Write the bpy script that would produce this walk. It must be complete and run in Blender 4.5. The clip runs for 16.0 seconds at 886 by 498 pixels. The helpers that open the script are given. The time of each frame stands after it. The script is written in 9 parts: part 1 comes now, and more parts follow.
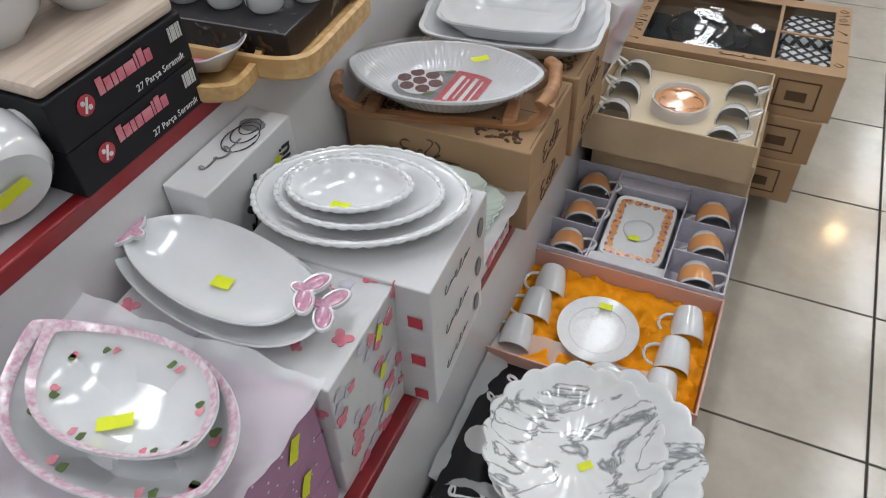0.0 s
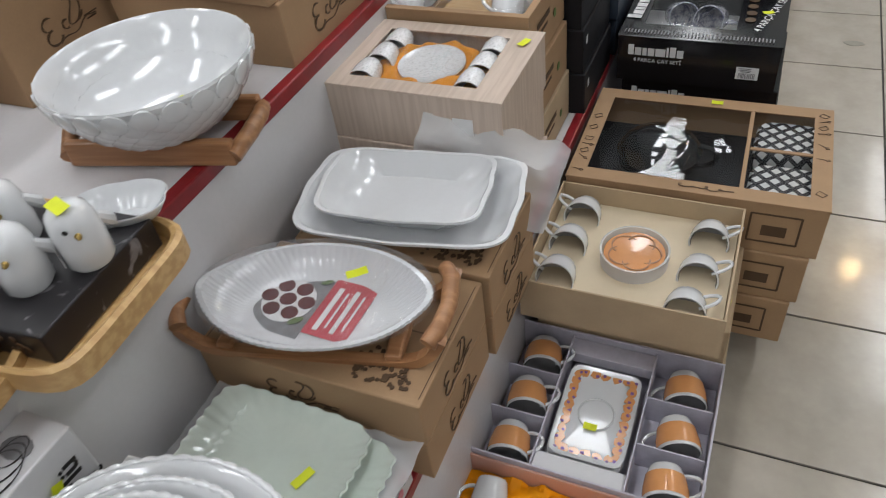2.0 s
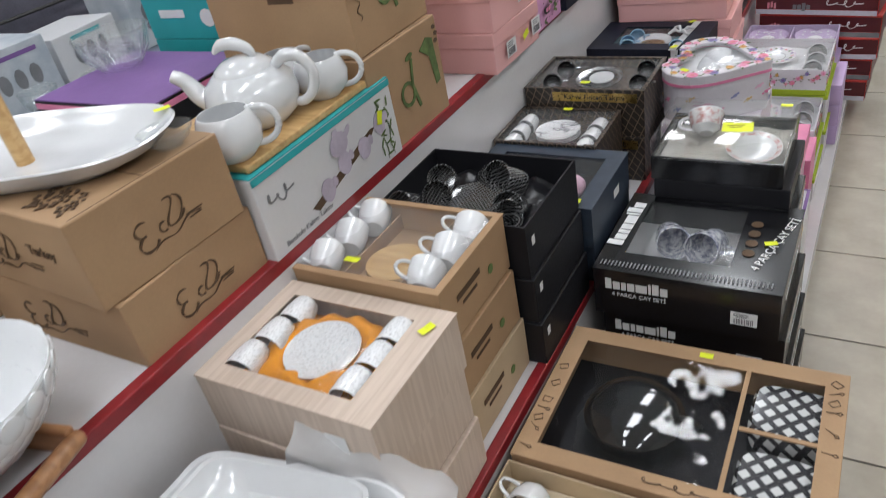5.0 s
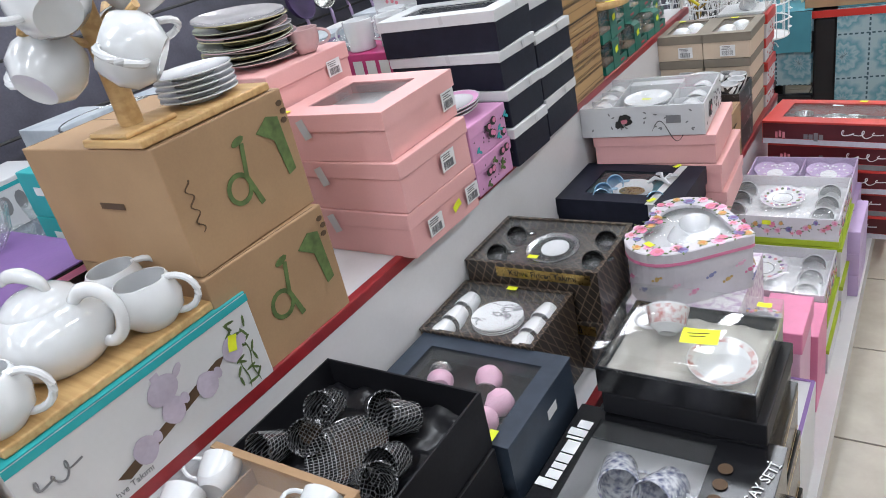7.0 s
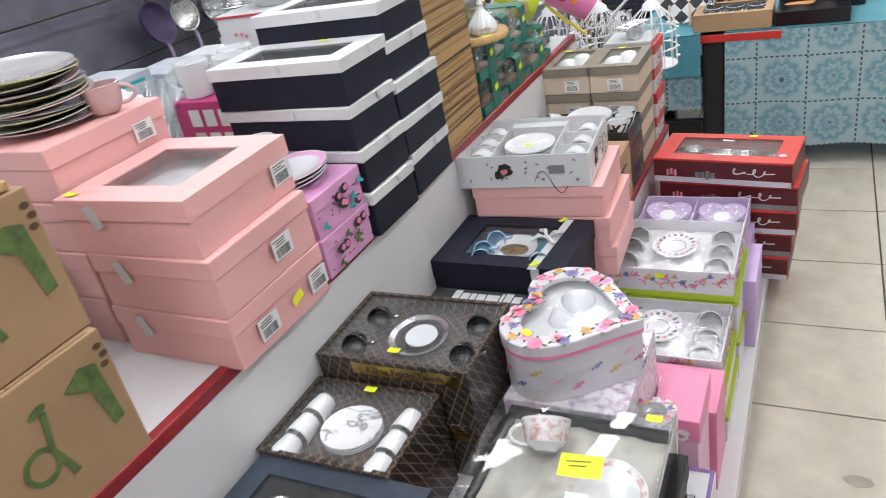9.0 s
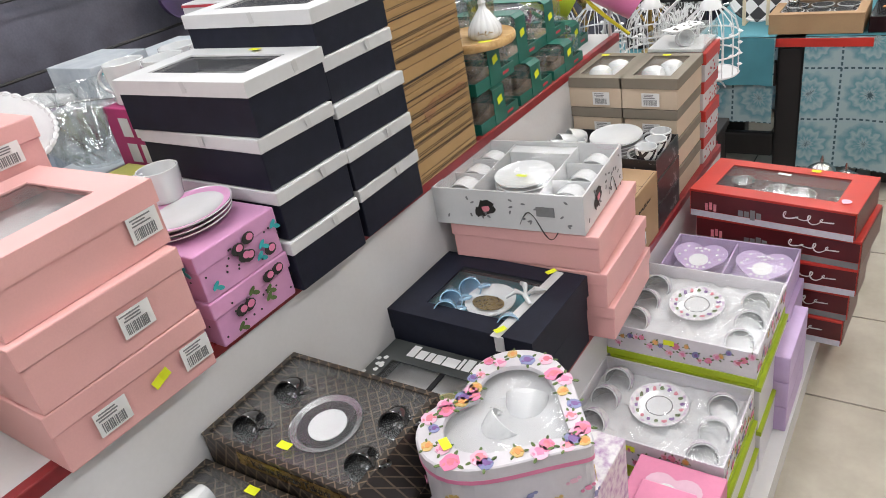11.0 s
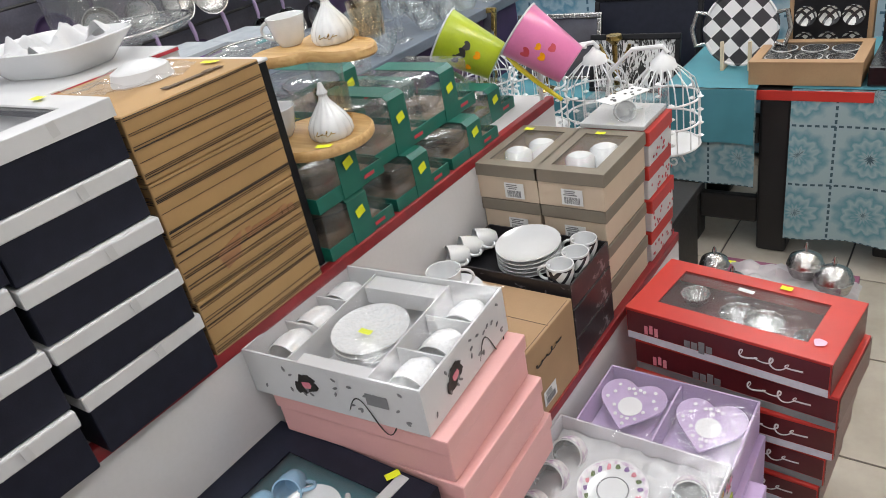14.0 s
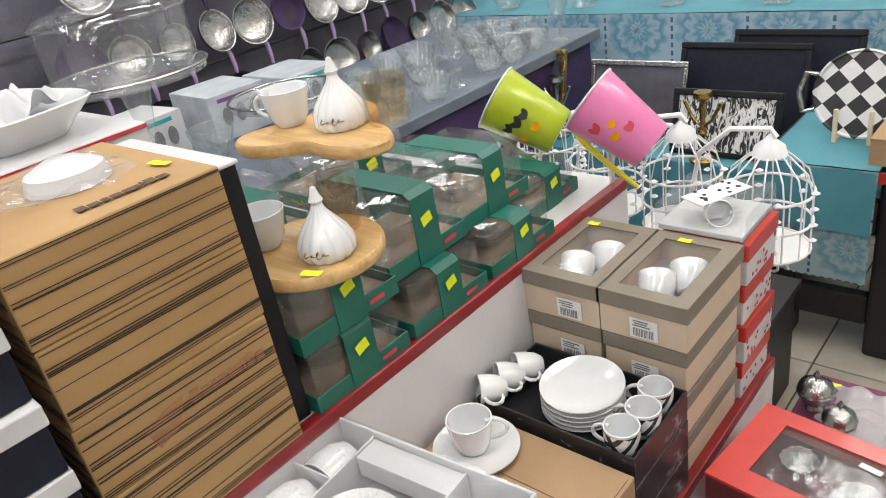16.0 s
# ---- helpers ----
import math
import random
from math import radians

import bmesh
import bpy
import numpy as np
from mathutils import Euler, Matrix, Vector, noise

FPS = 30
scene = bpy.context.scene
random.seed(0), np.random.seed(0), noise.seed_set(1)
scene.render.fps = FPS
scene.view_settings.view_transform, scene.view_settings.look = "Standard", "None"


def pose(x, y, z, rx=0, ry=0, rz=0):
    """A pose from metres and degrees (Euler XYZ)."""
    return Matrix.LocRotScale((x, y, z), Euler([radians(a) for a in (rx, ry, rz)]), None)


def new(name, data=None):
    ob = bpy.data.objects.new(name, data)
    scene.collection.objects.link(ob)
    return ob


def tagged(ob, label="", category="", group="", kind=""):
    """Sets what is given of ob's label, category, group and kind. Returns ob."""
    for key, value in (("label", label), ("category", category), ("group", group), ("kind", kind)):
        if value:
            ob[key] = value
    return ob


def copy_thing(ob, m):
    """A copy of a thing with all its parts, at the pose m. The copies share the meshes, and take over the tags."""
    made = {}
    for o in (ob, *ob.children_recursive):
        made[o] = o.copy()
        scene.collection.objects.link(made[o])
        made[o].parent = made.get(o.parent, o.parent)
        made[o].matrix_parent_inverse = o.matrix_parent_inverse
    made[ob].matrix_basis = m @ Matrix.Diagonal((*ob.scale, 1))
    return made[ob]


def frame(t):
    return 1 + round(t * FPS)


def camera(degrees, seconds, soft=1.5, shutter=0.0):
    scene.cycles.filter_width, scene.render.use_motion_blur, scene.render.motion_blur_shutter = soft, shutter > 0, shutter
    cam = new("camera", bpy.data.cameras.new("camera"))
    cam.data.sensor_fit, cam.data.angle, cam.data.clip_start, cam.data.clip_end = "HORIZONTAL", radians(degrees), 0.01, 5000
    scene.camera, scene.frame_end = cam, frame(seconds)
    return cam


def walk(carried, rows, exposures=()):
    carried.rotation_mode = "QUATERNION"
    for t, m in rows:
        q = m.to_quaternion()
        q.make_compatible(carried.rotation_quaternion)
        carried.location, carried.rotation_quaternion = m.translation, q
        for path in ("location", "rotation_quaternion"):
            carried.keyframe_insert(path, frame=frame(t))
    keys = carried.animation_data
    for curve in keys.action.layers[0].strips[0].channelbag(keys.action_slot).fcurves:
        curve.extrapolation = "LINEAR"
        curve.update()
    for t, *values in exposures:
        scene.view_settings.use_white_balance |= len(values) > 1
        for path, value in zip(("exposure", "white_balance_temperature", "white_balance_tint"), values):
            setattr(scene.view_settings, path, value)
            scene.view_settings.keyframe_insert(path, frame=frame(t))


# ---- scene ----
cam = camera(62.38, 16.0, soft=0.9, shutter=0.25)
# seconds, eye x y z, turn about x y z in degrees
ROWS = [
    (0, -0.0615, 0.0411, 1.3461, 45.35, 2.13, 24.35),
    (0.5, -0.0145, 0.1505, 1.3617, 46.37, 3.24, 28.33),
    (1, 0.0398, 0.2573, 1.3801, 46.21, 4.77, 29.12),
    (1.5, 0.0085, 0.3631, 1.3788, 47.58, 6.27, 26.49),
    (2, -0.0397, 0.4951, 1.3773, 47.32, 6.25, 22.30),
    (2.5, -0.0340, 0.5803, 1.3771, 48.38, 5.75, 20.76),
    (3, 0.0033, 0.6772, 1.3862, 50.71, 5.98, 26.29),
    (3.5, 0.0515, 0.7527, 1.4035, 52.15, 7.08, 29.01),
    (4, 0.0873, 0.7933, 1.4265, 53.86, 8.03, 29.01),
    (4.5, 0.1133, 0.8474, 1.4231, 55.15, 8.91, 29.34),
    (5, 0.1008, 0.9452, 1.4406, 56.50, 10.01, 28.43),
    (5.2, 0.0798, 1.0059, 1.4497, 57.90, 9.69, 27.55),
    (7.3, 0.1759, 1.4464, 1.4778, 63.27, 11.91, 32.11),
    (7.5, 0.1778, 1.4603, 1.4926, 62.68, 11.82, 30.71),
    (8, 0.1890, 1.4956, 1.4824, 61.98, 11.12, 28.88),
    (8.5, 0.1840, 1.5740, 1.4778, 61.69, 11.22, 27.23),
    (9, 0.1352, 1.7315, 1.4780, 62.12, 10.39, 24.91),
    (9.2, 0.1322, 1.7903, 1.4710, 61.79, 11.22, 23.27),
    (11.3, 0.2208, 2.1676, 1.4541, 60.80, 9.47, 33.24),
    (11.5, 0.2257, 2.1822, 1.4646, 60.60, 9.69, 33.06),
    (12, 0.1945, 2.2678, 1.4585, 60.00, 9.76, 31.13),
    (12.5, 0.1275, 2.4103, 1.4593, 59.96, 10.24, 28.44),
    (13, 0.1280, 2.5584, 1.4559, 59.45, 9.75, 28.91),
    (13.5, 0.1846, 2.6929, 1.4595, 60.67, 8.92, 33.75),
    (14, 0.2160, 2.7680, 1.4605, 60.89, 10.12, 34.17),
    (14.5, 0.2109, 2.8268, 1.4661, 60.48, 10.82, 33.37),
    (15, 0.1329, 2.9218, 1.4630, 61.64, 9.27, 33.87),
    (15.5, 0.0525, 3.0209, 1.4621, 63.05, 9.27, 36.55),
    (16, 0.0307, 3.1177, 1.4716, 62.81, 9.06, 40.26),
]
walk(cam, [(t, pose(x, y, z, rx, ry, rz)) for t, x, y, z, rx, ry, rz in ROWS],
     [(0, -0.12, 6200, 10), (2.5, -0.27, 6250, 10), (3.5, -0.05, 6250, 10), (5, 0.08, 6150, 10), (7.5, 0.52, 5950, 10), (9, 0.57, 6150, 10), (11.5, 0.44, 6450, 10), (12.5, 0.4, 6450, 10),
      (14.5, 0.29, 6400, 10), (16, 0.47, 6600, 10)])
# ---- world and lamps ----
world = bpy.data.worlds.new("world")
scene.world = world
world.use_nodes = True
world.node_tree.nodes["Background"].inputs[0].default_value = (0.75, 0.85, 1.0, 1)
world.node_tree.nodes["Background"].inputs[1].default_value = 0.25


# ---- materials ----
def mat(name, rgb, rough=0.5, metal=0.0, vary=0.06, scale=12.0, bump=0.0, bscale=120.0, second=None, mix=0.5, coat=0.0, spec=0.5,
        alpha=1.0, trans=0.0, sss=0.0, rand=0.0):
    """Principled surface with two scales of noise in colour, optional second tone, relief and gloss variation."""
    m = bpy.data.materials.new(name)
    m.use_nodes = True
    nt = m.node_tree
    p = nt.nodes["Principled BSDF"]
    tc = nt.nodes.new("ShaderNodeTexCoord")
    n1 = nt.nodes.new("ShaderNodeTexNoise")
    n1.inputs["Scale"].default_value, n1.inputs["Detail"].default_value = scale, 6
    n2 = nt.nodes.new("ShaderNodeTexNoise")
    n2.inputs["Scale"].default_value, n2.inputs["Detail"].default_value = bscale, 4
    nt.links.new(tc.outputs["Object"], n1.inputs["Vector"])
    nt.links.new(tc.outputs["Object"], n2.inputs["Vector"])
    other = second or tuple(max(0.0, c * (1 - 2.2 * vary)) for c in rgb)
    ramp = nt.nodes.new("ShaderNodeValToRGB")
    ramp.color_ramp.elements[0].position, ramp.color_ramp.elements[1].position = mix - 0.15, mix + 0.15
    ramp.color_ramp.elements[0].color, ramp.color_ramp.elements[1].color = (*other, 1), (*rgb, 1)
    nt.links.new(n1.outputs["Fac"], ramp.inputs["Fac"])
    col = ramp.outputs["Color"]
    fine = nt.nodes.new("ShaderNodeMix")
    fine.data_type, fine.blend_type = "RGBA", "MULTIPLY"
    fine.inputs["Factor"].default_value = vary * 2
    nt.links.new(col, fine.inputs["A"])
    nt.links.new(n2.outputs["Fac"], fine.inputs["B"])
    col = fine.outputs["Result"]
    if rand:
        info = nt.nodes.new("ShaderNodeObjectInfo")
        hsv = nt.nodes.new("ShaderNodeHueSaturation")
        rng = nt.nodes.new("ShaderNodeMapRange")
        rng.inputs["To Min"].default_value, rng.inputs["To Max"].default_value = 1 - rand, 1 + rand
        nt.links.new(info.outputs["Random"], rng.inputs["Value"])
        nt.links.new(rng.outputs["Result"], hsv.inputs["Value"])
        nt.links.new(col, hsv.inputs["Color"])
        col = hsv.outputs["Color"]
    nt.links.new(col, p.inputs["Base Color"])
    r = nt.nodes.new("ShaderNodeMapRange")
    r.inputs["To Min"].default_value, r.inputs["To Max"].default_value = max(0.02, rough * 0.85), min(1.0, rough * 1.15)
    nt.links.new(n2.outputs["Fac"], r.inputs["Value"])
    nt.links.new(r.outputs["Result"], p.inputs["Roughness"])
    p.inputs["Metallic"].default_value = metal
    p.inputs["Coat Weight"].default_value = coat
    p.inputs["Coat Roughness"].default_value = 0.08
    p.inputs["Specular IOR Level"].default_value = spec
    p.inputs["Alpha"].default_value = alpha
    p.inputs["Transmission Weight"].default_value = trans
    p.inputs["Subsurface Weight"].default_value = sss
    if bump:
        b = nt.nodes.new("ShaderNodeBump")
        b.inputs["Strength"].default_value, b.inputs["Distance"].default_value = bump, 0.002
        nt.links.new(n2.outputs["Fac"], b.inputs["Height"])
        nt.links.new(b.outputs["Normal"], p.inputs["Normal"])
    return m


def clear(name, tint=(1, 1, 1), gloss=0.06, rough=0.05, wrinkle=0.0, wscale=14.0, white=0.0):
    """Thin clear film or sheet: mostly see-through, with a glossy skin that may be wrinkled."""
    m = bpy.data.materials.new(name)
    m.use_nodes = True
    nt = m.node_tree
    out = nt.nodes["Material Output"]
    nt.nodes.remove(nt.nodes["Principled BSDF"])
    t = nt.nodes.new("ShaderNodeBsdfTransparent")
    t.inputs[0].default_value = (*tint, 1)
    g = nt.nodes.new("ShaderNodeBsdfGlossy")
    g.inputs["Roughness"].default_value = rough
    d = nt.nodes.new("ShaderNodeBsdfDiffuse")
    d.inputs[0].default_value = (0.85, 0.87, 0.88, 1)
    fr = nt.nodes.new("ShaderNodeLayerWeight")
    fr.inputs[0].default_value = 0.5
    pw = nt.nodes.new("ShaderNodeMath")
    pw.operation = "POWER"
    pw.inputs[1].default_value = 4.0
    nt.links.new(fr.outputs["Facing"], pw.inputs[0])
    add = nt.nodes.new("ShaderNodeMath")
    add.operation = "MULTIPLY_ADD"
    add.inputs[1].default_value = 0.6
    add.inputs[2].default_value = 0.035 + gloss
    nt.links.new(pw.outputs[0], add.inputs[0])
    m1 = nt.nodes.new("ShaderNodeMixShader")
    m2 = nt.nodes.new("ShaderNodeMixShader")
    nt.links.new(add.outputs[0], m1.inputs[0])
    nt.links.new(t.outputs[0], m1.inputs[1])
    nt.links.new(g.outputs[0], m1.inputs[2])
    m2.inputs[0].default_value = white
    nt.links.new(m1.outputs[0], m2.inputs[1])
    nt.links.new(d.outputs[0], m2.inputs[2])
    nt.links.new(m2.outputs[0], out.inputs[0])
    if wrinkle:
        tc = nt.nodes.new("ShaderNodeTexCoord")
        n = nt.nodes.new("ShaderNodeTexNoise")
        n.inputs["Scale"].default_value, n.inputs["Detail"].default_value, n.inputs["Distortion"].default_value = wscale, 3, 1.2
        b = nt.nodes.new("ShaderNodeBump")
        b.inputs["Strength"].default_value, b.inputs["Distance"].default_value = wrinkle, 0.01
        nt.links.new(tc.outputs["Object"], n.inputs["Vector"])
        nt.links.new(n.outputs["Fac"], b.inputs["Height"])
        nt.links.new(b.outputs["Normal"], g.inputs["Normal"])
        nt.links.new(b.outputs["Normal"], fr.inputs["Normal"])
    return m


def emit(name, rgb, strength):
    m = bpy.data.materials.new(name)
    m.use_nodes = True
    p = m.node_tree.nodes["Principled BSDF"]
    p.inputs["Emission Color"].default_value = (*rgb, 1)
    p.inputs["Emission Strength"].default_value = strength
    return m


BOARD = mat("white laminate", (0.67, 0.66, 0.67), 0.25, vary=0.03, scale=5, bump=0.03, coat=0.2)
STRIP = mat("red edge strip", (0.30, 0.018, 0.024), 0.35, vary=0.12, scale=20)
TILE = mat("cream floor tile", (0.465, 0.42, 0.355), 0.24, vary=0.05, scale=9, second=(0.40, 0.36, 0.30), bump=0.05, bscale=60, coat=0.25, rand=0.04)
GROUT = mat("grey grout", (0.075, 0.068, 0.062), 0.9, vary=0.1)
PLASTER = mat("wall paint", (0.66, 0.66, 0.64), 0.8, vary=0.03, bump=0.1)
CEIL = mat("ceiling tile white", (0.75, 0.75, 0.74), 0.9, vary=0.03, bump=0.2)
LAMP = emit("lamp diffuser", (1.0, 0.98, 0.95), 6.0)
ALU = mat("lamp frame", (0.7, 0.7, 0.7), 0.4, metal=0.6)
PORC = mat("white glazed porcelain", (0.68, 0.69, 0.70), 0.12, vary=0.02, scale=8, coat=0.5)
KRAFT = mat("kraft cardboard", (0.395, 0.250, 0.135), 0.72, vary=0.08, scale=7, bump=0.08, bscale=220, second=(0.345, 0.215, 0.115))
YELLOW = mat("fluorescent yellow paper", (0.72, 0.78, 0.015), 0.6, vary=0.03)


# ---- helpers ----
def part(name, bm, material, parent=None, label="", smooth=False, m=None):
    """One bmesh as one mesh object, under a thing or a part."""
    me = bpy.data.meshes.new(name)
    if all(len(e.link_faces) == 2 for e in bm.edges):
        bmesh.ops.recalc_face_normals(bm, faces=bm.faces)
    if smooth:
        for f in bm.faces:
            f.smooth = True
    bm.to_mesh(me)
    bm.free()
    me.materials.append(material)
    if smooth:
        me.set_sharp_from_angle(angle=radians(40))
    ob = new(name, me)
    if parent is not None:
        ob.parent = parent
    if m is not None:
        ob.matrix_basis = m
    if label:
        tagged(ob, label)
    return ob


def thing(name, m, label, category, group="", kind=""):
    ob = new(name)
    ob.empty_display_size = 0.05
    ob.matrix_basis = m
    return tagged(ob, label, category, group, kind)


def add_block(bm, x0, x1, y0, y1, z0, z1, bevel=0.0, m=None):
    """A block with softened edges, added to bm."""
    b = bmesh.new()
    bmesh.ops.create_cube(b, size=1)
    for v in b.verts:
        v.co = Vector(((x0 + x1) / 2 + v.co.x * (x1 - x0), (y0 + y1) / 2 + v.co.y * (y1 - y0), (z0 + z1) / 2 + v.co.z * (z1 - z0)))
    if bevel:
        bmesh.ops.bevel(b, geom=b.edges[:], offset=bevel, segments=2, affect="EDGES", profile=0.5)
    if m is not None:
        b.transform(m)
    tmp = bpy.data.meshes.new("tmp")
    b.to_mesh(tmp)
    b.free()
    bm.from_mesh(tmp)
    bpy.data.meshes.remove(tmp)
    return bm


def block(x0, x1, y0, y1, z0, z1, bevel=0.0):
    return add_block(bmesh.new(), x0, x1, y0, y1, z0, z1, bevel)


def setting(name, bm, material, label):
    return tagged(part(name, bm, material), label, "structure", kind="structure")


# ---- the room ----
XW, XE, YS, YN, ZC = -3.4, 3.2, -2.2, 7.2, 3.0
setting("floor", block(XW, XE, YS, YN, -0.10, -0.006), GROUT, "floor slab with dark grey grout under the tiles")
setting("ceiling", block(XW, XE, YS, YN, ZC, ZC + 0.1), CEIL, "plain white shop ceiling")
setting("wall_west", block(XW - 0.1, XW, YS, YN, -0.1, ZC), PLASTER, "plain painted shop wall")
setting("wall_east", block(XE, XE + 0.1, YS, YN, -0.1, ZC), PLASTER, "plain painted shop wall")
setting("wall_south", block(XW, XE, YS - 0.1, YS, -0.1, ZC), PLASTER, "plain painted shop wall")
setting("wall_north", block(XW, XE, YN, YN + 0.1, -0.1, ZC), PLASTER, "plain painted shop wall")

for iy, y in enumerate((-1.0, 0.9, 2.8, 4.7, 6.4)):
    for ix, x in enumerate((-2.3, -0.55, 1.2)):
        lt = thing("ceiling_light", pose(x, y, ZC), "white fluorescent ceiling light with a frosted diffuser", "light", "ceiling lights")
        part("frame", block(-0.16, 0.16, -0.62, 0.62, -0.06, 0, 0.006), ALU, lt)
        part("diffuser", block(-0.14, 0.14, -0.6, 0.6, -0.075, -0.055, 0.004), LAMP, lt)
        ld = bpy.data.lights.new("tube", "AREA")
        ld.shape, ld.size, ld.size_y, ld.energy, ld.color = "RECTANGLE", 0.28, 1.2, 8.6, (0.97, 0.985, 1.0)
        lo = new("tube", ld)
        lo.parent, lo.matrix_basis = lt, pose(0, 0, -0.08)

# one warm bulb over the far aisle
wb = thing("warm_ceiling_lamp", pose(0.93, 5.32, ZC), "round ceiling lamp with a warm bulb", "light")
wbm = bmesh.new()
bmesh.ops.create_cone(wbm, cap_ends=True, segments=24, radius1=0.09, radius2=0.07, depth=0.05)
part("housing", wbm, ALU, wb, m=pose(0, 0, -0.025))
wbm = bmesh.new()
bmesh.ops.create_uvsphere(wbm, u_segments=20, v_segments=10, radius=0.06)
part("bulb", wbm, emit("warm bulb", (1.0, 0.66, 0.30), 150.0), wb, smooth=True, m=pose(0, 0, -0.07))

# stepped white display
YD0, YD1 = -1.2, 4.45
X0, X1, X2, X3 = 0.012, -0.372, -0.700, -1.45
Z0, Z1, Z2 = 0.085, 0.455, 0.822


def tier(name, x_front, x_back, z0, z1, YD1=YD1):
    st = thing(name, pose(0, 0, 0), "white laminated display step with a dark red edge strip", "display stand")
    part("riser", block(x_front - 0.018, x_front - 0.002, YD0, YD1, z0, z1 - 0.018), BOARD, st)
    part("shelf", block(x_back, x_front - 0.002, YD0, YD1, z1 - 0.018, z1), BOARD, st)
    part("end_panel", block(x_back, x_front - 0.019, YD1 - 0.018, YD1 - 0.001, z0, z1 - 0.019), BOARD, st)
    if z1 > 0.2:
        part("edge_strip", block(x_front - 0.022, x_front, YD0, YD1, z1 - 0.022, z1 + 0.003, 0.003), STRIP, st, "dark red plastic edge strip")
    return st


tier("display_plinth", X0, X1 - 0.02, 0.0, Z0, 4.85)
tier("display_step", X1, X2 - 0.02, Z0, Z1)
tier("display_step", X2, X3, Z1, Z2)
# ---- more materials ----
def streaks(name, light, dark, stretch=(2, 30, 30), scale=4.0, rough=0.5, lo=0.4, hi=0.6, bump=0.05, wave=False, coat=0.0, vein=False):
    """Long grain or printed streaks, stretched along one axis."""
    m = mat(name, light, rough, bump=bump, coat=coat)
    nt = m.node_tree
    p = nt.nodes["Principled BSDF"]
    tc = nt.nodes.new("ShaderNodeTexCoord")
    mp = nt.nodes.new("ShaderNodeMapping")
    mp.inputs["Scale"].default_value = stretch
    n = nt.nodes.new("ShaderNodeTexNoise")
    n.inputs["Scale"].default_value, n.inputs["Detail"].default_value = scale, 5
    n.inputs["Distortion"].default_value = 1.5 if wave else 0.2
    r = nt.nodes.new("ShaderNodeValToRGB")
    r.color_ramp.elements[0].position, r.color_ramp.elements[1].position = lo, hi
    r.color_ramp.elements[0].color, r.color_ramp.elements[1].color = (*dark, 1), (*light, 1)
    if vein:
        r.color_ramp.elements[0].color = (*light, 1)
        el = r.color_ramp.elements.new((lo + hi) / 2)
        el.color = (*dark, 1)
    nt.links.new(tc.outputs["Object"], mp.inputs["Vector"])
    nt.links.new(mp.outputs["Vector"], n.inputs["Vector"])
    nt.links.new(n.outputs["Fac"], r.inputs["Fac"])
    nt.links.new(r.outputs["Color"], p.inputs["Base Color"])
    return m


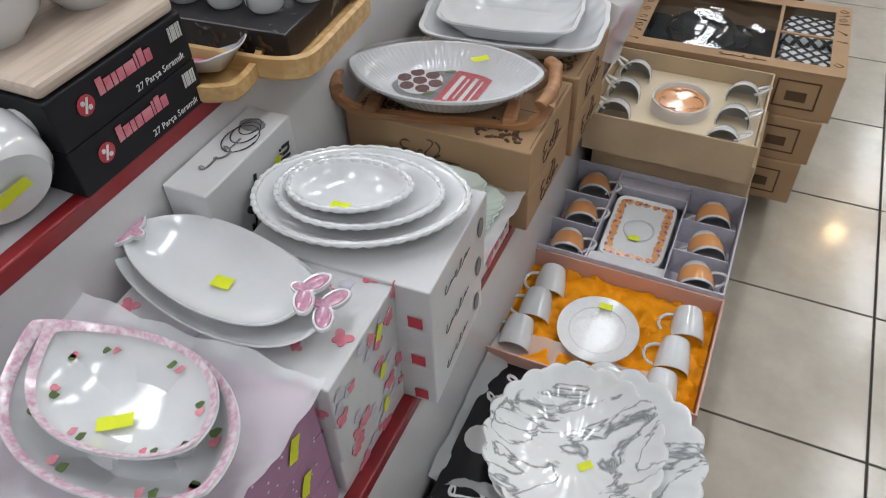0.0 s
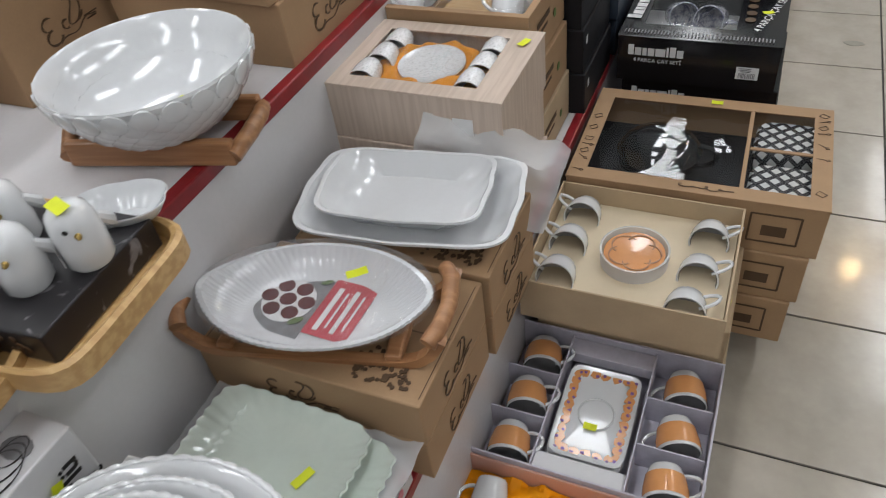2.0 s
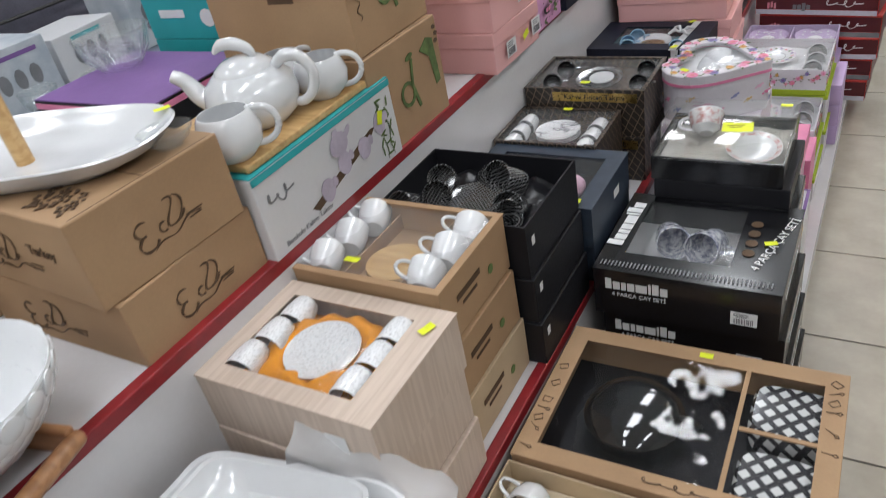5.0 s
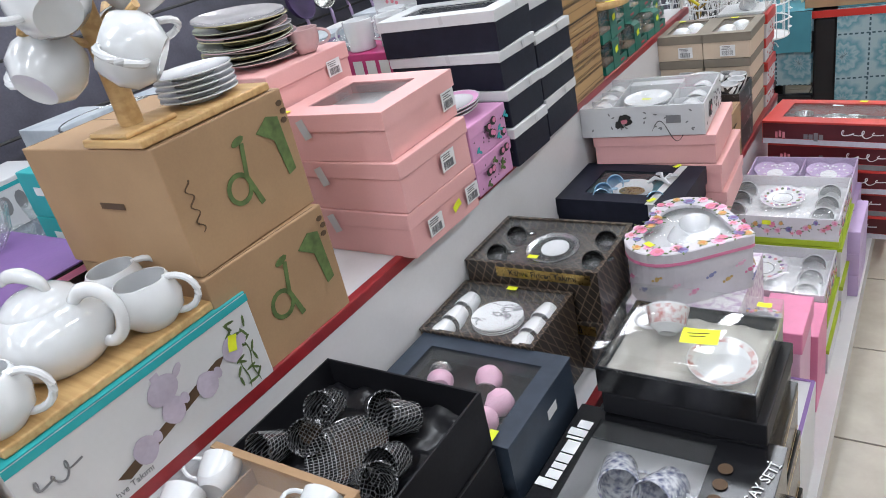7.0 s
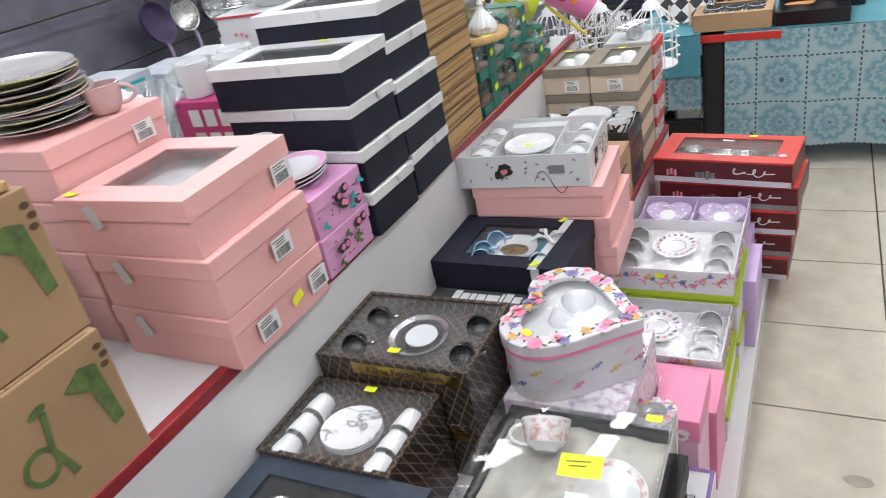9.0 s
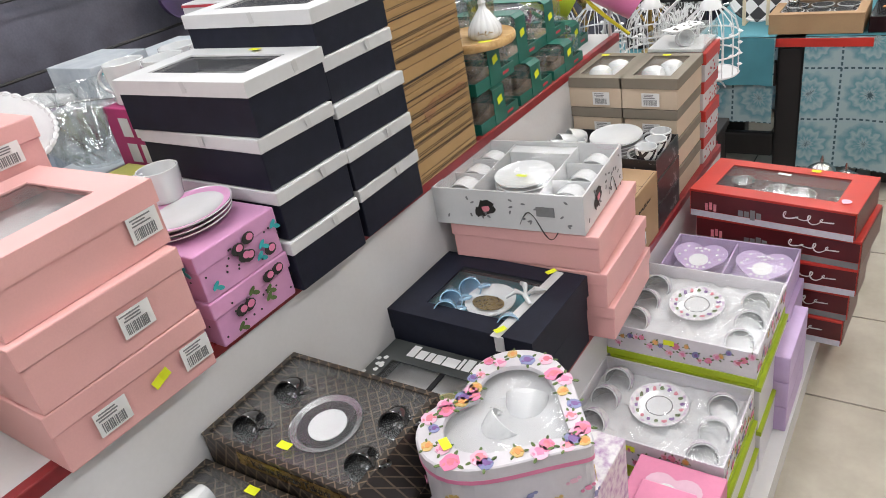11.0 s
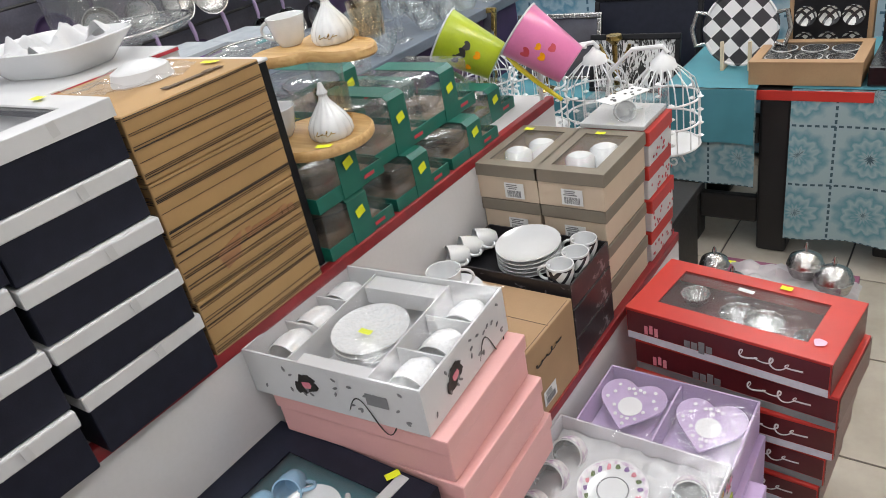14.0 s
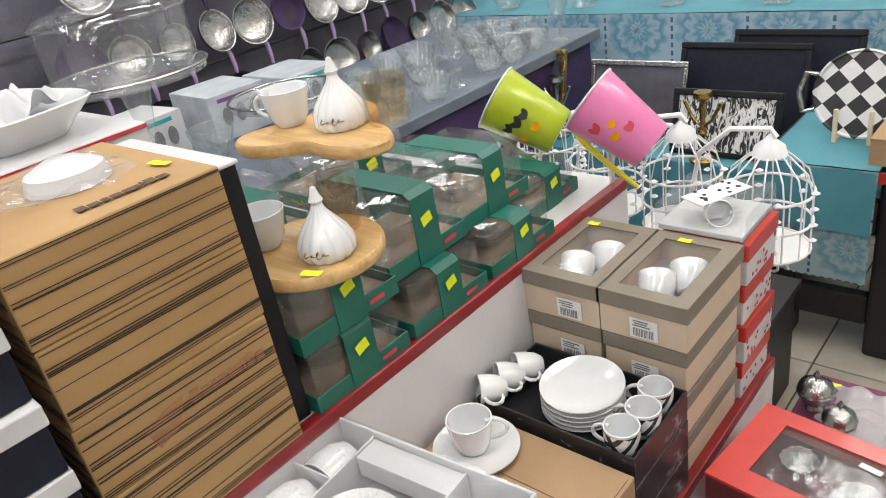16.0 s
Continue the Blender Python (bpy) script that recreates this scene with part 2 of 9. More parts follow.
def cells(name, ground, line, scale, width=0.08, rough=0.5, metal=0.0, coat=0.0, ring=False, plane="xy"):
    """A printed lattice (or rings) on a plain ground."""
    m = mat(name, ground, rough, metal=metal, coat=coat)
    nt = m.node_tree
    p = nt.nodes["Principled BSDF"]
    tc = nt.nodes.new("ShaderNodeTexCoord")
    mp = nt.nodes.new("ShaderNodeMapping")
    keep = {"xy": (1, 1, 0), "xz": (1, 0, 1)}[plane]
    mp.inputs["Scale"].default_value = tuple(scale * k for k in keep) if ring else (1, 1, 1)
    mp.inputs["Location"].default_value = tuple(0.5 * (1 - k) for k in keep) if ring else (0, 0, 0)
    fr = nt.nodes.new("ShaderNodeVectorMath")
    fr.operation = "FRACTION"
    sub = nt.nodes.new("ShaderNodeVectorMath")
    sub.operation = "SUBTRACT"
    sub.inputs[1].default_value = (0.5, 0.5, 0.5)
    nt.links.new(tc.outputs["Object"], mp.inputs["Vector"])
    if ring:
        nt.links.new(mp.outputs["Vector"], fr.inputs[0])
    else:
        comb = nt.nodes.new("ShaderNodeCombineXYZ")
        for k, w3 in enumerate(((1, 1, 1), (1, -1, -0.45))):
            dt = nt.nodes.new("ShaderNodeVectorMath")
            dt.operation = "DOT_PRODUCT"
            dt.inputs[1].default_value = tuple(q * scale * 0.7 for q in w3)
            nt.links.new(mp.outputs["Vector"], dt.inputs[0])
            nt.links.new(dt.outputs["Value"], comb.inputs[k])
        nt.links.new(comb.outputs[0], fr.inputs[0])
    nt.links.new(fr.outputs[0], sub.inputs[0])
    sep = nt.nodes.new("ShaderNodeSeparateXYZ")
    nt.links.new(sub.outputs[0], sep.inputs[0])
    if ring:
        ln = nt.nodes.new("ShaderNodeVectorMath")
        ln.operation = "LENGTH"
        nt.links.new(sub.outputs[0], ln.inputs[0])
        nz = nt.nodes.new("ShaderNodeTexNoise")
        nz.inputs["Scale"].default_value, nz.inputs["Detail"].default_value = scale * 7, 3
        nt.links.new(tc.outputs["Object"], nz.inputs["Vector"])
        ma = nt.nodes.new("ShaderNodeMath")
        ma.operation = "MULTIPLY_ADD"
        ma.inputs[1].default_value = 0.34
        nt.links.new(nz.outputs["Fac"], ma.inputs[0])
        nt.links.new(ln.outputs["Value"], ma.inputs[2])
        d = ma.outputs[0]
        lo, hi = 0.56, 0.66
    else:
        ax = []
        for k in range(2):
            a = nt.nodes.new("ShaderNodeMath")
            a.operation = "ABSOLUTE"
            nt.links.new(sep.outputs[k], a.inputs[0])
            ax.append(a)
        mx = nt.nodes.new("ShaderNodeMath")
        mx.operation = "MAXIMUM"
        nt.links.new(ax[0].outputs[0], mx.inputs[0])
        nt.links.new(ax[1].outputs[0], mx.inputs[1])
        d = mx.outputs[0]
        lo, hi = 0.5 - width, 0.5 - width + 0.01
    r = nt.nodes.new("ShaderNodeValToRGB")
    r.color_ramp.elements[0].position, r.color_ramp.elements[1].position = lo, hi
    r.color_ramp.elements[0].color, r.color_ramp.elements[1].color = (*ground, 1), (*line, 1)
    nt.links.new(d, r.inputs["Fac"])
    nt.links.new(r.outputs["Color"], p.inputs["Base Color"])
    return m


def medallions(name, ground, ring, line, size):
    """A printed cloth: mottled round medallions in a grid of dashed lines."""
    m = mat(name, ground, 0.65, bump=0.1, bscale=60)
    nt = m.node_tree
    p = nt.nodes["Principled BSDF"]

    def calc(op, a, b=0.0, c=0.0):
        n = nt.nodes.new("ShaderNodeMath")
        n.operation = op
        for k, q in enumerate((a, b, c)):
            if isinstance(q, (int, float)):
                n.inputs[k].default_value = q
            else:
                nt.links.new(q, n.inputs[k])
        return n.outputs[0]

    tc = nt.nodes.new("ShaderNodeTexCoord")
    sp = nt.nodes.new("ShaderNodeSeparateXYZ")
    nt.links.new(tc.outputs["Object"], sp.inputs[0])
    nz = nt.nodes.new("ShaderNodeTexNoise")
    nz.inputs["Scale"].default_value, nz.inputs["Detail"].default_value = 38, 4
    nt.links.new(tc.outputs["Object"], nz.inputs["Vector"])
    u = calc("DIVIDE", sp.outputs[0], size)
    v = calc("DIVIDE", sp.outputs[2], size)
    fu = calc("SUBTRACT", calc("FRACT", u), 0.5)
    fv = calc("SUBTRACT", calc("FRACT", v), 0.5)
    r = calc("SQRT", calc("ADD", calc("MULTIPLY", fu, fu), calc("MULTIPLY", fv, fv)))
    ang = calc("ARCTAN2", fv, fu)
    petal = calc("MULTIPLY", calc("COSINE", calc("MULTIPLY", ang, 12.0)), 0.03)
    rr = calc("ADD", calc("ADD", r, petal), calc("MULTIPLY", calc("SUBTRACT", nz.outputs["Fac"], 0.5), 0.22))
    rp = nt.nodes.new("ShaderNodeValToRGB")
    el = rp.color_ramp.elements
    el[0].position, el[0].color = 0.0, (*line, 1)
    el[1].position, el[1].color = 0.46, (*ground, 1)
    mid = tuple((a + b) / 2 for a, b in zip(ground, ring))
    for pos, col in ((0.06, ground), (0.14, ring), (0.20, mid), (0.27, ground), (0.33, ring), (0.40, mid)):
        e = el.new(pos)
        e.color = (*col, 1)
    nt.links.new(rr, rp.inputs[0])
    hu = calc("MULTIPLY", calc("GREATER_THAN", calc("ABSOLUTE", fu), 0.482), calc("GREATER_THAN", calc("FRACT", calc("MULTIPLY", v, 9.0)), 0.4))
    hv = calc("MULTIPLY", calc("GREATER_THAN", calc("ABSOLUTE", fv), 0.482), calc("GREATER_THAN", calc("FRACT", calc("MULTIPLY", u, 9.0)), 0.4))
    mx = nt.nodes.new("ShaderNodeMixRGB")
    mx.inputs["Color2"].default_value = (*line, 1)
    nt.links.new(calc("MAXIMUM", hu, hv), mx.inputs["Fac"])
    nt.links.new(rp.outputs["Color"], mx.inputs["Color1"])
    nt.links.new(mx.outputs["Color"], p.inputs["Base Color"])
    return m


KRAFT2 = mat("pale kraft board", (0.50, 0.38, 0.24), 0.75, vary=0.05, bump=0.06, bscale=200)
CREAM = mat("cream card insert", (0.66, 0.56, 0.40), 0.7, vary=0.03, bump=0.05)
LAVG = mat("grey lavender paper", (0.55, 0.53, 0.60), 0.6, vary=0.04, scale=60, bump=0.03)
LAVP = mat("lavender paper", (0.50, 0.37, 0.60), 0.5, vary=0.05)
SATIN = mat("golden satin", (0.90, 0.34, 0.003), 0.5, spec=0.12, vary=0.10, scale=14, bump=0.25, bscale=40, second=(0.70, 0.27, 0.005))
PEACH = mat("peach glaze", (0.74, 0.34, 0.13), 0.15, vary=0.05, coat=0.4)
PEACHBOX = mat("salmon paper", (0.68, 0.40, 0.32), 0.5, vary=0.04)
CUPIN = mat("grey glaze", (0.36, 0.36, 0.36), 0.2, vary=0.03, coat=0.4)
BLACK = mat("black gloss card", (0.010, 0.010, 0.012), 0.22, vary=0.1, coat=0.2, spec=0.35)
BLACKM = mat("black matt card", (0.012, 0.012, 0.015), 0.5, vary=0.1, bump=0.05, spec=0.25)
NAVY = mat("dark navy textured paper", (0.012, 0.014, 0.028), 0.55, vary=0.12, scale=40, bump=0.15, bscale=500, spec=0.25)
BLUEB = mat("slate blue paper", (0.035, 0.05, 0.075), 0.45, vary=0.1, scale=40, bump=0.1, bscale=400)
PINK = mat("pale pink paper", (0.74, 0.40, 0.385), 0.5, vary=0.04, scale=5, bump=0.05, bscale=300)
HOTPINK = mat("pink print", (0.72, 0.22, 0.38), 0.45, vary=0.05)
LPINK = mat("light pink print", (0.74, 0.45, 0.58), 0.45, vary=0.05, scale=8)
MAG = mat("magenta card", (0.42, 0.03, 0.15), 0.5, vary=0.05)
WHITEB = mat("white coated board", (0.60, 0.60, 0.61), 0.35, vary=0.03, scale=4, bump=0.03)
GREYM = mat("marbled grey lid", (0.59, 0.59, 0.60), 0.4, vary=0.03, scale=6, second=(0.48, 0.48, 0.50), mix=0.36)
MAUVE = mat("dusty mauve spotted card", (0.44, 0.23, 0.37), 0.55, vary=0.05, scale=10)
MARBLE = streaks("grey veined glaze", (0.78, 0.79, 0.79), (0.22, 0.23, 0.24), (3, 9, 9), 1.2, 0.12, 0.475, 0.525, 0.0, True, 0.5, True)
WOODP = streaks("wood print paper", (0.56, 0.46, 0.38), (0.49, 0.395, 0.32), (60, 60, 3), 2.0, 0.6)
WOODT = streaks("wood print paper top", (0.56, 0.46, 0.38), (0.49, 0.395, 0.32), (60, 4, 60), 2.0, 0.6)
BAMBOO = streaks("bamboo wood", (0.58, 0.38, 0.165), (0.47, 0.285, 0.11), (3, 45, 45), 2.0, 0.45)
DWOOD = streaks("warm brown wood", (0.40, 0.20, 0.09), (0.28, 0.13, 0.055), (3, 40, 40), 2.0, 0.4, coat=0.1)
TAN = mat("beige paper", (0.56, 0.45, 0.34), 0.6, vary=0.03, bump=0.05)
TAUPE = mat("taupe paper", (0.21, 0.18, 0.14), 0.6, vary=0.05, bump=0.05)
GREEN = mat("dark green card", (0.008, 0.13, 0.095), 0.4, vary=0.06)
RED = mat("bright red card", (0.52, 0.035, 0.025), 0.35, vary=0.04, coat=0.2)
DRED = mat("dark red print", (0.10, 0.010, 0.012), 0.35, vary=0.1)
LIME = mat("lime card", (0.36, 0.46, 0.015), 0.45, vary=0.04)
INK = mat("black ink", (0.02, 0.018, 0.016), 0.6, vary=0.1)
BROWNINK = mat("brown ink", (0.10, 0.055, 0.025), 0.6, vary=0.1)
GREYINK = mat("grey ink", (0.22, 0.22, 0.23), 0.6, vary=0.1)
WHITEINK = mat("white ink", (0.70, 0.70, 0.70), 0.5, vary=0.02)
GREENINK = mat("green ink", (0.14, 0.21, 0.06), 0.7, vary=0.2, scale=30)
REDINK = mat("red ink", (0.50, 0.04, 0.06), 0.5, vary=0.05)
PURPLEINK = mat("violet ink", (0.20, 0.10, 0.30), 0.5, vary=0.05)
PINKINK = mat("rose ink", (0.62, 0.13, 0.20), 0.5, vary=0.08, scale=40, second=(0.70, 0.28, 0.32))
TEALINK = mat("turquoise card", (0.03, 0.36, 0.38), 0.45, vary=0.04)
SILVER = mat("polished silver metal", (0.60, 0.59, 0.58), 0.24, metal=1.0, vary=0.12, scale=60, bump=0.7, bscale=140)
SILFOIL = mat("silver foil card", (0.66, 0.66, 0.66), 0.2, metal=0.9, vary=0.05, bump=0.2, bscale=60)
GOLD = mat("antique gold", (0.52, 0.36, 0.12), 0.28, metal=1.0, vary=0.12, bump=0.3, bscale=120)
DGLASS = mat("dark smoked glass", (0.012, 0.012, 0.013), 0.06, coat=0.6, spec=0.8)
STEELY = cells("patterned black and silver glass", (0.014, 0.014, 0.016), (0.20, 0.20, 0.20), 170, 0.10, 0.08, coat=0.6)
BSATIN = mat("black satin", (0.012, 0.012, 0.015), 0.35, vary=0.2, bump=0.3, bscale=30)
WSATIN = mat("white satin", (0.57, 0.57, 0.58), 0.35, vary=0.05, scale=10, bump=0.35, bscale=28)
IVORY = mat("ivory satin", (0.50, 0.48, 0.42), 0.35, vary=0.06, scale=10, bump=0.35, bscale=28)
WIRE = mat("white painted wire", (0.74, 0.75, 0.76), 0.35, vary=0.03)
EMBOSS = mat("embossed white glaze", (0.72, 0.73, 0.74), 0.16, vary=0.03, bump=1.0, bscale=75, coat=0.5)
FLOWERY = mat("small floral print", (0.72, 0.70, 0.71), 0.4, second=(0.36, 0.18, 0.40), mix=0.42, scale=70, vary=0.06)
TEAWARE = mat("blue floral glaze", (0.70, 0.71, 0.74), 0.15, second=(0.11, 0.12, 0.22), mix=0.47, scale=90, coat=0.4)
BWTILE = cells("black and white ornament glaze", (0.66, 0.67, 0.66), (0.035, 0.035, 0.04), 42, 0.2, 0.2, coat=0.3)
FINE = mat("dotted glaze", (0.76, 0.77, 0.78), 0.15, second=(0.45, 0.45, 0.46), mix=0.37, scale=260, coat=0.4)
LATTICE = cells("dark brown card with bronze lattice", (0.026, 0.020, 0.017), (0.17, 0.125, 0.085), 62, 0.07, 0.35, coat=0.2)
CHECK = mat("black white lozenge board", (0.7, 0.7, 0.71), 0.3, coat=0.3)
ck = CHECK.node_tree.nodes.new("ShaderNodeTexChecker")
ck.inputs["Color1"].default_value, ck.inputs["Color2"].default_value, ck.inputs["Scale"].default_value = (0.03, 0.03, 0.035, 1), (0.7, 0.7, 0.71, 1), 22
ckm = CHECK.node_tree.nodes.new("ShaderNodeMapping")
ckm.inputs["Rotation"].default_value, ckm.inputs["Scale"].default_value, ckm.inputs["Location"].default_value = (0, 0, radians(45)), (1, 1, 0), (0, 0, 0.011)
CHECK.node_tree.links.new(CHECK.node_tree.nodes["Texture Coordinate"].outputs["Object"], ckm.inputs["Vector"])
CHECK.node_tree.links.new(ckm.outputs["Vector"], ck.inputs["Vector"])
CHECK.node_tree.links.new(ck.outputs["Color"], CHECK.node_tree.nodes["Principled BSDF"].inputs["Base Color"])
CLOTH = medallions("pale table cloth with teal medallions", (0.28, 0.365, 0.385), (0.10, 0.24, 0.28), (0.03, 0.07, 0.09), 0.20)
BLUECLOTH = mat("turquoise cloth", (0.075, 0.27, 0.33), 0.6, vary=0.08, scale=6, bump=0.1, bscale=20)
BLACKPL = mat("black moulded plastic", (0.02, 0.018, 0.018), 0.5, vary=0.1, bump=0.1)
PURPLE = mat("dark violet fabric", (0.06, 0.03, 0.11), 0.6, vary=0.2, scale=7)
ZEBRA = streaks("zebra print", (0.70, 0.70, 0.70), (0.02, 0.02, 0.02), (34, 4, 10), 2.4, 0.3, 0.47, 0.52, 0.0, True)
# FILM and WRAP: the last value whitens the sheet to stand for glare haze
FILM = clear("clear film", (0.97, 0.97, 0.97), 0.02, 0.12, 0.16, 9, 0.035)
COVER = clear("stiff clear plastic", (0.97, 0.975, 0.975), 0.07, 0.06, 0.30, 12, 0.02)
WRAP = clear("crinkled clear wrap", (0.96, 0.96, 0.97), 0.03, 0.14, 0.34, 16, 0.06)
DFILM = clear("dark window film", (0.90, 0.90, 0.91), 0.012, 0.03, 0.10, 7)
GLASS = clear("clear glass", (0.95, 0.965, 0.965), 0.05, 0.04, 0.20, 14, 0.05)
AMBER = clear("amber glass", (0.97, 0.92, 0.83), 0.04, 0.04, 0.0)
THINGL = clear("thin glass", (0.985, 0.985, 0.985), 0.015, 0.04, 0.10, 9, 0.0)
TISSUE = clear("white tissue paper", (0.95, 0.95, 0.96), 0.0, 0.6, 0.0, 9, 0.42)


# ---- shape helpers ----
def lathe(profile, seg=24, bm=None, m=None):
    """Turned form from (radius, height) pairs."""
    bm = bm or bmesh.new()
    rings = []
    for r, z in profile:
        if r < 1e-5:
            rings.append([bm.verts.new((0, 0, z))])
        else:
            rings.append([bm.verts.new((r * math.cos(2 * math.pi * k / seg), r * math.sin(2 * math.pi * k / seg), z)) for k in range(seg)])
    skin(bm, rings)
    if m is not None:
        bmesh.ops.transform(bm, matrix=m, verts=[v for ring in rings for v in ring])
    return bm


def skin(bm, rings):
    for a, b in zip(rings, rings[1:]):
        n = max(len(a), len(b))
        for k in range(n):
            q = (k + 1) % n
            if len(a) == 1:
                bm.faces.new((a[0], b[k], b[q]))
            elif len(b) == 1:
                bm.faces.new((a[k], a[q], b[0]))
            else:
                bm.faces.new((a[k], a[q], b[q], b[k]))


def dish(outline, rings, seg=72):
    """A vessel: outline(angle) gives the rim's plan, rings are (scale, height, rim ripple)."""
    bm = bmesh.new()
    made = []
    for row in rings:
        s, z = row[0], row[1]
        lift = row[2] if len(row) > 2 else 0.0
        if s < 1e-4:
            made.append([bm.verts.new((0, 0, z))])
            continue
        ring = []
        for k in range(seg):
            a = 2 * math.pi * k / seg
            x, y, w = outline(a)
            ring.append(bm.verts.new((x * s, y * s, z + lift * w)))
        made.append(ring)
    skin(bm, made)
    return bm


def vessel_rings(h, t=0.006, foot=0.55, lift=1.0, belly=0.8):
    """Outside from the foot to the rim, then inside back to the middle."""
    return [(0, 0.002), (foot, 0.0), (foot + 0.03, 0.004), (belly, h * 0.45), (0.97, h * 0.9, lift), (1.0, h, lift), (0.985, h + t * 0.4, lift), (0.955, h, lift),
            (0.92, h * 0.86, lift * 0.8), (belly - 0.06, h * 0.45 + t * 0.6), (foot - 0.02, t), (0.2, t * 0.9), (0, t * 0.9)]


def oval(a, b, n=0, amp=0.0, ripple=0.0):
    def f(t):
        s = 1 + amp * (abs(math.sin(n * t / 2)) - 0.5) if n else 1
        return a * s * math.cos(t), b * s * math.sin(t), ripple * (abs(math.sin(n * t / 2)) if n else 0)
    return f


def squircle(a, b, p=4.0, n=0, amp=0.0, lip=0.0):
    def f(t):
        c, s = math.cos(t), math.sin(t)
        r = (abs(c) ** p + abs(s) ** p) ** (-1 / p)
        r *= 1 + (amp * math.cos(n * t) if n else 0)
        return a * r * c, b * r * s, lip * math.cos(2 * t)
    return f


def leaf(a, b, tip=0.0, twist=0.0, point=0.55, lean=0.0):
    def f(t):
        c, s = math.cos(t), math.sin(t)
        x = a * c + lean * s * abs(s)
        y = b * s * abs(s) ** point + twist * math.sin(math.pi * c) * b
        return x, y, tip * abs(c) ** 6
    return f


def tube(points, r, seg=8, bm=None, close=False):
    """A round bar along points; r is one radius or one for each point."""
    bm = bm or bmesh.new()
    pts = [Vector(p) for p in points]
    n = len(pts)
    rings = []
    up = Vector((0.13, 0.21, 0.97))
    for i, p in enumerate(pts):
        d = (pts[(i + 1) % n] - pts[i - 1]) if close else (pts[min(i + 1, n - 1)] - pts[max(i - 1, 0)])
        d.normalize()
        u = d.cross(up)
        if u.length < 0.05:
            u = d.cross(Vector((1, 0, 0)))
        u.normalize()
        w = d.cross(u)
        rr = r[i] if isinstance(r, (list, tuple)) else r
        rings.append([bm.verts.new(p + (u * math.cos(2 * math.pi * k / seg) + w * math.sin(2 * math.pi * k / seg)) * rr) for k in range(seg)])
    if close:
        rings.append(rings[0])
    skin(bm, rings)
    if not close:
        bm.faces.new(rings[0])
        bm.faces.new(rings[-1])
    return bm


def eased(points, radii, n=6):
    """Points and radii of a smooth path through the given ones."""
    ps, rs = [], []
    pts = [Vector(p) for p in points]
    for i in range(len(pts) - 1):
        a, b, c, d = pts[max(i - 1, 0)], pts[i], pts[i + 1], pts[min(i + 2, len(pts) - 1)]
        for k in range(n + (i == len(pts) - 2)):
            t = k / n
            ps.append(0.5 * (2 * b + (c - a) * t + (2 * a - 5 * b + 4 * c - d) * t * t + (3 * b - a - 3 * c + d) * t ** 3))
            rs.append(radii[i] + (radii[i + 1] - radii[i]) * t)
    return ps, rs


def arc(cx, cz, rx, rz, a0, a1, n=10, y=0.0):
    return [(cx + rx * math.cos(radians(a0 + (a1 - a0) * k / n)), y, cz + rz * math.sin(radians(a0 + (a1 - a0) * k / n))) for k in range(n + 1)]


def sheet(w, d, nx, ny, fn):
    """A thin draped sheet with fn(u, v) its height, u and v from 0 to 1; fn may give (x, y, z)."""
    bm = bmesh.new()
    g = []
    for j in range(ny + 1):
        row = []
        for i in range(nx + 1):
            u, v = i / nx, j / ny
            q = fn(u, v)
            row.append(bm.verts.new(q if isinstance(q, tuple) else ((u - 0.5) * w, (v - 0.5) * d, q)))
        g.append(row)
    for j in range(ny):
        for i in range(nx):
            bm.faces.new((g[j][i], g[j][i + 1], g[j + 1][i + 1], g[j + 1][i]))
    return bm


def crumple(w, d, amp, seed, base=0.0, curl=0.0):
    def f(u, v):
        p = Vector((u * w * 16 + seed, v * d * 16, seed * 1.7))
        e = max(abs(u - 0.5), abs(v - 0.5)) * 2
        return base + amp * noise.noise(p) + 0.5 * amp * noise.noise(p * 2.7) + curl * max(0, e - 0.6) ** 2
    return sheet(w, d, 26, 26, f)


def face(side, w, d, h, out=0.0012):
    """From the plane of a print (u right, v up) to a side of a box whose base centre is the origin."""
    return {"top": pose(0, 0, h + out), "front": pose(0, -d / 2 - out, h / 2, 90), "right": pose(w / 2 + out, 0, h / 2, 90, 0, 90),
            "back": pose(0, d / 2 + out, h / 2, 90, 0, 180), "left": pose(-w / 2 - out, 0, h / 2, 90, 0, -90)}[side]


def flat(polys, t=0.0006):
    """Thin printed shapes from outlines in the plane."""
    bm = bmesh.new()
    for k, poly in enumerate(polys):
        top = t + 0.00003 * (k % 24)
        a = [bm.verts.new((x, y, 0)) for x, y in poly]
        b = [bm.verts.new((x, y, top)) for x, y in poly]
        bm.faces.new(b)
        for k in range(len(a)):
            q = (k + 1) % len(a)
            bm.faces.new((a[k], a[q], b[q], b[k]))
    return bm


def rect(cx, cy, w, h, a=0.0):
    c, s = math.cos(radians(a)), math.sin(radians(a))
    return [(cx + x * c - y * s, cy + x * s + y * c) for x, y in ((-w / 2, -h / 2), (w / 2, -h / 2), (w / 2, h / 2), (-w / 2, h / 2))]


def blob(cx, cy, rx, ry, n=12, a=0.0, rough=0.0, seed=0):
    rng = random.Random(seed)
    c, s = math.cos(radians(a)), math.sin(radians(a))
    out = []
    for k in range(n):
        t = 2 * math.pi * k / n
        q = 1 + rough * rng.uniform(-1, 1)
        x, y = rx * q * math.cos(t), ry * q * math.sin(t)
        out.append((cx + x * c - y * s, cy + x * s + y * c))
    return out


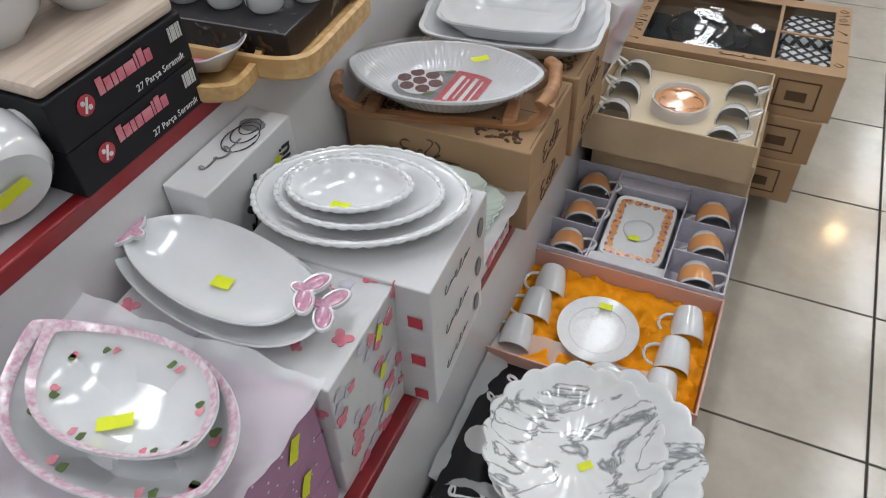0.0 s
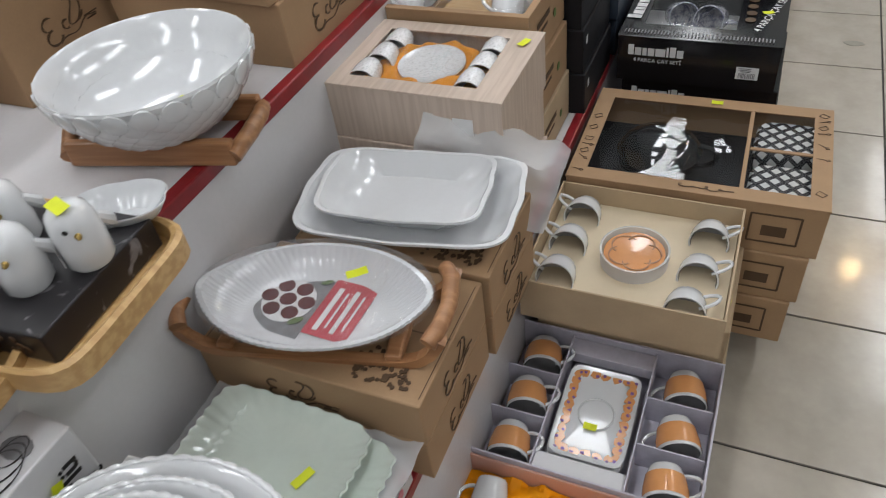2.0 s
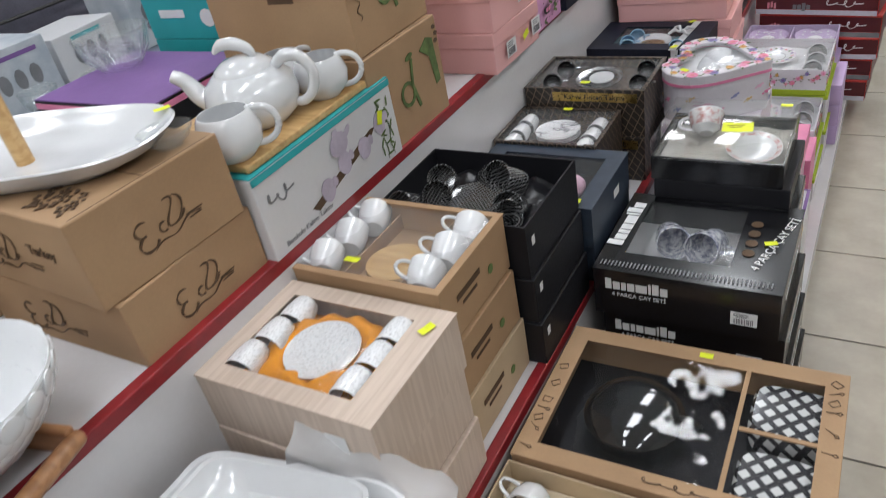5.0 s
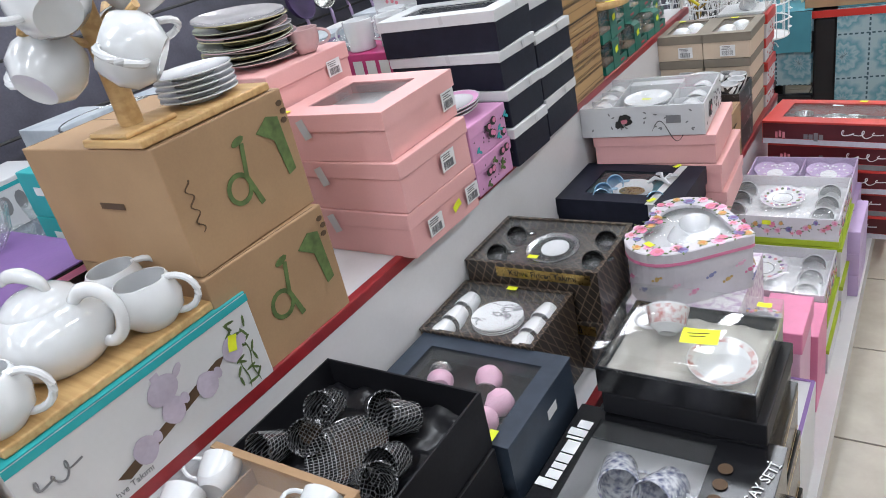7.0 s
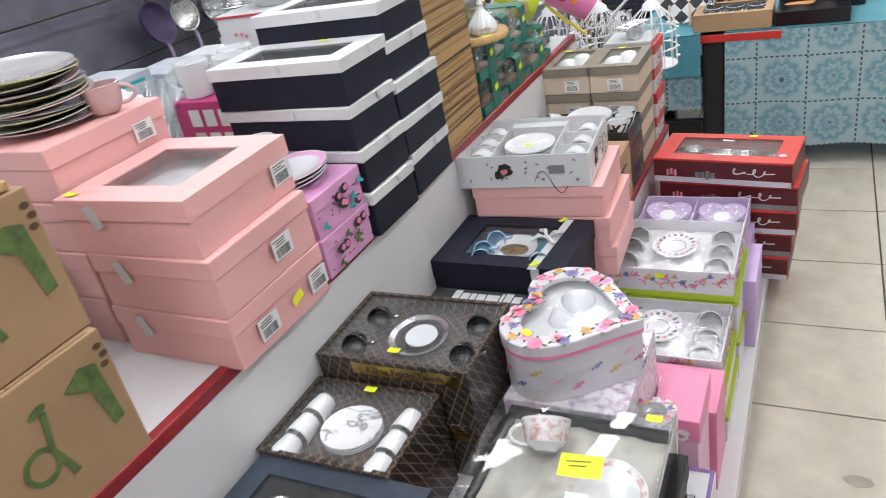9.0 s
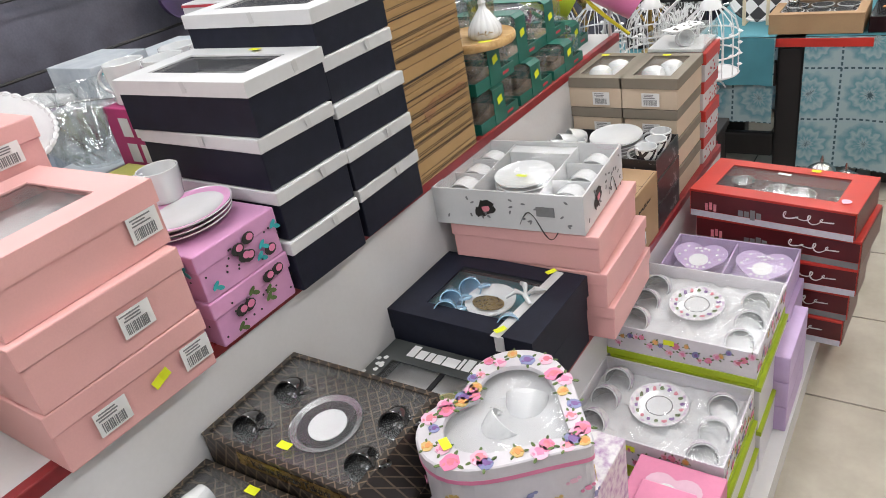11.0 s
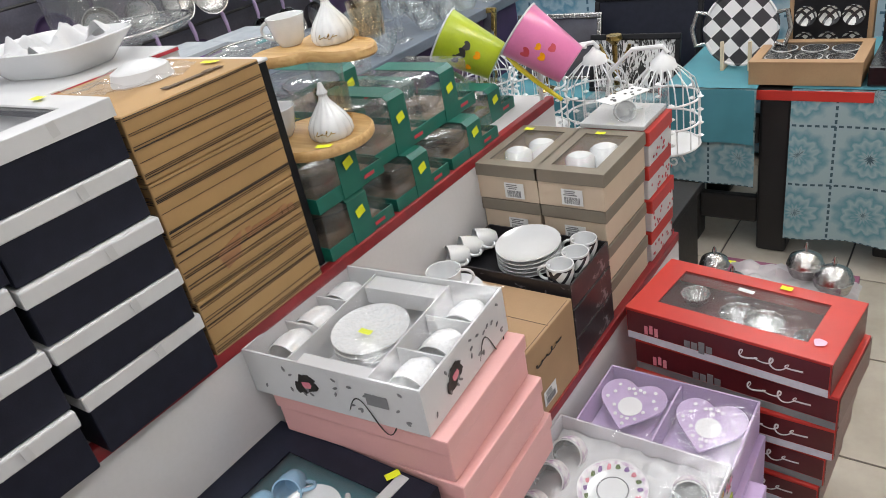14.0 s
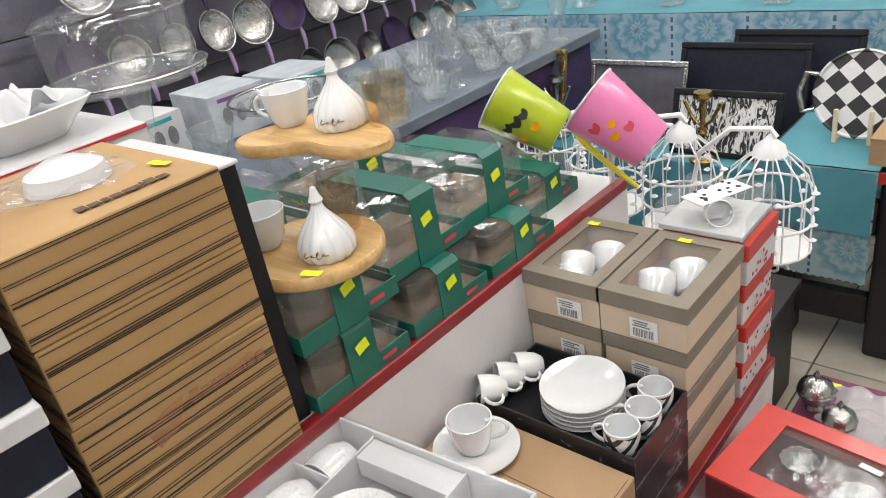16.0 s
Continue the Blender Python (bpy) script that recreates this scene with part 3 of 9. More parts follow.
def bouquet(parent, m, spots, mats, size, seed=1):
    """Printed flowers: a ragged bloom, a darker heart and leaves at each spot."""
    rng = random.Random(seed)
    leaves = []
    for k, (x, y) in enumerate(spots):
        r = size * rng.uniform(0.7, 1.2)
        light, dark = mats[k % len(mats)]
        a = rng.uniform(0, 90)
        leaves += [blob(x + 1.15 * r * math.cos(radians(a + 130 * q)), y + 1.15 * r * math.sin(radians(a + 130 * q)), 0.36 * r, 0.17 * r, 7, a + 130 * q) for q in range(3)]
        part("flower_print", flat([blob(x, y, r, r * 0.88, 14, a, 0.09, k)], 0.0008), light, parent, m=m)
        part("flower_print", flat([blob(x + r * 0.1, y, r * 0.55, r * 0.42, 9, a, 0.3, k + 3), blob(x - r * 0.5, y + r * 0.3, r * 0.22, r * 0.14, 6, a), blob(x + r * 0.4, y - r * 0.45, r * 0.25, r * 0.13, 6, a + 50)], 0.0012), dark, parent, m=m)
    part("leaf_print", flat(leaves), GREENINK, parent, m=m)


def butterfly(cx, cy, r, a):
    out = []
    for da, l, w in ((35, 1.0, 0.5), (145, 1.0, 0.5), (-50, 0.75, 0.42), (230, 0.75, 0.42)):
        ang = radians(a + da)
        out.append(blob(cx + 0.5 * r * l * math.cos(ang), cy + 0.5 * r * l * math.sin(ang), 0.55 * r * l, w * r * 0.8, 9, a + da))
    return out


def ribbon(points, w):
    """Quads of a pen stroke along points, thicker in the middle."""
    out = []
    n = len(points)
    for k in range(n - 1):
        (x0, y0), (x1, y1) = points[k], points[k + 1]
        dx, dy = x1 - x0, y1 - y0
        l = math.hypot(dx, dy) or 1
        t0 = w * (0.35 + 0.65 * abs(math.sin(2.6 * math.pi * k / n)))
        t1 = w * (0.35 + 0.65 * abs(math.sin(2.6 * math.pi * (k + 1) / n)))
        nx, ny = -dy / l / 2, dx / l / 2
        out.append([(x0 - nx * t0, y0 - ny * t0), (x1 - nx * t1, y1 - ny * t1), (x1 + nx * t1, y1 + ny * t1), (x0 + nx * t0, y0 + ny * t0)])
    return out


def scribble(w, h, loops=3, pen=0.004, tilt=0.0):
    """A looping flourish that stands for a name in script."""
    pts = []
    for k in range(20 * loops):
        t = k / (20 * loops - 1)
        ang = 2 * math.pi * loops * t
        pts.append(((t - 0.5) * w + 0.30 * w / loops * math.cos(ang) + tilt * math.sin(ang) * h, h * 0.45 * math.sin(ang) * (0.55 + 0.45 * math.cos(3.1 * t * math.pi))))
    return ribbon(pts, pen)


def flourish(w, pen=0.0026):
    """A curled monogram in script, its strokes swelling in the middle."""
    out = []
    out += ribbon([(-0.30 * w + 0.10 * w * math.cos(a), 0.09 * w + 0.085 * w * math.sin(a)) for a in [0.6 + 0.22 * q for q in range(20)]], pen)
    out += ribbon([(-0.31 * w + 0.13 * w * math.cos(a), -0.09 * w + 0.10 * w * math.sin(a)) for a in [1.6 + 0.22 * q for q in range(20)]], pen * 1.2)
    out += ribbon([(-0.06 * w + 0.06 * w * math.cos(a), -0.07 * w + 0.06 * w * math.sin(a)) for a in [0.8 + 0.25 * q for q in range(18)]], pen)
    for k in range(2):
        out += ribbon([(0.10 * w + 0.13 * w * k + 0.10 * w * math.sin(a) * (1 - 0.3 * k), 0.02 * w + 0.17 * w * math.cos(a * 0.5 + 0.6 * k)) for a in [0.33 * q for q in range(22)]], pen)
    out += ribbon([(-0.30 * w + 0.05 * w * q, -0.22 * w + 0.03 * w * math.sin(q * 0.7)) for q in range(16)], pen * 0.7)
    return out


def brand_mark(w, h):
    """A row of small blocks that stands for a maker's mark."""
    out = []
    x = -w / 2
    for k, (wide, top) in enumerate(((0.8, 0.62), (0.9, 0.36), (0.6, 0.36), (0.9, 0.36), (1.4, 0.36), (0.3, 0.55), (0.8, 0.62), (0.9, 0.36))):
        p = w / 7.7
        out.append(rect(x + wide * p / 2, (top - 0.36) * h / 2, wide * p, (top + 0.36) * h))
        x += (wide + 0.16) * p
    return out


def barcode(cx, cy, w, h, seed=1):
    rng = random.Random(seed)
    x, out = cx - w / 2, []
    while x < cx + w / 2 - 0.002:
        b = rng.choice((0.0008, 0.0014, 0.002))
        out.append(rect(x + b / 2, cy, b, h))
        x += b + rng.choice((0.0009, 0.0016))
    return out


def lettering(words, size, material, parent, m, label="", bold=0.0):
    """Words in the built-in font, as a thin mesh."""
    cu = bpy.data.curves.new("lettering", "FONT")
    cu.body, cu.size, cu.align_x, cu.align_y, cu.extrude, cu.offset, cu.resolution_u = words, size, "CENTER", "CENTER", 0.0003, bold, 2
    tmp = bpy.data.objects.new("lettering", cu)
    me = bpy.data.meshes.new_from_object(tmp)
    bpy.data.objects.remove(tmp)
    me.materials.append(material)
    ob = new("lettering", me)
    ob.parent, ob.matrix_basis = parent, m
    if label:
        tagged(ob, label)
    return ob


def print_on(parent, polys, material, m, name="print", label=""):
    return part(name, flat(polys), material, parent, label, m=m)


def price(parent, m, w=0.024, h=0.014, seed=1):
    """A small fluorescent price sticker, a little lifted at its ends."""
    st = part("price_sticker", sheet(w, h, 4, 1, lambda u, v: 0.0015 * abs(u - 0.5)), YELLOW, parent, "fluorescent yellow price sticker", m=m @ pose(0, 0, 0.001))
    return st


def tag_label(parent, m, w=0.045, h=0.028, seed=1):
    lb = part("label", flat([rect(0, 0, w, h)]), WHITEINK, parent, "white label with a barcode", m=m)
    rng = random.Random(seed)
    bars = barcode(0.0, -h * 0.2, w * 0.75, h * 0.42, seed) + [rect(-w * 0.1 + rng.uniform(-1, 1) * 0.002, h * (0.38 - 0.12 * k), w * rng.uniform(0.4, 0.7), h * 0.05) for k in range(3)]
    part("label_print", flat(bars, 0.0004), GREYINK, lb, m=pose(0, 0, 0.0007))
    return lb


def placed(x0, x1, y0, y1, z, turn=0.0):
    return pose((x0 + x1) / 2, (y0 + y1) / 2, z, 0, 0, turn)


def carton(name, m, w, d, h, material, label, group="", lid=None, lid_h=0.0, flap=True, category="box"):
    """A closed card box: body, and a lift-off lid or top flaps with their slit."""
    bx = thing(name, m, label, category, group)
    if lid is None:
        part("body", block(-w / 2, w / 2, -d / 2, d / 2, 0, h, 0.0025), material, bx)
        if flap:
            part("flap_slit", flat([rect(0, 0, w * 0.98, 0.0016), rect(-w / 2 + 0.006, 0, 0.0012, d * 0.9), rect(w / 2 - 0.006, 0, 0.0012, d * 0.9)], 0.0003), BROWNINK, bx, m=pose(0, 0, h))
    else:
        part("body", block(-w / 2 + 0.003, w / 2 - 0.003, -d / 2 + 0.003, d / 2 - 0.003, 0, h - lid_h * 0.3, 0.0025), material, bx)
        part("lid", block(-w / 2, w / 2, -d / 2, d / 2, h - lid_h, h, 0.0025), lid, bx)
    return bx


def rings_mesh(loops, caps=True, closed=False):
    """One piece skinned over loops of corners, each loop with the same number of corners."""
    bm = bmesh.new()
    rows = [[bm.verts.new(p) for p in loop] for loop in loops]
    if closed:
        rows.append(rows[0])
    skin(bm, rows)
    if caps and not closed:
        bm.faces.new(rows[0])
        bm.faces.new(rows[-1])
    return bm


def corners(x0, x1, y0, y1, z):
    return [(x0, y0, z), (x1, y0, z), (x1, y1, z), (x0, y1, z)]


def hollow(w, d, top, wall, floor=0.004):
    """An open tray in one piece, with softened rims."""
    c = min(0.0008, wall / 4)

    def lp(g, z):
        return corners(-w / 2 + g, w / 2 - g, -d / 2 + g, d / 2 - g, z)
    return rings_mesh([lp(c, 0), lp(0, c), lp(0, top - c), lp(c, top), lp(wall - c, top), lp(wall, top - c), lp(wall, floor)])


def tray_box(name, m, w, d, h, material, label, group="", wall=0.004, floor=0.02, insert=None, rim=0.0, rim_mat=None, film=None, lid_band=0.0, dome=0.0, win=None):
    """An open or windowed set box: walls, bottom, insert, and a lid rim with a clear window."""
    bx = thing(name, m, label, "box", group)
    part("tray", hollow(w, d, h - (0.003 if rim else 0), wall), material, bx)
    if insert is not None:
        part("insert", block(-w / 2 + wall + 0.001, w / 2 - wall - 0.001, -d / 2 + wall + 0.001, d / 2 - wall - 0.001, 0.004, floor, 0.001), insert, bx)
    x0, x1, y0, y1 = win or (-w / 2 + rim, w / 2 - rim, -d / 2 + rim, d / 2 - rim)
    if rim:
        e = 0.0035 if lid_band else 0.0015
        outer, win_edge = (-w / 2 - e, w / 2 + e, -d / 2 - e, d / 2 + e), (x0, x1, y0, y1)
        inner = (-w / 2 - 0.001, w / 2 + 0.001, -d / 2 - 0.001, d / 2 + 0.001)
        low = h - max(lid_band, 0.003)
        soft = (outer[0] + 0.0008, outer[1] - 0.0008, outer[2] + 0.0008, outer[3] - 0.0008)
        loops = [corners(*outer, low), corners(*outer, h - 0.0008), corners(*soft, h), corners(*win_edge, h), corners(*win_edge, h - 0.003)]
        if lid_band:
            loops += [corners(*inner, h - 0.0028), corners(*inner, low)]
        bm = rings_mesh(loops, closed=True)
        part("lid", bm, rim_mat or material, bx)
    if film is not None:
        f = part("window_film", sheet(x1 - x0 + 0.006, y1 - y0 + 0.006, 14, 12, lambda u, v: dome * (1 - (2 * u - 1) ** 4) * (1 - (2 * v - 1) ** 4) + 0.0012 * noise.noise(Vector((u * 5, v * 4, w * 90)))),
                 film, bx, "clear plastic window", smooth=True, m=pose((x0 + x1) / 2, (y0 + y1) / 2, h - 0.0045 if rim else h))
        f.visible_shadow = False
    return bx


def dividers(bx, w, d, h, xs, ys, material, z0=0.004):
    """Card partitions inside a tray; ys rows are (x0, x1, y)."""
    for x in xs:
        part("divider", block(x - 0.0015, x + 0.0015, -d / 2 + 0.005, d / 2 - 0.005, z0, h, 0.0005), material, bx)
    for x0, x1, y in ys:
        part("divider", block(x0, x1, y - 0.0015, y + 0.0015, z0, h * 0.96, 0.0005), material, bx)


def make_cup(name, m, label, r=0.03, h=0.055, body=None, inner=None, foot=0.6, flare=0.0, category="cup", group="", handle=True, band=None):
    """A cup with a thick wall, a foot ring and a bent handle."""
    cp = thing(name, m, label, category, group)
    t = 0.0028
    part("bowl", lathe([(0, 0.003), (r * foot, 0.0), (r * foot + 0.002, 0.003), (r * 0.86, h * 0.25), (r * 0.97, h * 0.6), (r + flare, h), (r + flare - t * 0.5, h + 0.0008),
                        (r + flare - t, h), (r * 0.97 - t, h * 0.6), (r * 0.84 - t, h * 0.27), (r * foot * 0.8, 0.008), (0, 0.007)], 22), body or PORC, cp, smooth=True)
    if inner is not None:
        part("inner_glaze", lathe([(r + flare - t - 0.0006, h * 0.97), (r * 0.97 - t - 0.0006, h * 0.6), (r * 0.84 - t, h * 0.28), (r * foot * 0.8, 0.0092), (0, 0.0085)], 22), inner, cp, smooth=True)
    if band is not None:
        part("glaze_band", lathe([(r * 0.90, h * 0.28), (r * 0.985, h * 0.58), (r * 1.003, h * 0.64), (r + flare * 0.9 + 0.0006, h * 0.93)], 22), band, cp, smooth=True)
    if handle:
        part("handle", tube(arc(r * 0.9, h * 0.55, r * 0.75, h * 0.32, 105, -110, 10), 0.0034, 7), body or PORC, cp, smooth=True)
    return cp


def make_plate(name, m, label, r=0.055, h=0.012, body=None, category="plate", group="", rim=None):
    pl = thing(name, m, label, category, group)
    part("plate_body", lathe([(0, 0.002), (r * 0.55, 0), (r * 0.58, 0.003), (r, h), (r * 0.995, h + 0.002), (r * 0.97, h + 0.001), (r * 0.62, 0.006), (r * 0.3, 0.0045), (0, 0.0045)], 36), body or PORC, pl, smooth=True)
    if rim is not None:
        part("printed_rim", lathe([(r * 0.965, h + 0.0012), (r * 0.80, h * 0.68 + 0.0018)], 36), rim, pl, smooth=True)
    return pl
# ---- things on the lowest plinth, from near to far ----
def lying(x, y, z, rz=0.0, up=False):
    """A cup on its side; its mouth to the near side, or to the far side."""
    return pose(x, y, z, -90 if up else 90, 0, rz)


# veined bowls over black boxes
bx = carton("gift_box", pose(-0.235, 0.655, Z0), 0.25, 0.42, 0.075, BLACK, "glossy black gift box with white script on the plinth", "black gift boxes", flap=False)
print_on(bx, scribble(0.10, 0.05, 2, 0.006), WHITEINK, face("top", 0.25, 0.42, 0.075) @ pose(-0.06, 0.12, 0, 0, 0, 60), "script")
print_on(bx, [rect(-0.06, 0.06 - 0.012 * k, 0.1, 0.003, 60) for k in range(2)], REDINK, face("top", 0.25, 0.42, 0.075) @ pose(0.02, -0.02, 0), "print_lines")
bx = carton("gift_box", pose(-0.235, 0.64, Z0 + 0.076), 0.24, 0.40, 0.06, BLACK, "glossy black gift box with white script on the plinth", "black gift boxes", flap=False)
print_on(bx, scribble(0.11, 0.05, 2, 0.006), WHITEINK, face("top", 0.24, 0.40, 0.06) @ pose(-0.07, 0.14, 0, 0, 0, 62), "script")
print_on(bx, scribble(0.10, 0.05, 2, 0.006), WHITEINK, face("top", 0.24, 0.40, 0.06) @ pose(-0.05, -0.08, 0, 0, 0, 20), "script")
print_on(bx, [blob(-0.08, 0.02, 0.03, 0.028, 14)], WHITEINK, face("top", 0.24, 0.40, 0.06), "disc_print")
bx = carton("magenta_box", pose(-0.05, 0.70, Z0), 0.115, 0.24, 0.09, MAG, "magenta card box under the veined bowls", flap=False)
print_on(bx, [rect(0.0, 0, 0.06, 0.03)], WHITEINK, face("front", 0.115, 0.24, 0.09), "print_panel")
bowl_line = oval(0.172, 0.172, 20, 0.05, 0.006)
for k, (s, x, y, z) in enumerate(((1.0, -0.125, 0.685, 0.222), (0.84, -0.16, 0.68, 0.238))):
    bw = thing("veined_bowl", pose(x, y, z, 3 * k, -4, 20 * k), "white scalloped bowl with grey marble veins", "bowl", "veined bowls")
    part("bowl_body", dish(lambda a, s=s: tuple(q * s for q in bowl_line(a)), vessel_rings(0.055, 0.006, 0.45, 1.0, 0.78), 100), MARBLE, bw, smooth=True)
    if k:
        price(bw, pose(0.02, -0.02, 0.008, 0, 0, 20))
bw = thing("tissue_paper", pose(-0.22, 0.73, 0.215), "crumpled white tissue paper under the bowls", "paper")
part("paper_sheet", crumple(0.30, 0.34, 0.02, 3.1, 0, 0.08), TISSUE, bw, smooth=True)

# satin lined cup set
W, D = 0.395, 0.285
m = pose(-0.184, 0.972, Z0)
carton("gift_box", m, W - 0.01, D - 0.01, 0.082, PEACHBOX, "closed salmon gift box under an open cup set", "satin gift boxes", flap=False)
m = pose(-0.184, 0.972, Z0 + 0.083)
bx = tray_box("cup_set_box", m, W, D, 0.083, PEACHBOX, "open salmon box lined with golden satin holding white cups", "satin gift boxes", insert=PEACHBOX, floor=0.02)
part("satin_lining", sheet(W - 0.012, D - 0.012, 64, 48, lambda u, v: 0.036 + 0.018 * abs(noise.noise(Vector((u * 7, v * 6, 2)))) + 0.022 * abs(noise.noise(Vector((u * 13, v * 10, 5)))) + 0.006 * noise.noise(Vector((u * 27, v * 21, 5)))
     + 0.012 * max(0, 1 - abs(math.hypot((u - 0.5) * 1.3, v - 0.5) - 0.4) * 6)), SATIN, bx, "golden satin lining in folds", smooth=True)
zc = Z0 + 0.083
plate = make_plate("saucer", pose(-0.195, 0.955, zc + 0.067, 4, 0, 0), "white embossed saucer lying on golden satin", 0.078, 0.010, EMBOSS, group="satin set saucers")
price(plate, pose(0.0, 0.055, 0.012))
part("embossing", lathe([(0.053, 0.0075), (0.054, 0.0085), (0.055, 0.0082)], 30), EMBOSS, plate, smooth=True)
first_cup = None
for x, y, rz in ((-0.325, 1.058, 8), (-0.33, 0.985, 6), (-0.34, 0.905, 4), (-0.045, 1.05, 188), (-0.052, 0.965, 184), (-0.058, 0.882, 182)):
    m = pose(x, y + 0.03, zc + 0.062, 104, 0, rz) if x < -0.2 else pose(x, y + 0.03, zc + 0.062, -104, 0, rz)
    if first_cup is None:
        first_cup = make_cup("tea_cup", m @ pose(0, 0, 0, 0, 0, 180), "white porcelain cup lying on golden satin", 0.033, 0.068, foot=0.72, group="satin set cups")
    else:
        copy_thing(first_cup, m @ pose(0, 0, 0, 0, 0, 180 if x < -0.2 else 0))

# grey lavender set with peach cups
W, D = 0.392, 0.312
carton("gift_box", pose(-0.186, 1.272, Z0), W - 0.006, D - 0.006, 0.085, LAVG, "closed grey lavender gift box", "lavender gift boxes", flap=False)
zc = Z0 + 0.086
bx = tray_box("cup_set_box", pose(-0.186, 1.272, zc), W, D, 0.090, LAVG, "open grey lavender box with peach cups and square saucers", "lavender gift boxes", insert=LAVG, floor=0.012)
dividers(bx, W, D, 0.082, (-0.085, 0.075), ((-0.19, -0.086, -0.05), (-0.19, -0.086, 0.05), (0.076, 0.19, -0.05), (0.076, 0.19, 0.05)), LAVG)
part("card_flap", block(-0.083, 0.073, -0.150, -0.112, 0.05, 0.072, 0.001), WHITEB, bx)
part("card_flap", block(-0.083, 0.073, 0.112, 0.150, 0.05, 0.075, 0.001), LAVG, bx)
for k in range(3):
    pl = thing("square_saucer", pose(-0.191, 1.272 - 0.008 * (2 - k), zc + 0.034 + 0.009 * k, 3, 0, -1.5 + k), "white square saucer with a peach and violet border", "saucer", "square saucers")
    part("saucer_body", dish(squircle(0.068, 0.098, 9), vessel_rings(0.008, 0.003, 0.75, 0, 0.9), 64), PORC, pl, smooth=True)
    if k == 2:
        rng = random.Random(4)
        spots = [(sx * 0.052, -0.08 + 0.0178 * q) for q in range(10) for sx in (-1, 1)] + [(-0.04 + 0.02 * q, sy * 0.084) for q in range(5) for sy in (-1, 1)]
        print_on(pl, [blob(x, y, 0.0095, 0.0105, 7, 0, 0.2, i) for i, (x, y) in enumerate(spots)], PEACH, pose(0, 0, 0.0055), "peach_border")
        print_on(pl, [blob(x + rng.uniform(-1, 1) * 0.006, y + rng.uniform(-1, 1) * 0.005, 0.0035, 0.003, 6, 0, 0.3, i) for i, (x, y) in enumerate(spots)], PURPLEINK, pose(0, 0, 0.0062), "violet_border")
        part("cup_ring", lathe([(0.030, 0.0055), (0.032, 0.0075), (0.034, 0.0055)], 30), PORC, pl, smooth=True)
        price(pl, pose(-0.004, -0.03, 0.008))
first_cup = None
for x, y, rz in ((-0.325, 1.378, 10), (-0.327, 1.275, 12), (-0.325, 1.172, 8), (-0.055, 1.372, -170), (-0.055, 1.27, -165), (-0.055, 1.172, 10)):
    m = pose(x, y + 0.028, zc + 0.056, 90, -20 if rz > 0 else 160, rz if abs(rz) < 90 else rz + 180)
    if first_cup is None:
        first_cup = make_cup("tea_cup", m, "white cup with a peach glaze band lying in its box", 0.038, 0.064, inner=CUPIN, foot=0.7, band=PEACH, group="peach cups")
    else:
        copy_thing(first_cup, m)

# kraft set with six cups and a wooden coaster holder
W, D = 0.355, 0.297
for k, dx in enumerate((0.018, 0.012)):
    carton("kraft_gift_box", pose(-0.184 + dx, 1.552 - 0.002 * k, Z0 + 0.128 * k), W, 0.234, 0.127, KRAFT2, "closed pale kraft gift box", "cup and coaster boxes", flap=False)
zc = Z0 + 0.256
bx = tray_box("cup_set_box", pose(-0.184, 1.518, zc), W, D, 0.095, KRAFT2, "open pale kraft box with six cups round a wooden holder", "cup and coaster boxes", insert=CREAM, floor=0.052)
price(bx, face("right", W, D, 0.095) @ pose(-0.06, 0.01, 0) @ pose(0, 0, 0), 0.02, 0.012)
zt = zc + 0.052
hl = thing("coaster_holder", pose(-0.184, 1.515, zt), "frosted ring holder with round wooden coasters", "holder")
part("ring", lathe([(0.062, 0), (0.064, 0.032), (0.060, 0.032), (0.058, 0.002), (0.062, 0)], 40), clear("frosted plastic", (0.95, 0.95, 0.95), 0.02, 0.4, 0, 9, 0.45), hl, "frosted plastic ring", smooth=True)
part("coaster", lathe([(0, 0), (0.055, 0), (0.056, 0.022), (0, 0.024)], 40), PEACH, hl, "warm tan wooden coaster")
for a in range(5):
    part("groove", flat(ribbon([(0.025 * math.cos(t) + 0.024 * math.cos(a * 1.257), 0.025 * math.sin(t) + 0.024 * math.sin(a * 1.257)) for t in [a * 1.257 - 1.6 + 0.2 * q for q in range(17)]], 0.0035)), DWOOD, hl, m=pose(0, 0, 0.0235))
first_cup = None
for x, y, rz in ((-0.305, 1.625, 180), (-0.31, 1.535, 180), (-0.31, 1.445, 180), (-0.06, 1.615, 0), (-0.066, 1.515, 0), (-0.075, 1.425, 0)):
    m = pose(x, y - 0.005, zt + 0.006, 78, 0, 0) @ pose(0, 0, -0.03, 0, 0, 150 if rz else 30)
    if first_cup is None:
        first_cup = make_cup("coffee_cup", m, "white coffee cup with grey inside lying in a cream insert", 0.037, 0.055, inner=CUPIN, foot=0.55, group="kraft set cups")
    else:
        copy_thing(first_cup, m)

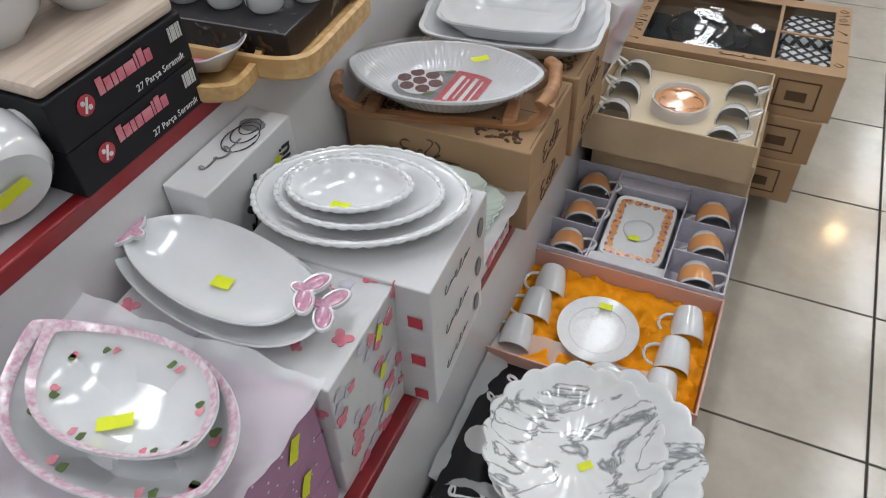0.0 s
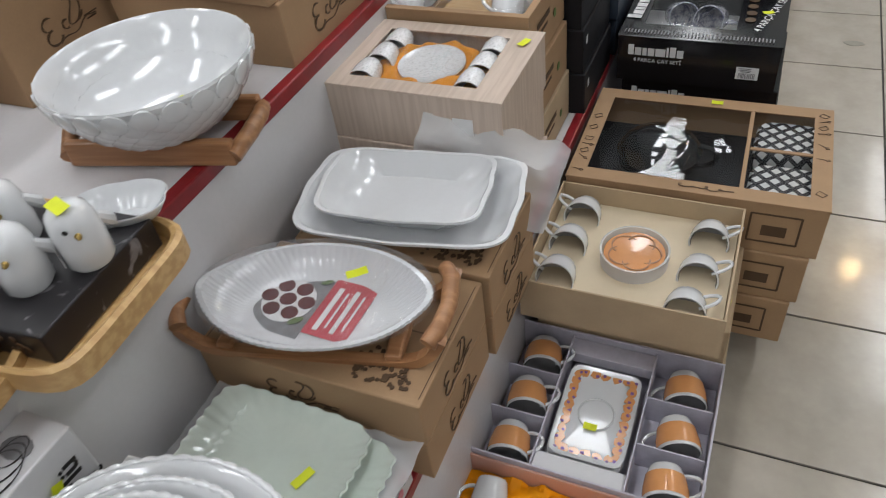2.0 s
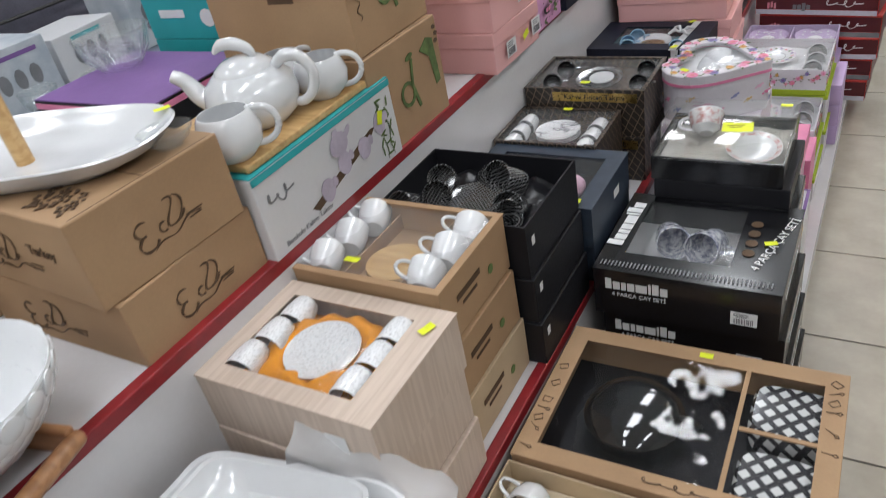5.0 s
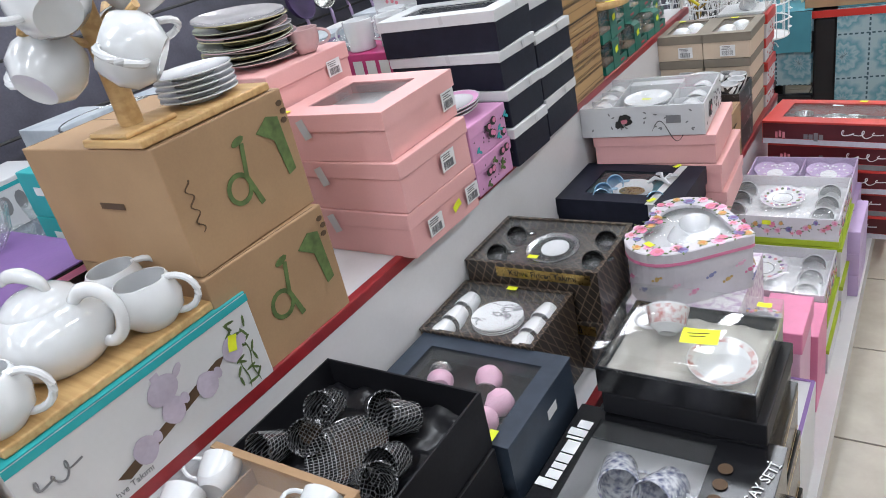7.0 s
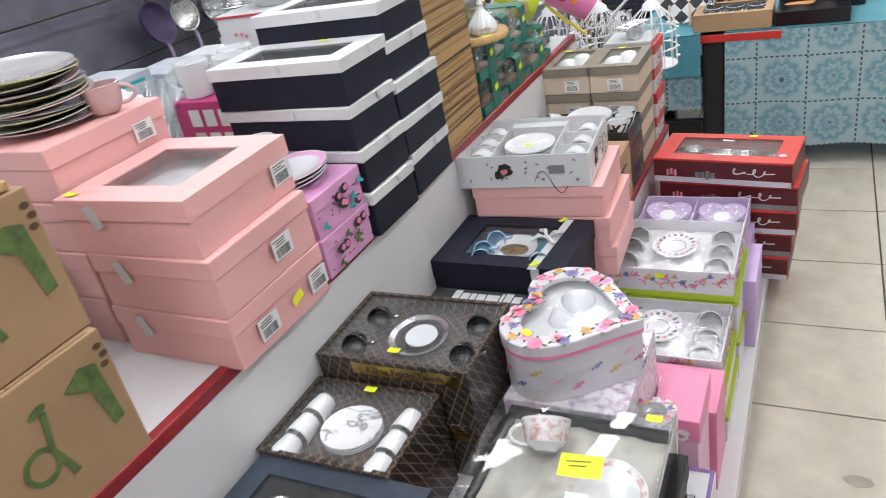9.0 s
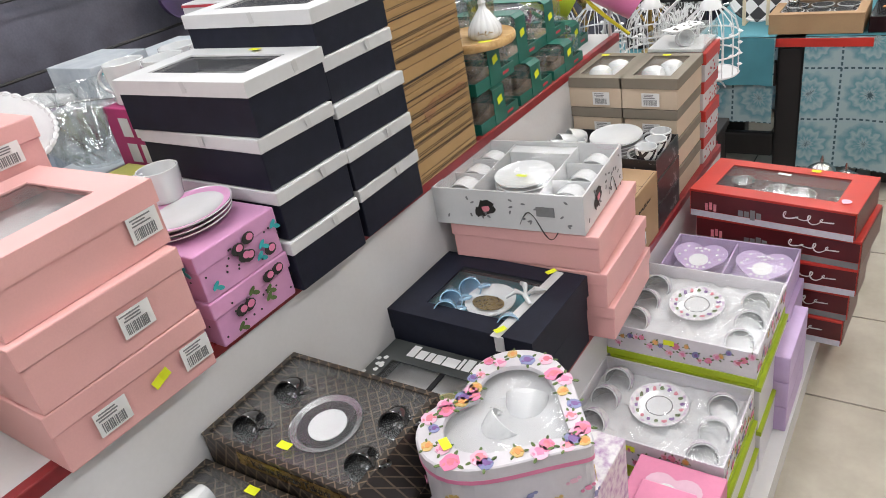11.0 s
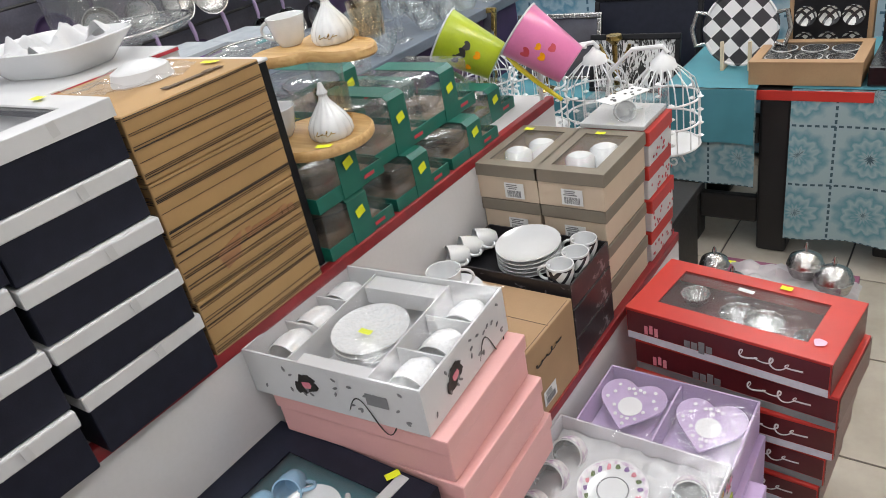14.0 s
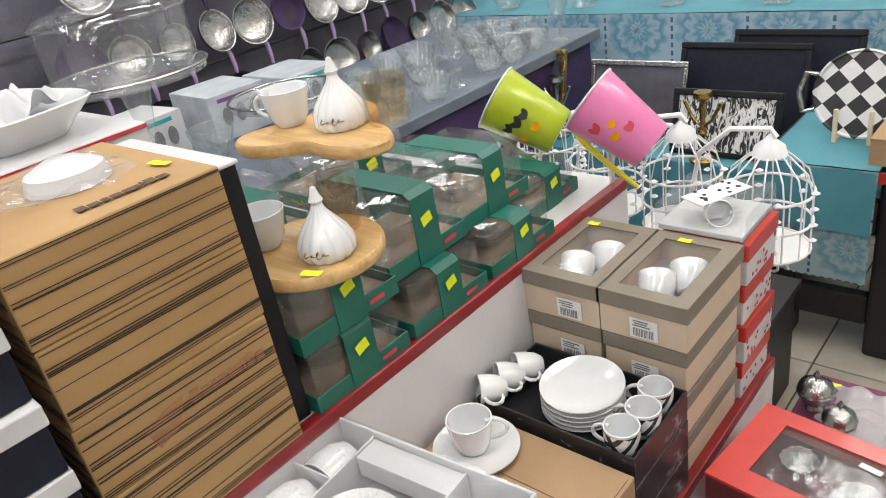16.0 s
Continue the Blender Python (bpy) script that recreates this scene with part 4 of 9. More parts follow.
# three kraft boxes with black windows
W, D, H = 0.493, 0.345, 0.1213
for k in range(3):
    m = pose(-0.113 - (2 - k) * 0.01, 1.848 - (2 - k) * 0.004, Z0 + H * k, 0, 0, 0.4 * k)
    if k < 2:
        bx = carton("kraft_set_box", m, W, D, H - 0.001, KRAFT, "brown kraft set box in a stack", "window set boxes", flap=False)
    else:
        bx = tray_box("kraft_set_box", m, W, D, H, KRAFT, "brown kraft set box with black clear windows", "window set boxes", insert=BLACKM, floor=0.035, rim=0.035, film=None)
        part("lid_bar", block(0.085, 0.093, -D / 2 + 0.035, D / 2 - 0.035, H - 0.004, H - 0.0005), KRAFT, bx)
        part("lid_bar", block(0.094, W / 2 - 0.035, -0.004, 0.004, H - 0.004, H - 0.0005), KRAFT, bx)
        f = part("window_film", sheet(W - 0.07, D - 0.07, 24, 18, lambda u, v: (0.005 * noise.noise(Vector((u * 4, v * 3, 7))) + 0.0035 * noise.noise(Vector((u * 11 + v * 5, v * 6, 3)))) * 16 * u * (1 - u) * v * (1 - v)), DFILM, bx, "clear creased window film", smooth=True, m=pose(0, 0, H - 0.002))
        f.visible_shadow = False
        price(bx, face("top", W, D, H) @ pose(0.012, D / 2 - 0.018, 0))
        rng = random.Random(8)
        motif = []
        for q in range(14):
            ox, oy = rng.choice((-1, 1)) * (W / 2 - 0.017), -0.15 + 0.0225 * q
            cup = [(-0.009, 0.006), (-0.008, -0.006), (0.006, -0.006), (0.008, 0.006), (-0.009, 0.006)] if q % 2 else [(-0.012, 0), (0.004, 0.001), (0.009, 0.004), (0.013, 0.001), (0.009, -0.003), (0.004, 0)]
            turn = rng.uniform(-0.8, 0.8)
            motif += ribbon([(ox + x * math.cos(turn) - y * math.sin(turn), oy + x * math.sin(turn) + y * math.cos(turn)) for x, y in cup], 0.0016)
        print_on(bx, motif, BROWNINK, face("top", W, D, H), "brown_motifs")
        print_on(bx, scribble(0.10, 0.014, 4, 0.0022), BROWNINK, face("top", W, D, H) @ pose(0.02, -D / 2 + 0.016, 0), "script")
    fr = face("right", W, D, H - 0.001)
    print_on(bx, [rect(0, 0.035, 0.1, 0.005), rect(0, -0.035, 0.1, 0.005), rect(-0.05, 0, 0.005, 0.07), rect(0.05, 0, 0.005, 0.07), rect(0.0, -0.008, 0.05, 0.03), rect(0.01, 0.014, 0.006, 0.03)], BROWNINK, fr @ pose(-0.05, 0, 0), "box_drawing")
    print_on(bx, [rect(0.16 + 0.0, 0.034, 0.09, 0.004), rect(0.16, -0.034, 0.09, 0.004), rect(0.115, 0, 0.004, 0.07), rect(0.205, 0, 0.004, 0.07), rect(0.16, -0.005, 0.045, 0.025)], BROWNINK, face("front", W, D, H - 0.001), "box_drawing")
zt = Z0 + 2 * H + 0.036
jar = thing("glass_pot", pose(-0.20, 1.86, zt), "dark smoked glass pot lying behind a clear window", "pot")
part("pot_body", lathe([(0, 0), (0.05, 0), (0.085, 0.02), (0.09, 0.045), (0.075, 0.065), (0.05, 0.072), (0, 0.074)], 30), DGLASS, jar, smooth=True)
part("handle", tube(arc(0.085, 0.04, 0.035, 0.025, 95, -95, 8), 0.006), DGLASS, jar, smooth=True)
for y in (1.77, 1.93):
    bw = thing("ornament_bowl", pose(0.055, y, zt, 0, 0, 0), "white bowl with a black ornament lying in its box", "bowl", "ornament bowls")
    part("bowl_body", dish(squircle(0.068, 0.062, 5), [(0, 0.0), (0.9, 0.0), (1.0, 0.03), (0.98, 0.056), (0.9, 0.064), (0, 0.066)], 40), BWTILE, bw, smooth=True)

# black tea set boxes
W, D, H = 0.355, 0.30, 0.116
for k in range(4):
    dx = (0.028, 0.02, 0.012, 0)[k]
    m = pose(-0.170 + dx, 2.242 + 0.012 * (3 - k), Z0 + H * k)
    bx = tray_box("tea_set_box", m, W, D, H - 0.0005, BLACK, "black tea set box with a clear window", "black tea set boxes", insert=GREYM if k == 3 else BLACKM, floor=0.04 if k == 3 else 0.09, rim=0.05,
                  film=FILM if k == 3 else None, win=(-0.13, 0.075, -0.085, 0.12)) if k == 3 else carton("tea_set_box", m, W, D, H - 0.001, BLACK, "closed black tea set box in a stack", "black tea set boxes", flap=False)
    fr = face("front", W, D, H)
    print_on(bx, brand_mark(0.125, 0.026), WHITEINK, fr @ pose(-0.09, 0.02, 0), "white_brand_mark")
    lettering("4 PARÇA ÇAY SETİ", 0.013, WHITEINK, bx, fr @ pose(-0.085, -0.002, 0))
    tag_label(bx, fr @ pose(0.115, -0.012, 0), 0.048, 0.03, k)
    lettering("4 PARÇA ÇAY SETİ", 0.02, WHITEINK, bx, face("right", W, D, H) @ pose(0, 0, 0))
    if k == 3:
        top = face("top", W, D, H, 0.0016)
        lettering("4 PARÇA ÇAY SETİ", 0.024, WHITEINK, bx, top @ pose(0.145, 0.01, 0, 0, 0, 75))
        print_on(bx, brand_mark(0.17, 0.034), WHITEINK, top @ pose(-0.152, 0.02, 0, 0, 0, 88), "white_brand_mark")
        print_on(bx, [rect(-0.165 + 0.0075 * q, -0.13, 0.003, 0.016) for q in range(44)], GREYINK, top, "spoon_row_print")
        print_on(bx, [blob(0.10, 0.07 - 0.035 * q, 0.012, 0.012, 10) for q in range(4)], BROWNINK, top, "cup_pictures")
        price(bx, top @ pose(0.135, 0.005, 0.001, 0, 0, 20))
zt = Z0 + 3 * H + 0.04
for x, y, rz in ((-0.245, 2.26, 20), (-0.15, 2.255, -10)):
    make_cup("tea_mug", pose(x, y + 0.04, zt + 0.034, 70, 0, rz), "white mug with dark blue flowers in a windowed box", 0.036, 0.08, TEAWARE, foot=0.8, group="floral mugs", category="mug")

# cup and saucer set in a silver rimmed box, over more black boxes
for k, (z0, h, x0, x1, mm) in enumerate(((Z0, 0.15, -0.33, 0.0, BLACK), (Z0 + 0.151, 0.15, -0.325, -0.005, BLACK), (Z0 + 0.302, 0.115, -0.32, -0.01, BLACK))):
    bx = carton("set_box", placed(x0, x1, 2.40, 2.62, z0, 0.5 * k), x1 - x0, 0.22, h, mm, "closed black set box with thin gold lines", "black set boxes", flap=False)
    print_on(bx, [rect(0, h * 0.36, 0.2, 0.003), rect(0, -h * 0.36, 0.2, 0.003)], GOLD, face("right", x1 - x0, 0.22, h), "gold_lines")
zc = Z0 + 0.418
W, D, H = 0.27, 0.225, 0.194
bx = tray_box("saucer_set_box", pose(-0.171, 2.493, zc + 0.095), W, D, 0.056, BLACK, "black box with a clear lid, floral cup on satin", "black set boxes", insert=IVORY, floor=0.020)
part("satin_lining", sheet(W - 0.012, D - 0.012, 32, 26, lambda u, v: 0.030 + 0.010 * noise.noise(Vector((u * 6, v * 5, 21))) + 0.006 * noise.noise(Vector((u * 14, v * 12, 4)))), IVORY, bx, "ivory satin lining in folds", smooth=True)
lid = part("clear_lid", block(-W / 2 - 0.002, W / 2 + 0.002, -D / 2 - 0.002, D / 2 + 0.002, 0.050, 0.096, 0.003), clear("rigid clear lid", (0.975, 0.975, 0.975), 0.035, 0.04, 0.06, 5, 0.01), bx, "stiff clear plastic lid", smooth=True)
lid.visible_shadow = False
note = part("price_note", sheet(0.062, 0.044, 6, 4, lambda u, v: 0.0015 + 0.003 * (u - 0.5) ** 2), YELLOW, bx, "large yellow price note", m=pose(0.03, -0.035, 0.0965, 0, 0, 6))
print_on(note, [rect(-0.004, 0.008 - 0.009 * q, 0.036 - 0.01 * q, 0.0018, 4) for q in range(2)], BROWNINK, pose(0, 0, 0.0018), "handwriting")
price(bx, pose(0.11, 0.085, 0.0965))
carton("saucer_set_box", pose(-0.160, 2.497, zc), W + 0.01, D + 0.01, 0.094, BLACK, "closed black set box with a silver rim", "black set boxes", lid=BLACKM, lid_h=0.045)
zt = zc + 0.095 + 0.030
REDFL = mat("red flower glaze", (0.68, 0.66, 0.65), 0.2, second=(0.45, 0.07, 0.05), mix=0.42, scale=85, coat=0.4)
make_cup("floral_cup", pose(-0.222, 2.535, zt + 0.030, -52, 0, 12) @ pose(0, 0, -0.02, 0, 0, 175), "white cup with red flowers lying on satin", 0.036, 0.05, PORC, foot=0.45, flare=0.004, band=REDFL)
make_plate("floral_saucer", pose(-0.108, 2.462, zt + 0.012, 9, 0, 20), "white saucer with a flowered rim on satin", 0.058, 0.01, rim=REDFL)

# boxes under and round the heart tins
bx = carton("window_box", placed(-0.125, -0.01, 2.63, 2.85, Z0), 0.115, 0.22, 0.245, WHITEB, "white box with violet edges", flap=False)
print_on(bx, [rect(-0.052, 0, 0.008, 0.215), rect(0.052, 0, 0.008, 0.215), rect(0, 0.105, 0.11, 0.008)], PURPLEINK, face("top", 0.115, 0.22, 0.245), "violet_edges")
print_on(bx, [blob(0, 0, 0.035, 0.07, 14)], LAVG, face("top", 0.115, 0.22, 0.245), "oval_window")
carton("floral_box", placed(-0.37, -0.14, 2.70, 2.97, Z0), 0.23, 0.27, 0.27, FLOWERY, "closed box with small floral print", "floral boxes", flap=False)
carton("floral_box", placed(-0.37, -0.14, 2.70, 2.97, Z0 + 0.271), 0.23, 0.27, 0.22, FLOWERY, "closed box with small floral print", "floral boxes", flap=False)

BLOOMS = ((HOTPINK, PINKINK), (LPINK, HOTPINK), (mat("yellow flower print", (0.66, 0.45, 0.16), 0.45, vary=0.1), PEACH), (mat("blue flower print", (0.26, 0.28, 0.50), 0.45, vary=0.1), PURPLEINK), (LPINK, PINKINK))
FLORALW = mat("white lilac gloss paper", (0.62, 0.59, 0.63), 0.35, vary=0.05, scale=9)


def heart_line(s):
    def f(t):
        x = 16 * math.sin(t) ** 3
        y = 13 * math.cos(t) - 5 * math.cos(2 * t) - 2 * math.cos(3 * t) - math.cos(4 * t)
        return (0.68 * x / 16 + 0.32 * math.sin(t)) * s, (0.68 * (y + 2) / 16 + 0.32 * math.cos(t)) * s, 0
    return f


def heart_tin(m, s, h, label):
    ht = thing("heart_box", m, label, "box", "heart boxes")
    ln = heart_line(s)
    part("body", dish(ln, [(0, 0), (0.97, 0), (0.97, h * 0.8), (0, h * 0.8)], 60), FLORALW, ht)
    part("lid_band", dish(ln, [(0.975, h * 0.78), (1.0, h * 0.78), (1.0, h * 0.84), (0.98, h * 0.84)], 60), HOTPINK, ht, "pink patterned band")
    part("lid", dish(ln, [(0.99, h * 0.82), (1.0, h * 0.85), (1.0, h), (0.98, h + 0.002), (0.72, h + 0.001), (0.71, h - 0.006), (0.96, h * 0.84)], 60), FLORALW, ht, "floral lid with a heart shaped window")
    f = part("window_film", dish(ln, [(0.74, h - 0.003), (0.5, h + 0.004), (0, h + 0.006)], 60), WRAP, ht, "clear heart window", smooth=True)
    f.visible_shadow = False
    part("lining", dish(ln, [(0.94, h * 0.81), (0.5, h * 0.83), (0, h * 0.82)], 60), WSATIN, ht, smooth=True)
    rng = random.Random(int(s * 1000))
    spots = []
    for q in range(34):
        x, y, _ = ln(2 * math.pi * q / 34 + rng.uniform(-0.05, 0.05))
        g = 0.86 + 0.05 * (1 if q % 2 else -1)
        spots.append((x * g, y * g))
    bouquet(ht, pose(0, 0, h + 0.0022), spots, BLOOMS, 0.095 * s, 7)
    for q in range(30):
        t0 = 2 * math.pi * q / 30
        (x0, y0, _), (x1, y1, _) = ln(t0), ln(t0 + 0.02)
        a = math.degrees(math.atan2(y1 - y0, x1 - x0))
        light, dark = BLOOMS[q % 4]
        part("side_flower", flat([blob(0, 0, 0.006, 0.005, 9, 20 * q, 0.25, q), blob(0.009, 0.004, 0.003, 0.003, 7), blob(-0.008, -0.004, 0.0035, 0.003, 7)], 0.0008), light, ht, m=pose(x0 * 0.978, y0 * 0.978, h * (0.22 + 0.32 * (q * 7 % 5) / 4), 0, 0, a) @ pose(0, 0, 0, -90, 0, 0) @ pose(0, 0, 0.0008))
    return ht


ht = heart_tin(pose(-0.262, 2.838, Z0 + 0.492, 0, 0, 84), 0.142, 0.125, "heart shaped floral box with a clear window")
price(ht, pose(-0.105, 0.045, 0.129, 0, 0, 60))
make_cup("white_mug", pose(-0.255, 2.86, Z0 + 0.572, 60, 0, 200), "white mug lying inside the heart box", 0.034, 0.05, foot=0.6, group="heart box mugs")
make_cup("white_mug", pose(-0.29, 2.81, Z0 + 0.575, 50, 0, 140), "white mug lying inside the heart box", 0.03, 0.04, foot=0.6, group="heart box mugs")
carton("pink_flower_box", placed(-0.13, -0.045, 2.87, 3.02, Z0), 0.085, 0.15, 0.30, LPINK, "tall pink box with rose print", "pink boxes", flap=False)
bx = carton("pink_flower_box", placed(-0.135, -0.04, 2.86, 3.02, Z0 + 0.301), 0.095, 0.16, 0.055, HOTPINK, "pink box with white flower front", "pink boxes", flap=False)
bouquet(bx, face("front", 0.095, 0.16, 0.055, 0.0022), [(-0.012 + 0.012 * q, -0.012 + 0.005 * (q % 2)) for q in range(3)], ((HOTPINK, PINKINK),), 0.005, 3)
print_on(bx, [blob(0.0, -0.01, 0.03, 0.015, 12, 0, 0.2, 1)], WHITEINK, face("front", 0.095, 0.16, 0.055), "white_patch")
heart_tin(pose(-0.125, 2.76, Z0 + 0.246, 0, 0, 10), 0.062, 0.20, "small heart shaped floral box beside the large one")
bx = carton("pink_heart_box", placed(-0.20, -0.03, 3.03, 3.185, Z0), 0.17, 0.155, 0.235, HOTPINK, "bright pink box with a heart window", "pink boxes", flap=False)
hl = heart_line(0.055)
print_on(bx, [[(hl(6.283 * k / 30)[0], hl(6.283 * k / 30)[1]) for k in range(30)]], LPINK, face("top", 0.17, 0.155, 0.235), "heart_window")
print_on(bx, [blob(-0.01, 0, 0.02, 0.02, 16)], WHITEINK, face("top", 0.17, 0.155, 0.235, 0.002), "saucer_picture")


# white floral sets with lime bases
def floral_set(x0, x1, y0, y1, top, seed):
    w, d, h = x1 - x0, y1 - y0, 0.072
    z = Z0
    n = 2
    hh = (top - h - 0.016 - Z0) / n
    for k in range(n):
        bx = carton("floral_set_box", placed(x0 + 0.004, x1 + 0.012 * (n - k), y0, y1, z), w, d, hh - 0.013, FLORALW, "white box with violet flower border", "floral set boxes", flap=False)
        part("base_band", block(-w / 2 - 0.002, w / 2 + 0.002, -d / 2 - 0.002, d / 2 + 0.002, hh - 0.013, hh - 0.001), LIME, bx, "lime green band")
        z += hh
    bx = tray_box("floral_set_box", placed(x0, x1, y0, y1, z), w, d, h + 0.015, FLORALW, "open white floral box with cups in satin", "floral set boxes", insert=LIME, floor=0.02, film=WRAP, dome=0.003)
    part("base_band", block(-w / 2 - 0.002, w / 2 + 0.002, -d / 2 - 0.002, d / 2 + 0.002, 0.001, 0.018), LIME, bx, "lime green band")
    rng = random.Random(seed)
    for side, L in (("front", w), ("right", d)):
        bouquet(bx, face(side, w, d, h + 0.015), [(-L * 0.46 + L * 0.92 * q / 21 + rng.uniform(-0.004, 0.004), 0.006 + rng.uniform(-0.022, 0.028)) for q in range(22)], BLOOMS, 0.0085, seed)
    price(bx, face("front", w, d, h + 0.015) @ pose(-0.02, 0.025, 0))
    part("satin_lining", sheet(w - 0.012, d - 0.012, 36, 30, lambda u, v: 0.055 + 0.010 * noise.noise(Vector((u * 8 + seed, v * 7, 2))) + 0.007 * noise.noise(Vector((u * 19, v * 15 + seed, 5)))), WSATIN, bx, "white satin lining in folds", smooth=True)
    zt = z + 0.058
    cx, cy = (x0 + x1) / 2, (y0 + y1) / 2
    pl = make_plate("floral_saucer", pose(cx - 0.005, cy + 0.02, zt + 0.006, 6, 0, 0), "white saucer with flowers round its rim", 0.064, 0.009, group="floral saucers", rim=FLOWERY)
    part("cup_ring", lathe([(0.0268, 0.0052), (0.028, 0.0062), (0.0292, 0.0052)], 26), GREYINK, pl, smooth=True)
    for mt, nm, off in ((PINKINK, "rose_print", 0.0), (PURPLEINK, "violet_print", 0.35), (GREENINK, "leaf_print", 0.7)):
        for q in range(6):
            a = 6.283 * q / 6 + off
            print_on(pl, [blob(0, 0, 0.0055, 0.0045, 8, 40 * q, 0.35, q)], mt, pose(0.048 * math.cos(a), 0.048 * math.sin(a), 0.0092, 8 * math.sin(a), -8 * math.cos(a), 0), nm)
    cup = None
    for ax, ay, rz in ((-0.118, 0.09, 10), (-0.122, 0.02, 0), (-0.12, -0.06, -10), (0.112, 0.085, 170), (0.115, 0.005, 180), (0.112, -0.07, 190)):
        m = pose(cx + ax, cy + ay, zt - 0.004, 64, 0, rz * 0.1) @ pose(0, 0, -0.02, 0, 0, 200 if ax < 0 else -20)
        if cup is None:
            cup = make_cup("floral_cup", m, "white floral cup sunk in white satin", 0.032, 0.05, foot=0.5, inner=CUPIN, group="floral cups", band=FLOWERY)
        else:
            copy_thing(cup, m)


floral_set(-0.375, -0.04, 3.195, 3.44, 0.335, 3)
floral_set(-0.372, -0.038, 3.448, 3.735, 0.425, 6)

# lavender set with two heart plates
W, D = 0.31, 0.2
carton("lavender_box", pose(-0.182, 3.84, Z0), W, D, 0.12, LAVP, "closed lavender gift box", "lavender boxes", flap=False)
carton("lavender_box", pose(-0.182, 3.84, Z0 + 0.121), W, D, 0.11, LAVP, "closed lavender gift box", "lavender boxes", flap=False)
bx = tray_box("lavender_set_box", pose(-0.195, 3.84, Z0 + 0.232), W, D, 0.085, LAVP, "lavender box with two dotted heart plates", "lavender boxes", insert=LAVP, floor=0.03, film=WRAP, dome=0.002)
part("divider", block(-0.002, 0.002, -0.095, 0.095, 0.03, 0.078), LAVP, bx)
for x in (-0.275, -0.115):
    hp = thing("heart_plate", pose(x, 3.86, Z0 + 0.232 + 0.058, 12, 0, 0), "lavender heart plate with white dots", "plate", "heart plates")
    ln = heart_line(0.07)
    part("plate_body", dish(ln, [(0, 0), (0.8, 0), (1, 0.008), (0.97, 0.010), (0.75, 0.004), (0, 0.004)], 50), LAVP, hp, smooth=True)
    print_on(hp, [blob(0, -0.006, 0.025, 0.024, 20)], WHITEINK, pose(0, 0, 0.0055), "white_middle")
    rng = random.Random(3)
    print_on(hp, [blob(ln(0.35 * k)[0] * 0.62 * (1 + 0.25 * (k % 2)), ln(0.35 * k)[1] * 0.62 * (1 + 0.25 * (k % 2)), 0.004, 0.004, 8) for k in range(18)], WHITEINK, pose(0, 0, 0.0075), "white_dots")
for k in range(3):
    carton("lavender_box", placed(-0.034, 0.004, 3.60, 3.82, Z0 + 0.075 * k), 0.038, 0.22, 0.074, LAVP, "narrow lavender box on its side at the edge", "lavender boxes", flap=False)

# red candle set boxes
W, D, H = 0.425, 0.222, 0.083
for k in range(5):
    m = pose(-0.128 - (0.012, 0.006, 0.0, -0.006, 0.004)[k] * 1.5 + 0.01, 4.115 - (0.01, 0.0, 0.01, -0.004, 0.0)[k], Z0 + H * k, 0, 0, (-3, -4, -2, -6, -7)[k])
    if k == 4:
        bx = tray_box("red_set_box", m, W, D, H - 0.001, RED, "red set box with a clear window over silver ware", "red set boxes", insert=DRED, floor=0.03, rim=0.035, film=WRAP, dome=0.005, win=(-0.16, 0.155, -0.065, 0.075))
        price(bx, face("top", W, D, H) @ pose(0.06, 0.093, 0))
        print_on(bx, [blob(0.175, -0.06, 0.014, 0.012, 10, 0, 0.2, 3)], LPINK, face("top", W, D, H), "rose_print")
    else:
        bx = carton("red_set_box", m, W, D, H - 0.001, RED, "closed red set box in a stack", "red set boxes", flap=False)
        if k == 2:
            price(bx, face("top", W, D, H) @ pose(0.13, -0.095, 0))
    fr = face("front", W, D, H)
    print_on(bx, [rect(0, 0.006, W * 0.99, H * 0.66)], DRED, fr, "dark_front")
    print_on(bx, [rect(0, -0.032, W * 0.99, H * 0.22)], GREYINK if k % 2 else LAVG, fr, "pale_base_stripe")
    part("script", flat(scribble(0.12, 0.030, 4, 0.0035, 0.1)), WHITEINK, bx, m=fr @ pose(0.095, 0.004, 0.0008))
    print_on(bx, [rect(-0.165 + 0.012 * q, -0.008 + 0.004 * (q % 2), 0.008, 0.022) for q in range(3)], PINKINK, fr @ pose(0, 0, 0.0008), "candle_print")
    print_on(bx, [rect(-0.07 + 0.016 * q, -0.012, 0.013, 0.018 + 0.012 * (q == 2)) for q in range(4)], GREYINK, fr @ pose(0, 0, 0.0008), "set_print")
    print_on(bx, [rect(0, 0.0, D * 0.99, H * 0.9)], DRED, face("right", W, D, H), "dark_side")
zt = Z0 + 4 * H + 0.031
for x, y, s in ((-0.235, 4.16, 1.0), (-0.13, 4.115, 1.25), (-0.075, 4.105, 1.25), (0.02, 4.075, 1.0)):
    bw = thing("silver_dish", pose(x, y, zt), "embossed silver metal dish behind a clear window", "dish", "silver dishes")
    part("dish_body", dish(oval(0.032 * s, 0.032 * s, 12, 0.08), vessel_rings(0.028, 0.002, 0.5, 0, 0.85), 48), SILVER, bw, smooth=True)
print_on(bpy.data.objects["red_set_box.004"], [rect(-0.01, 0.05, 0.035, 0.012, -5)], WHITEINK, face("top", W, D, H), "paper_slip")

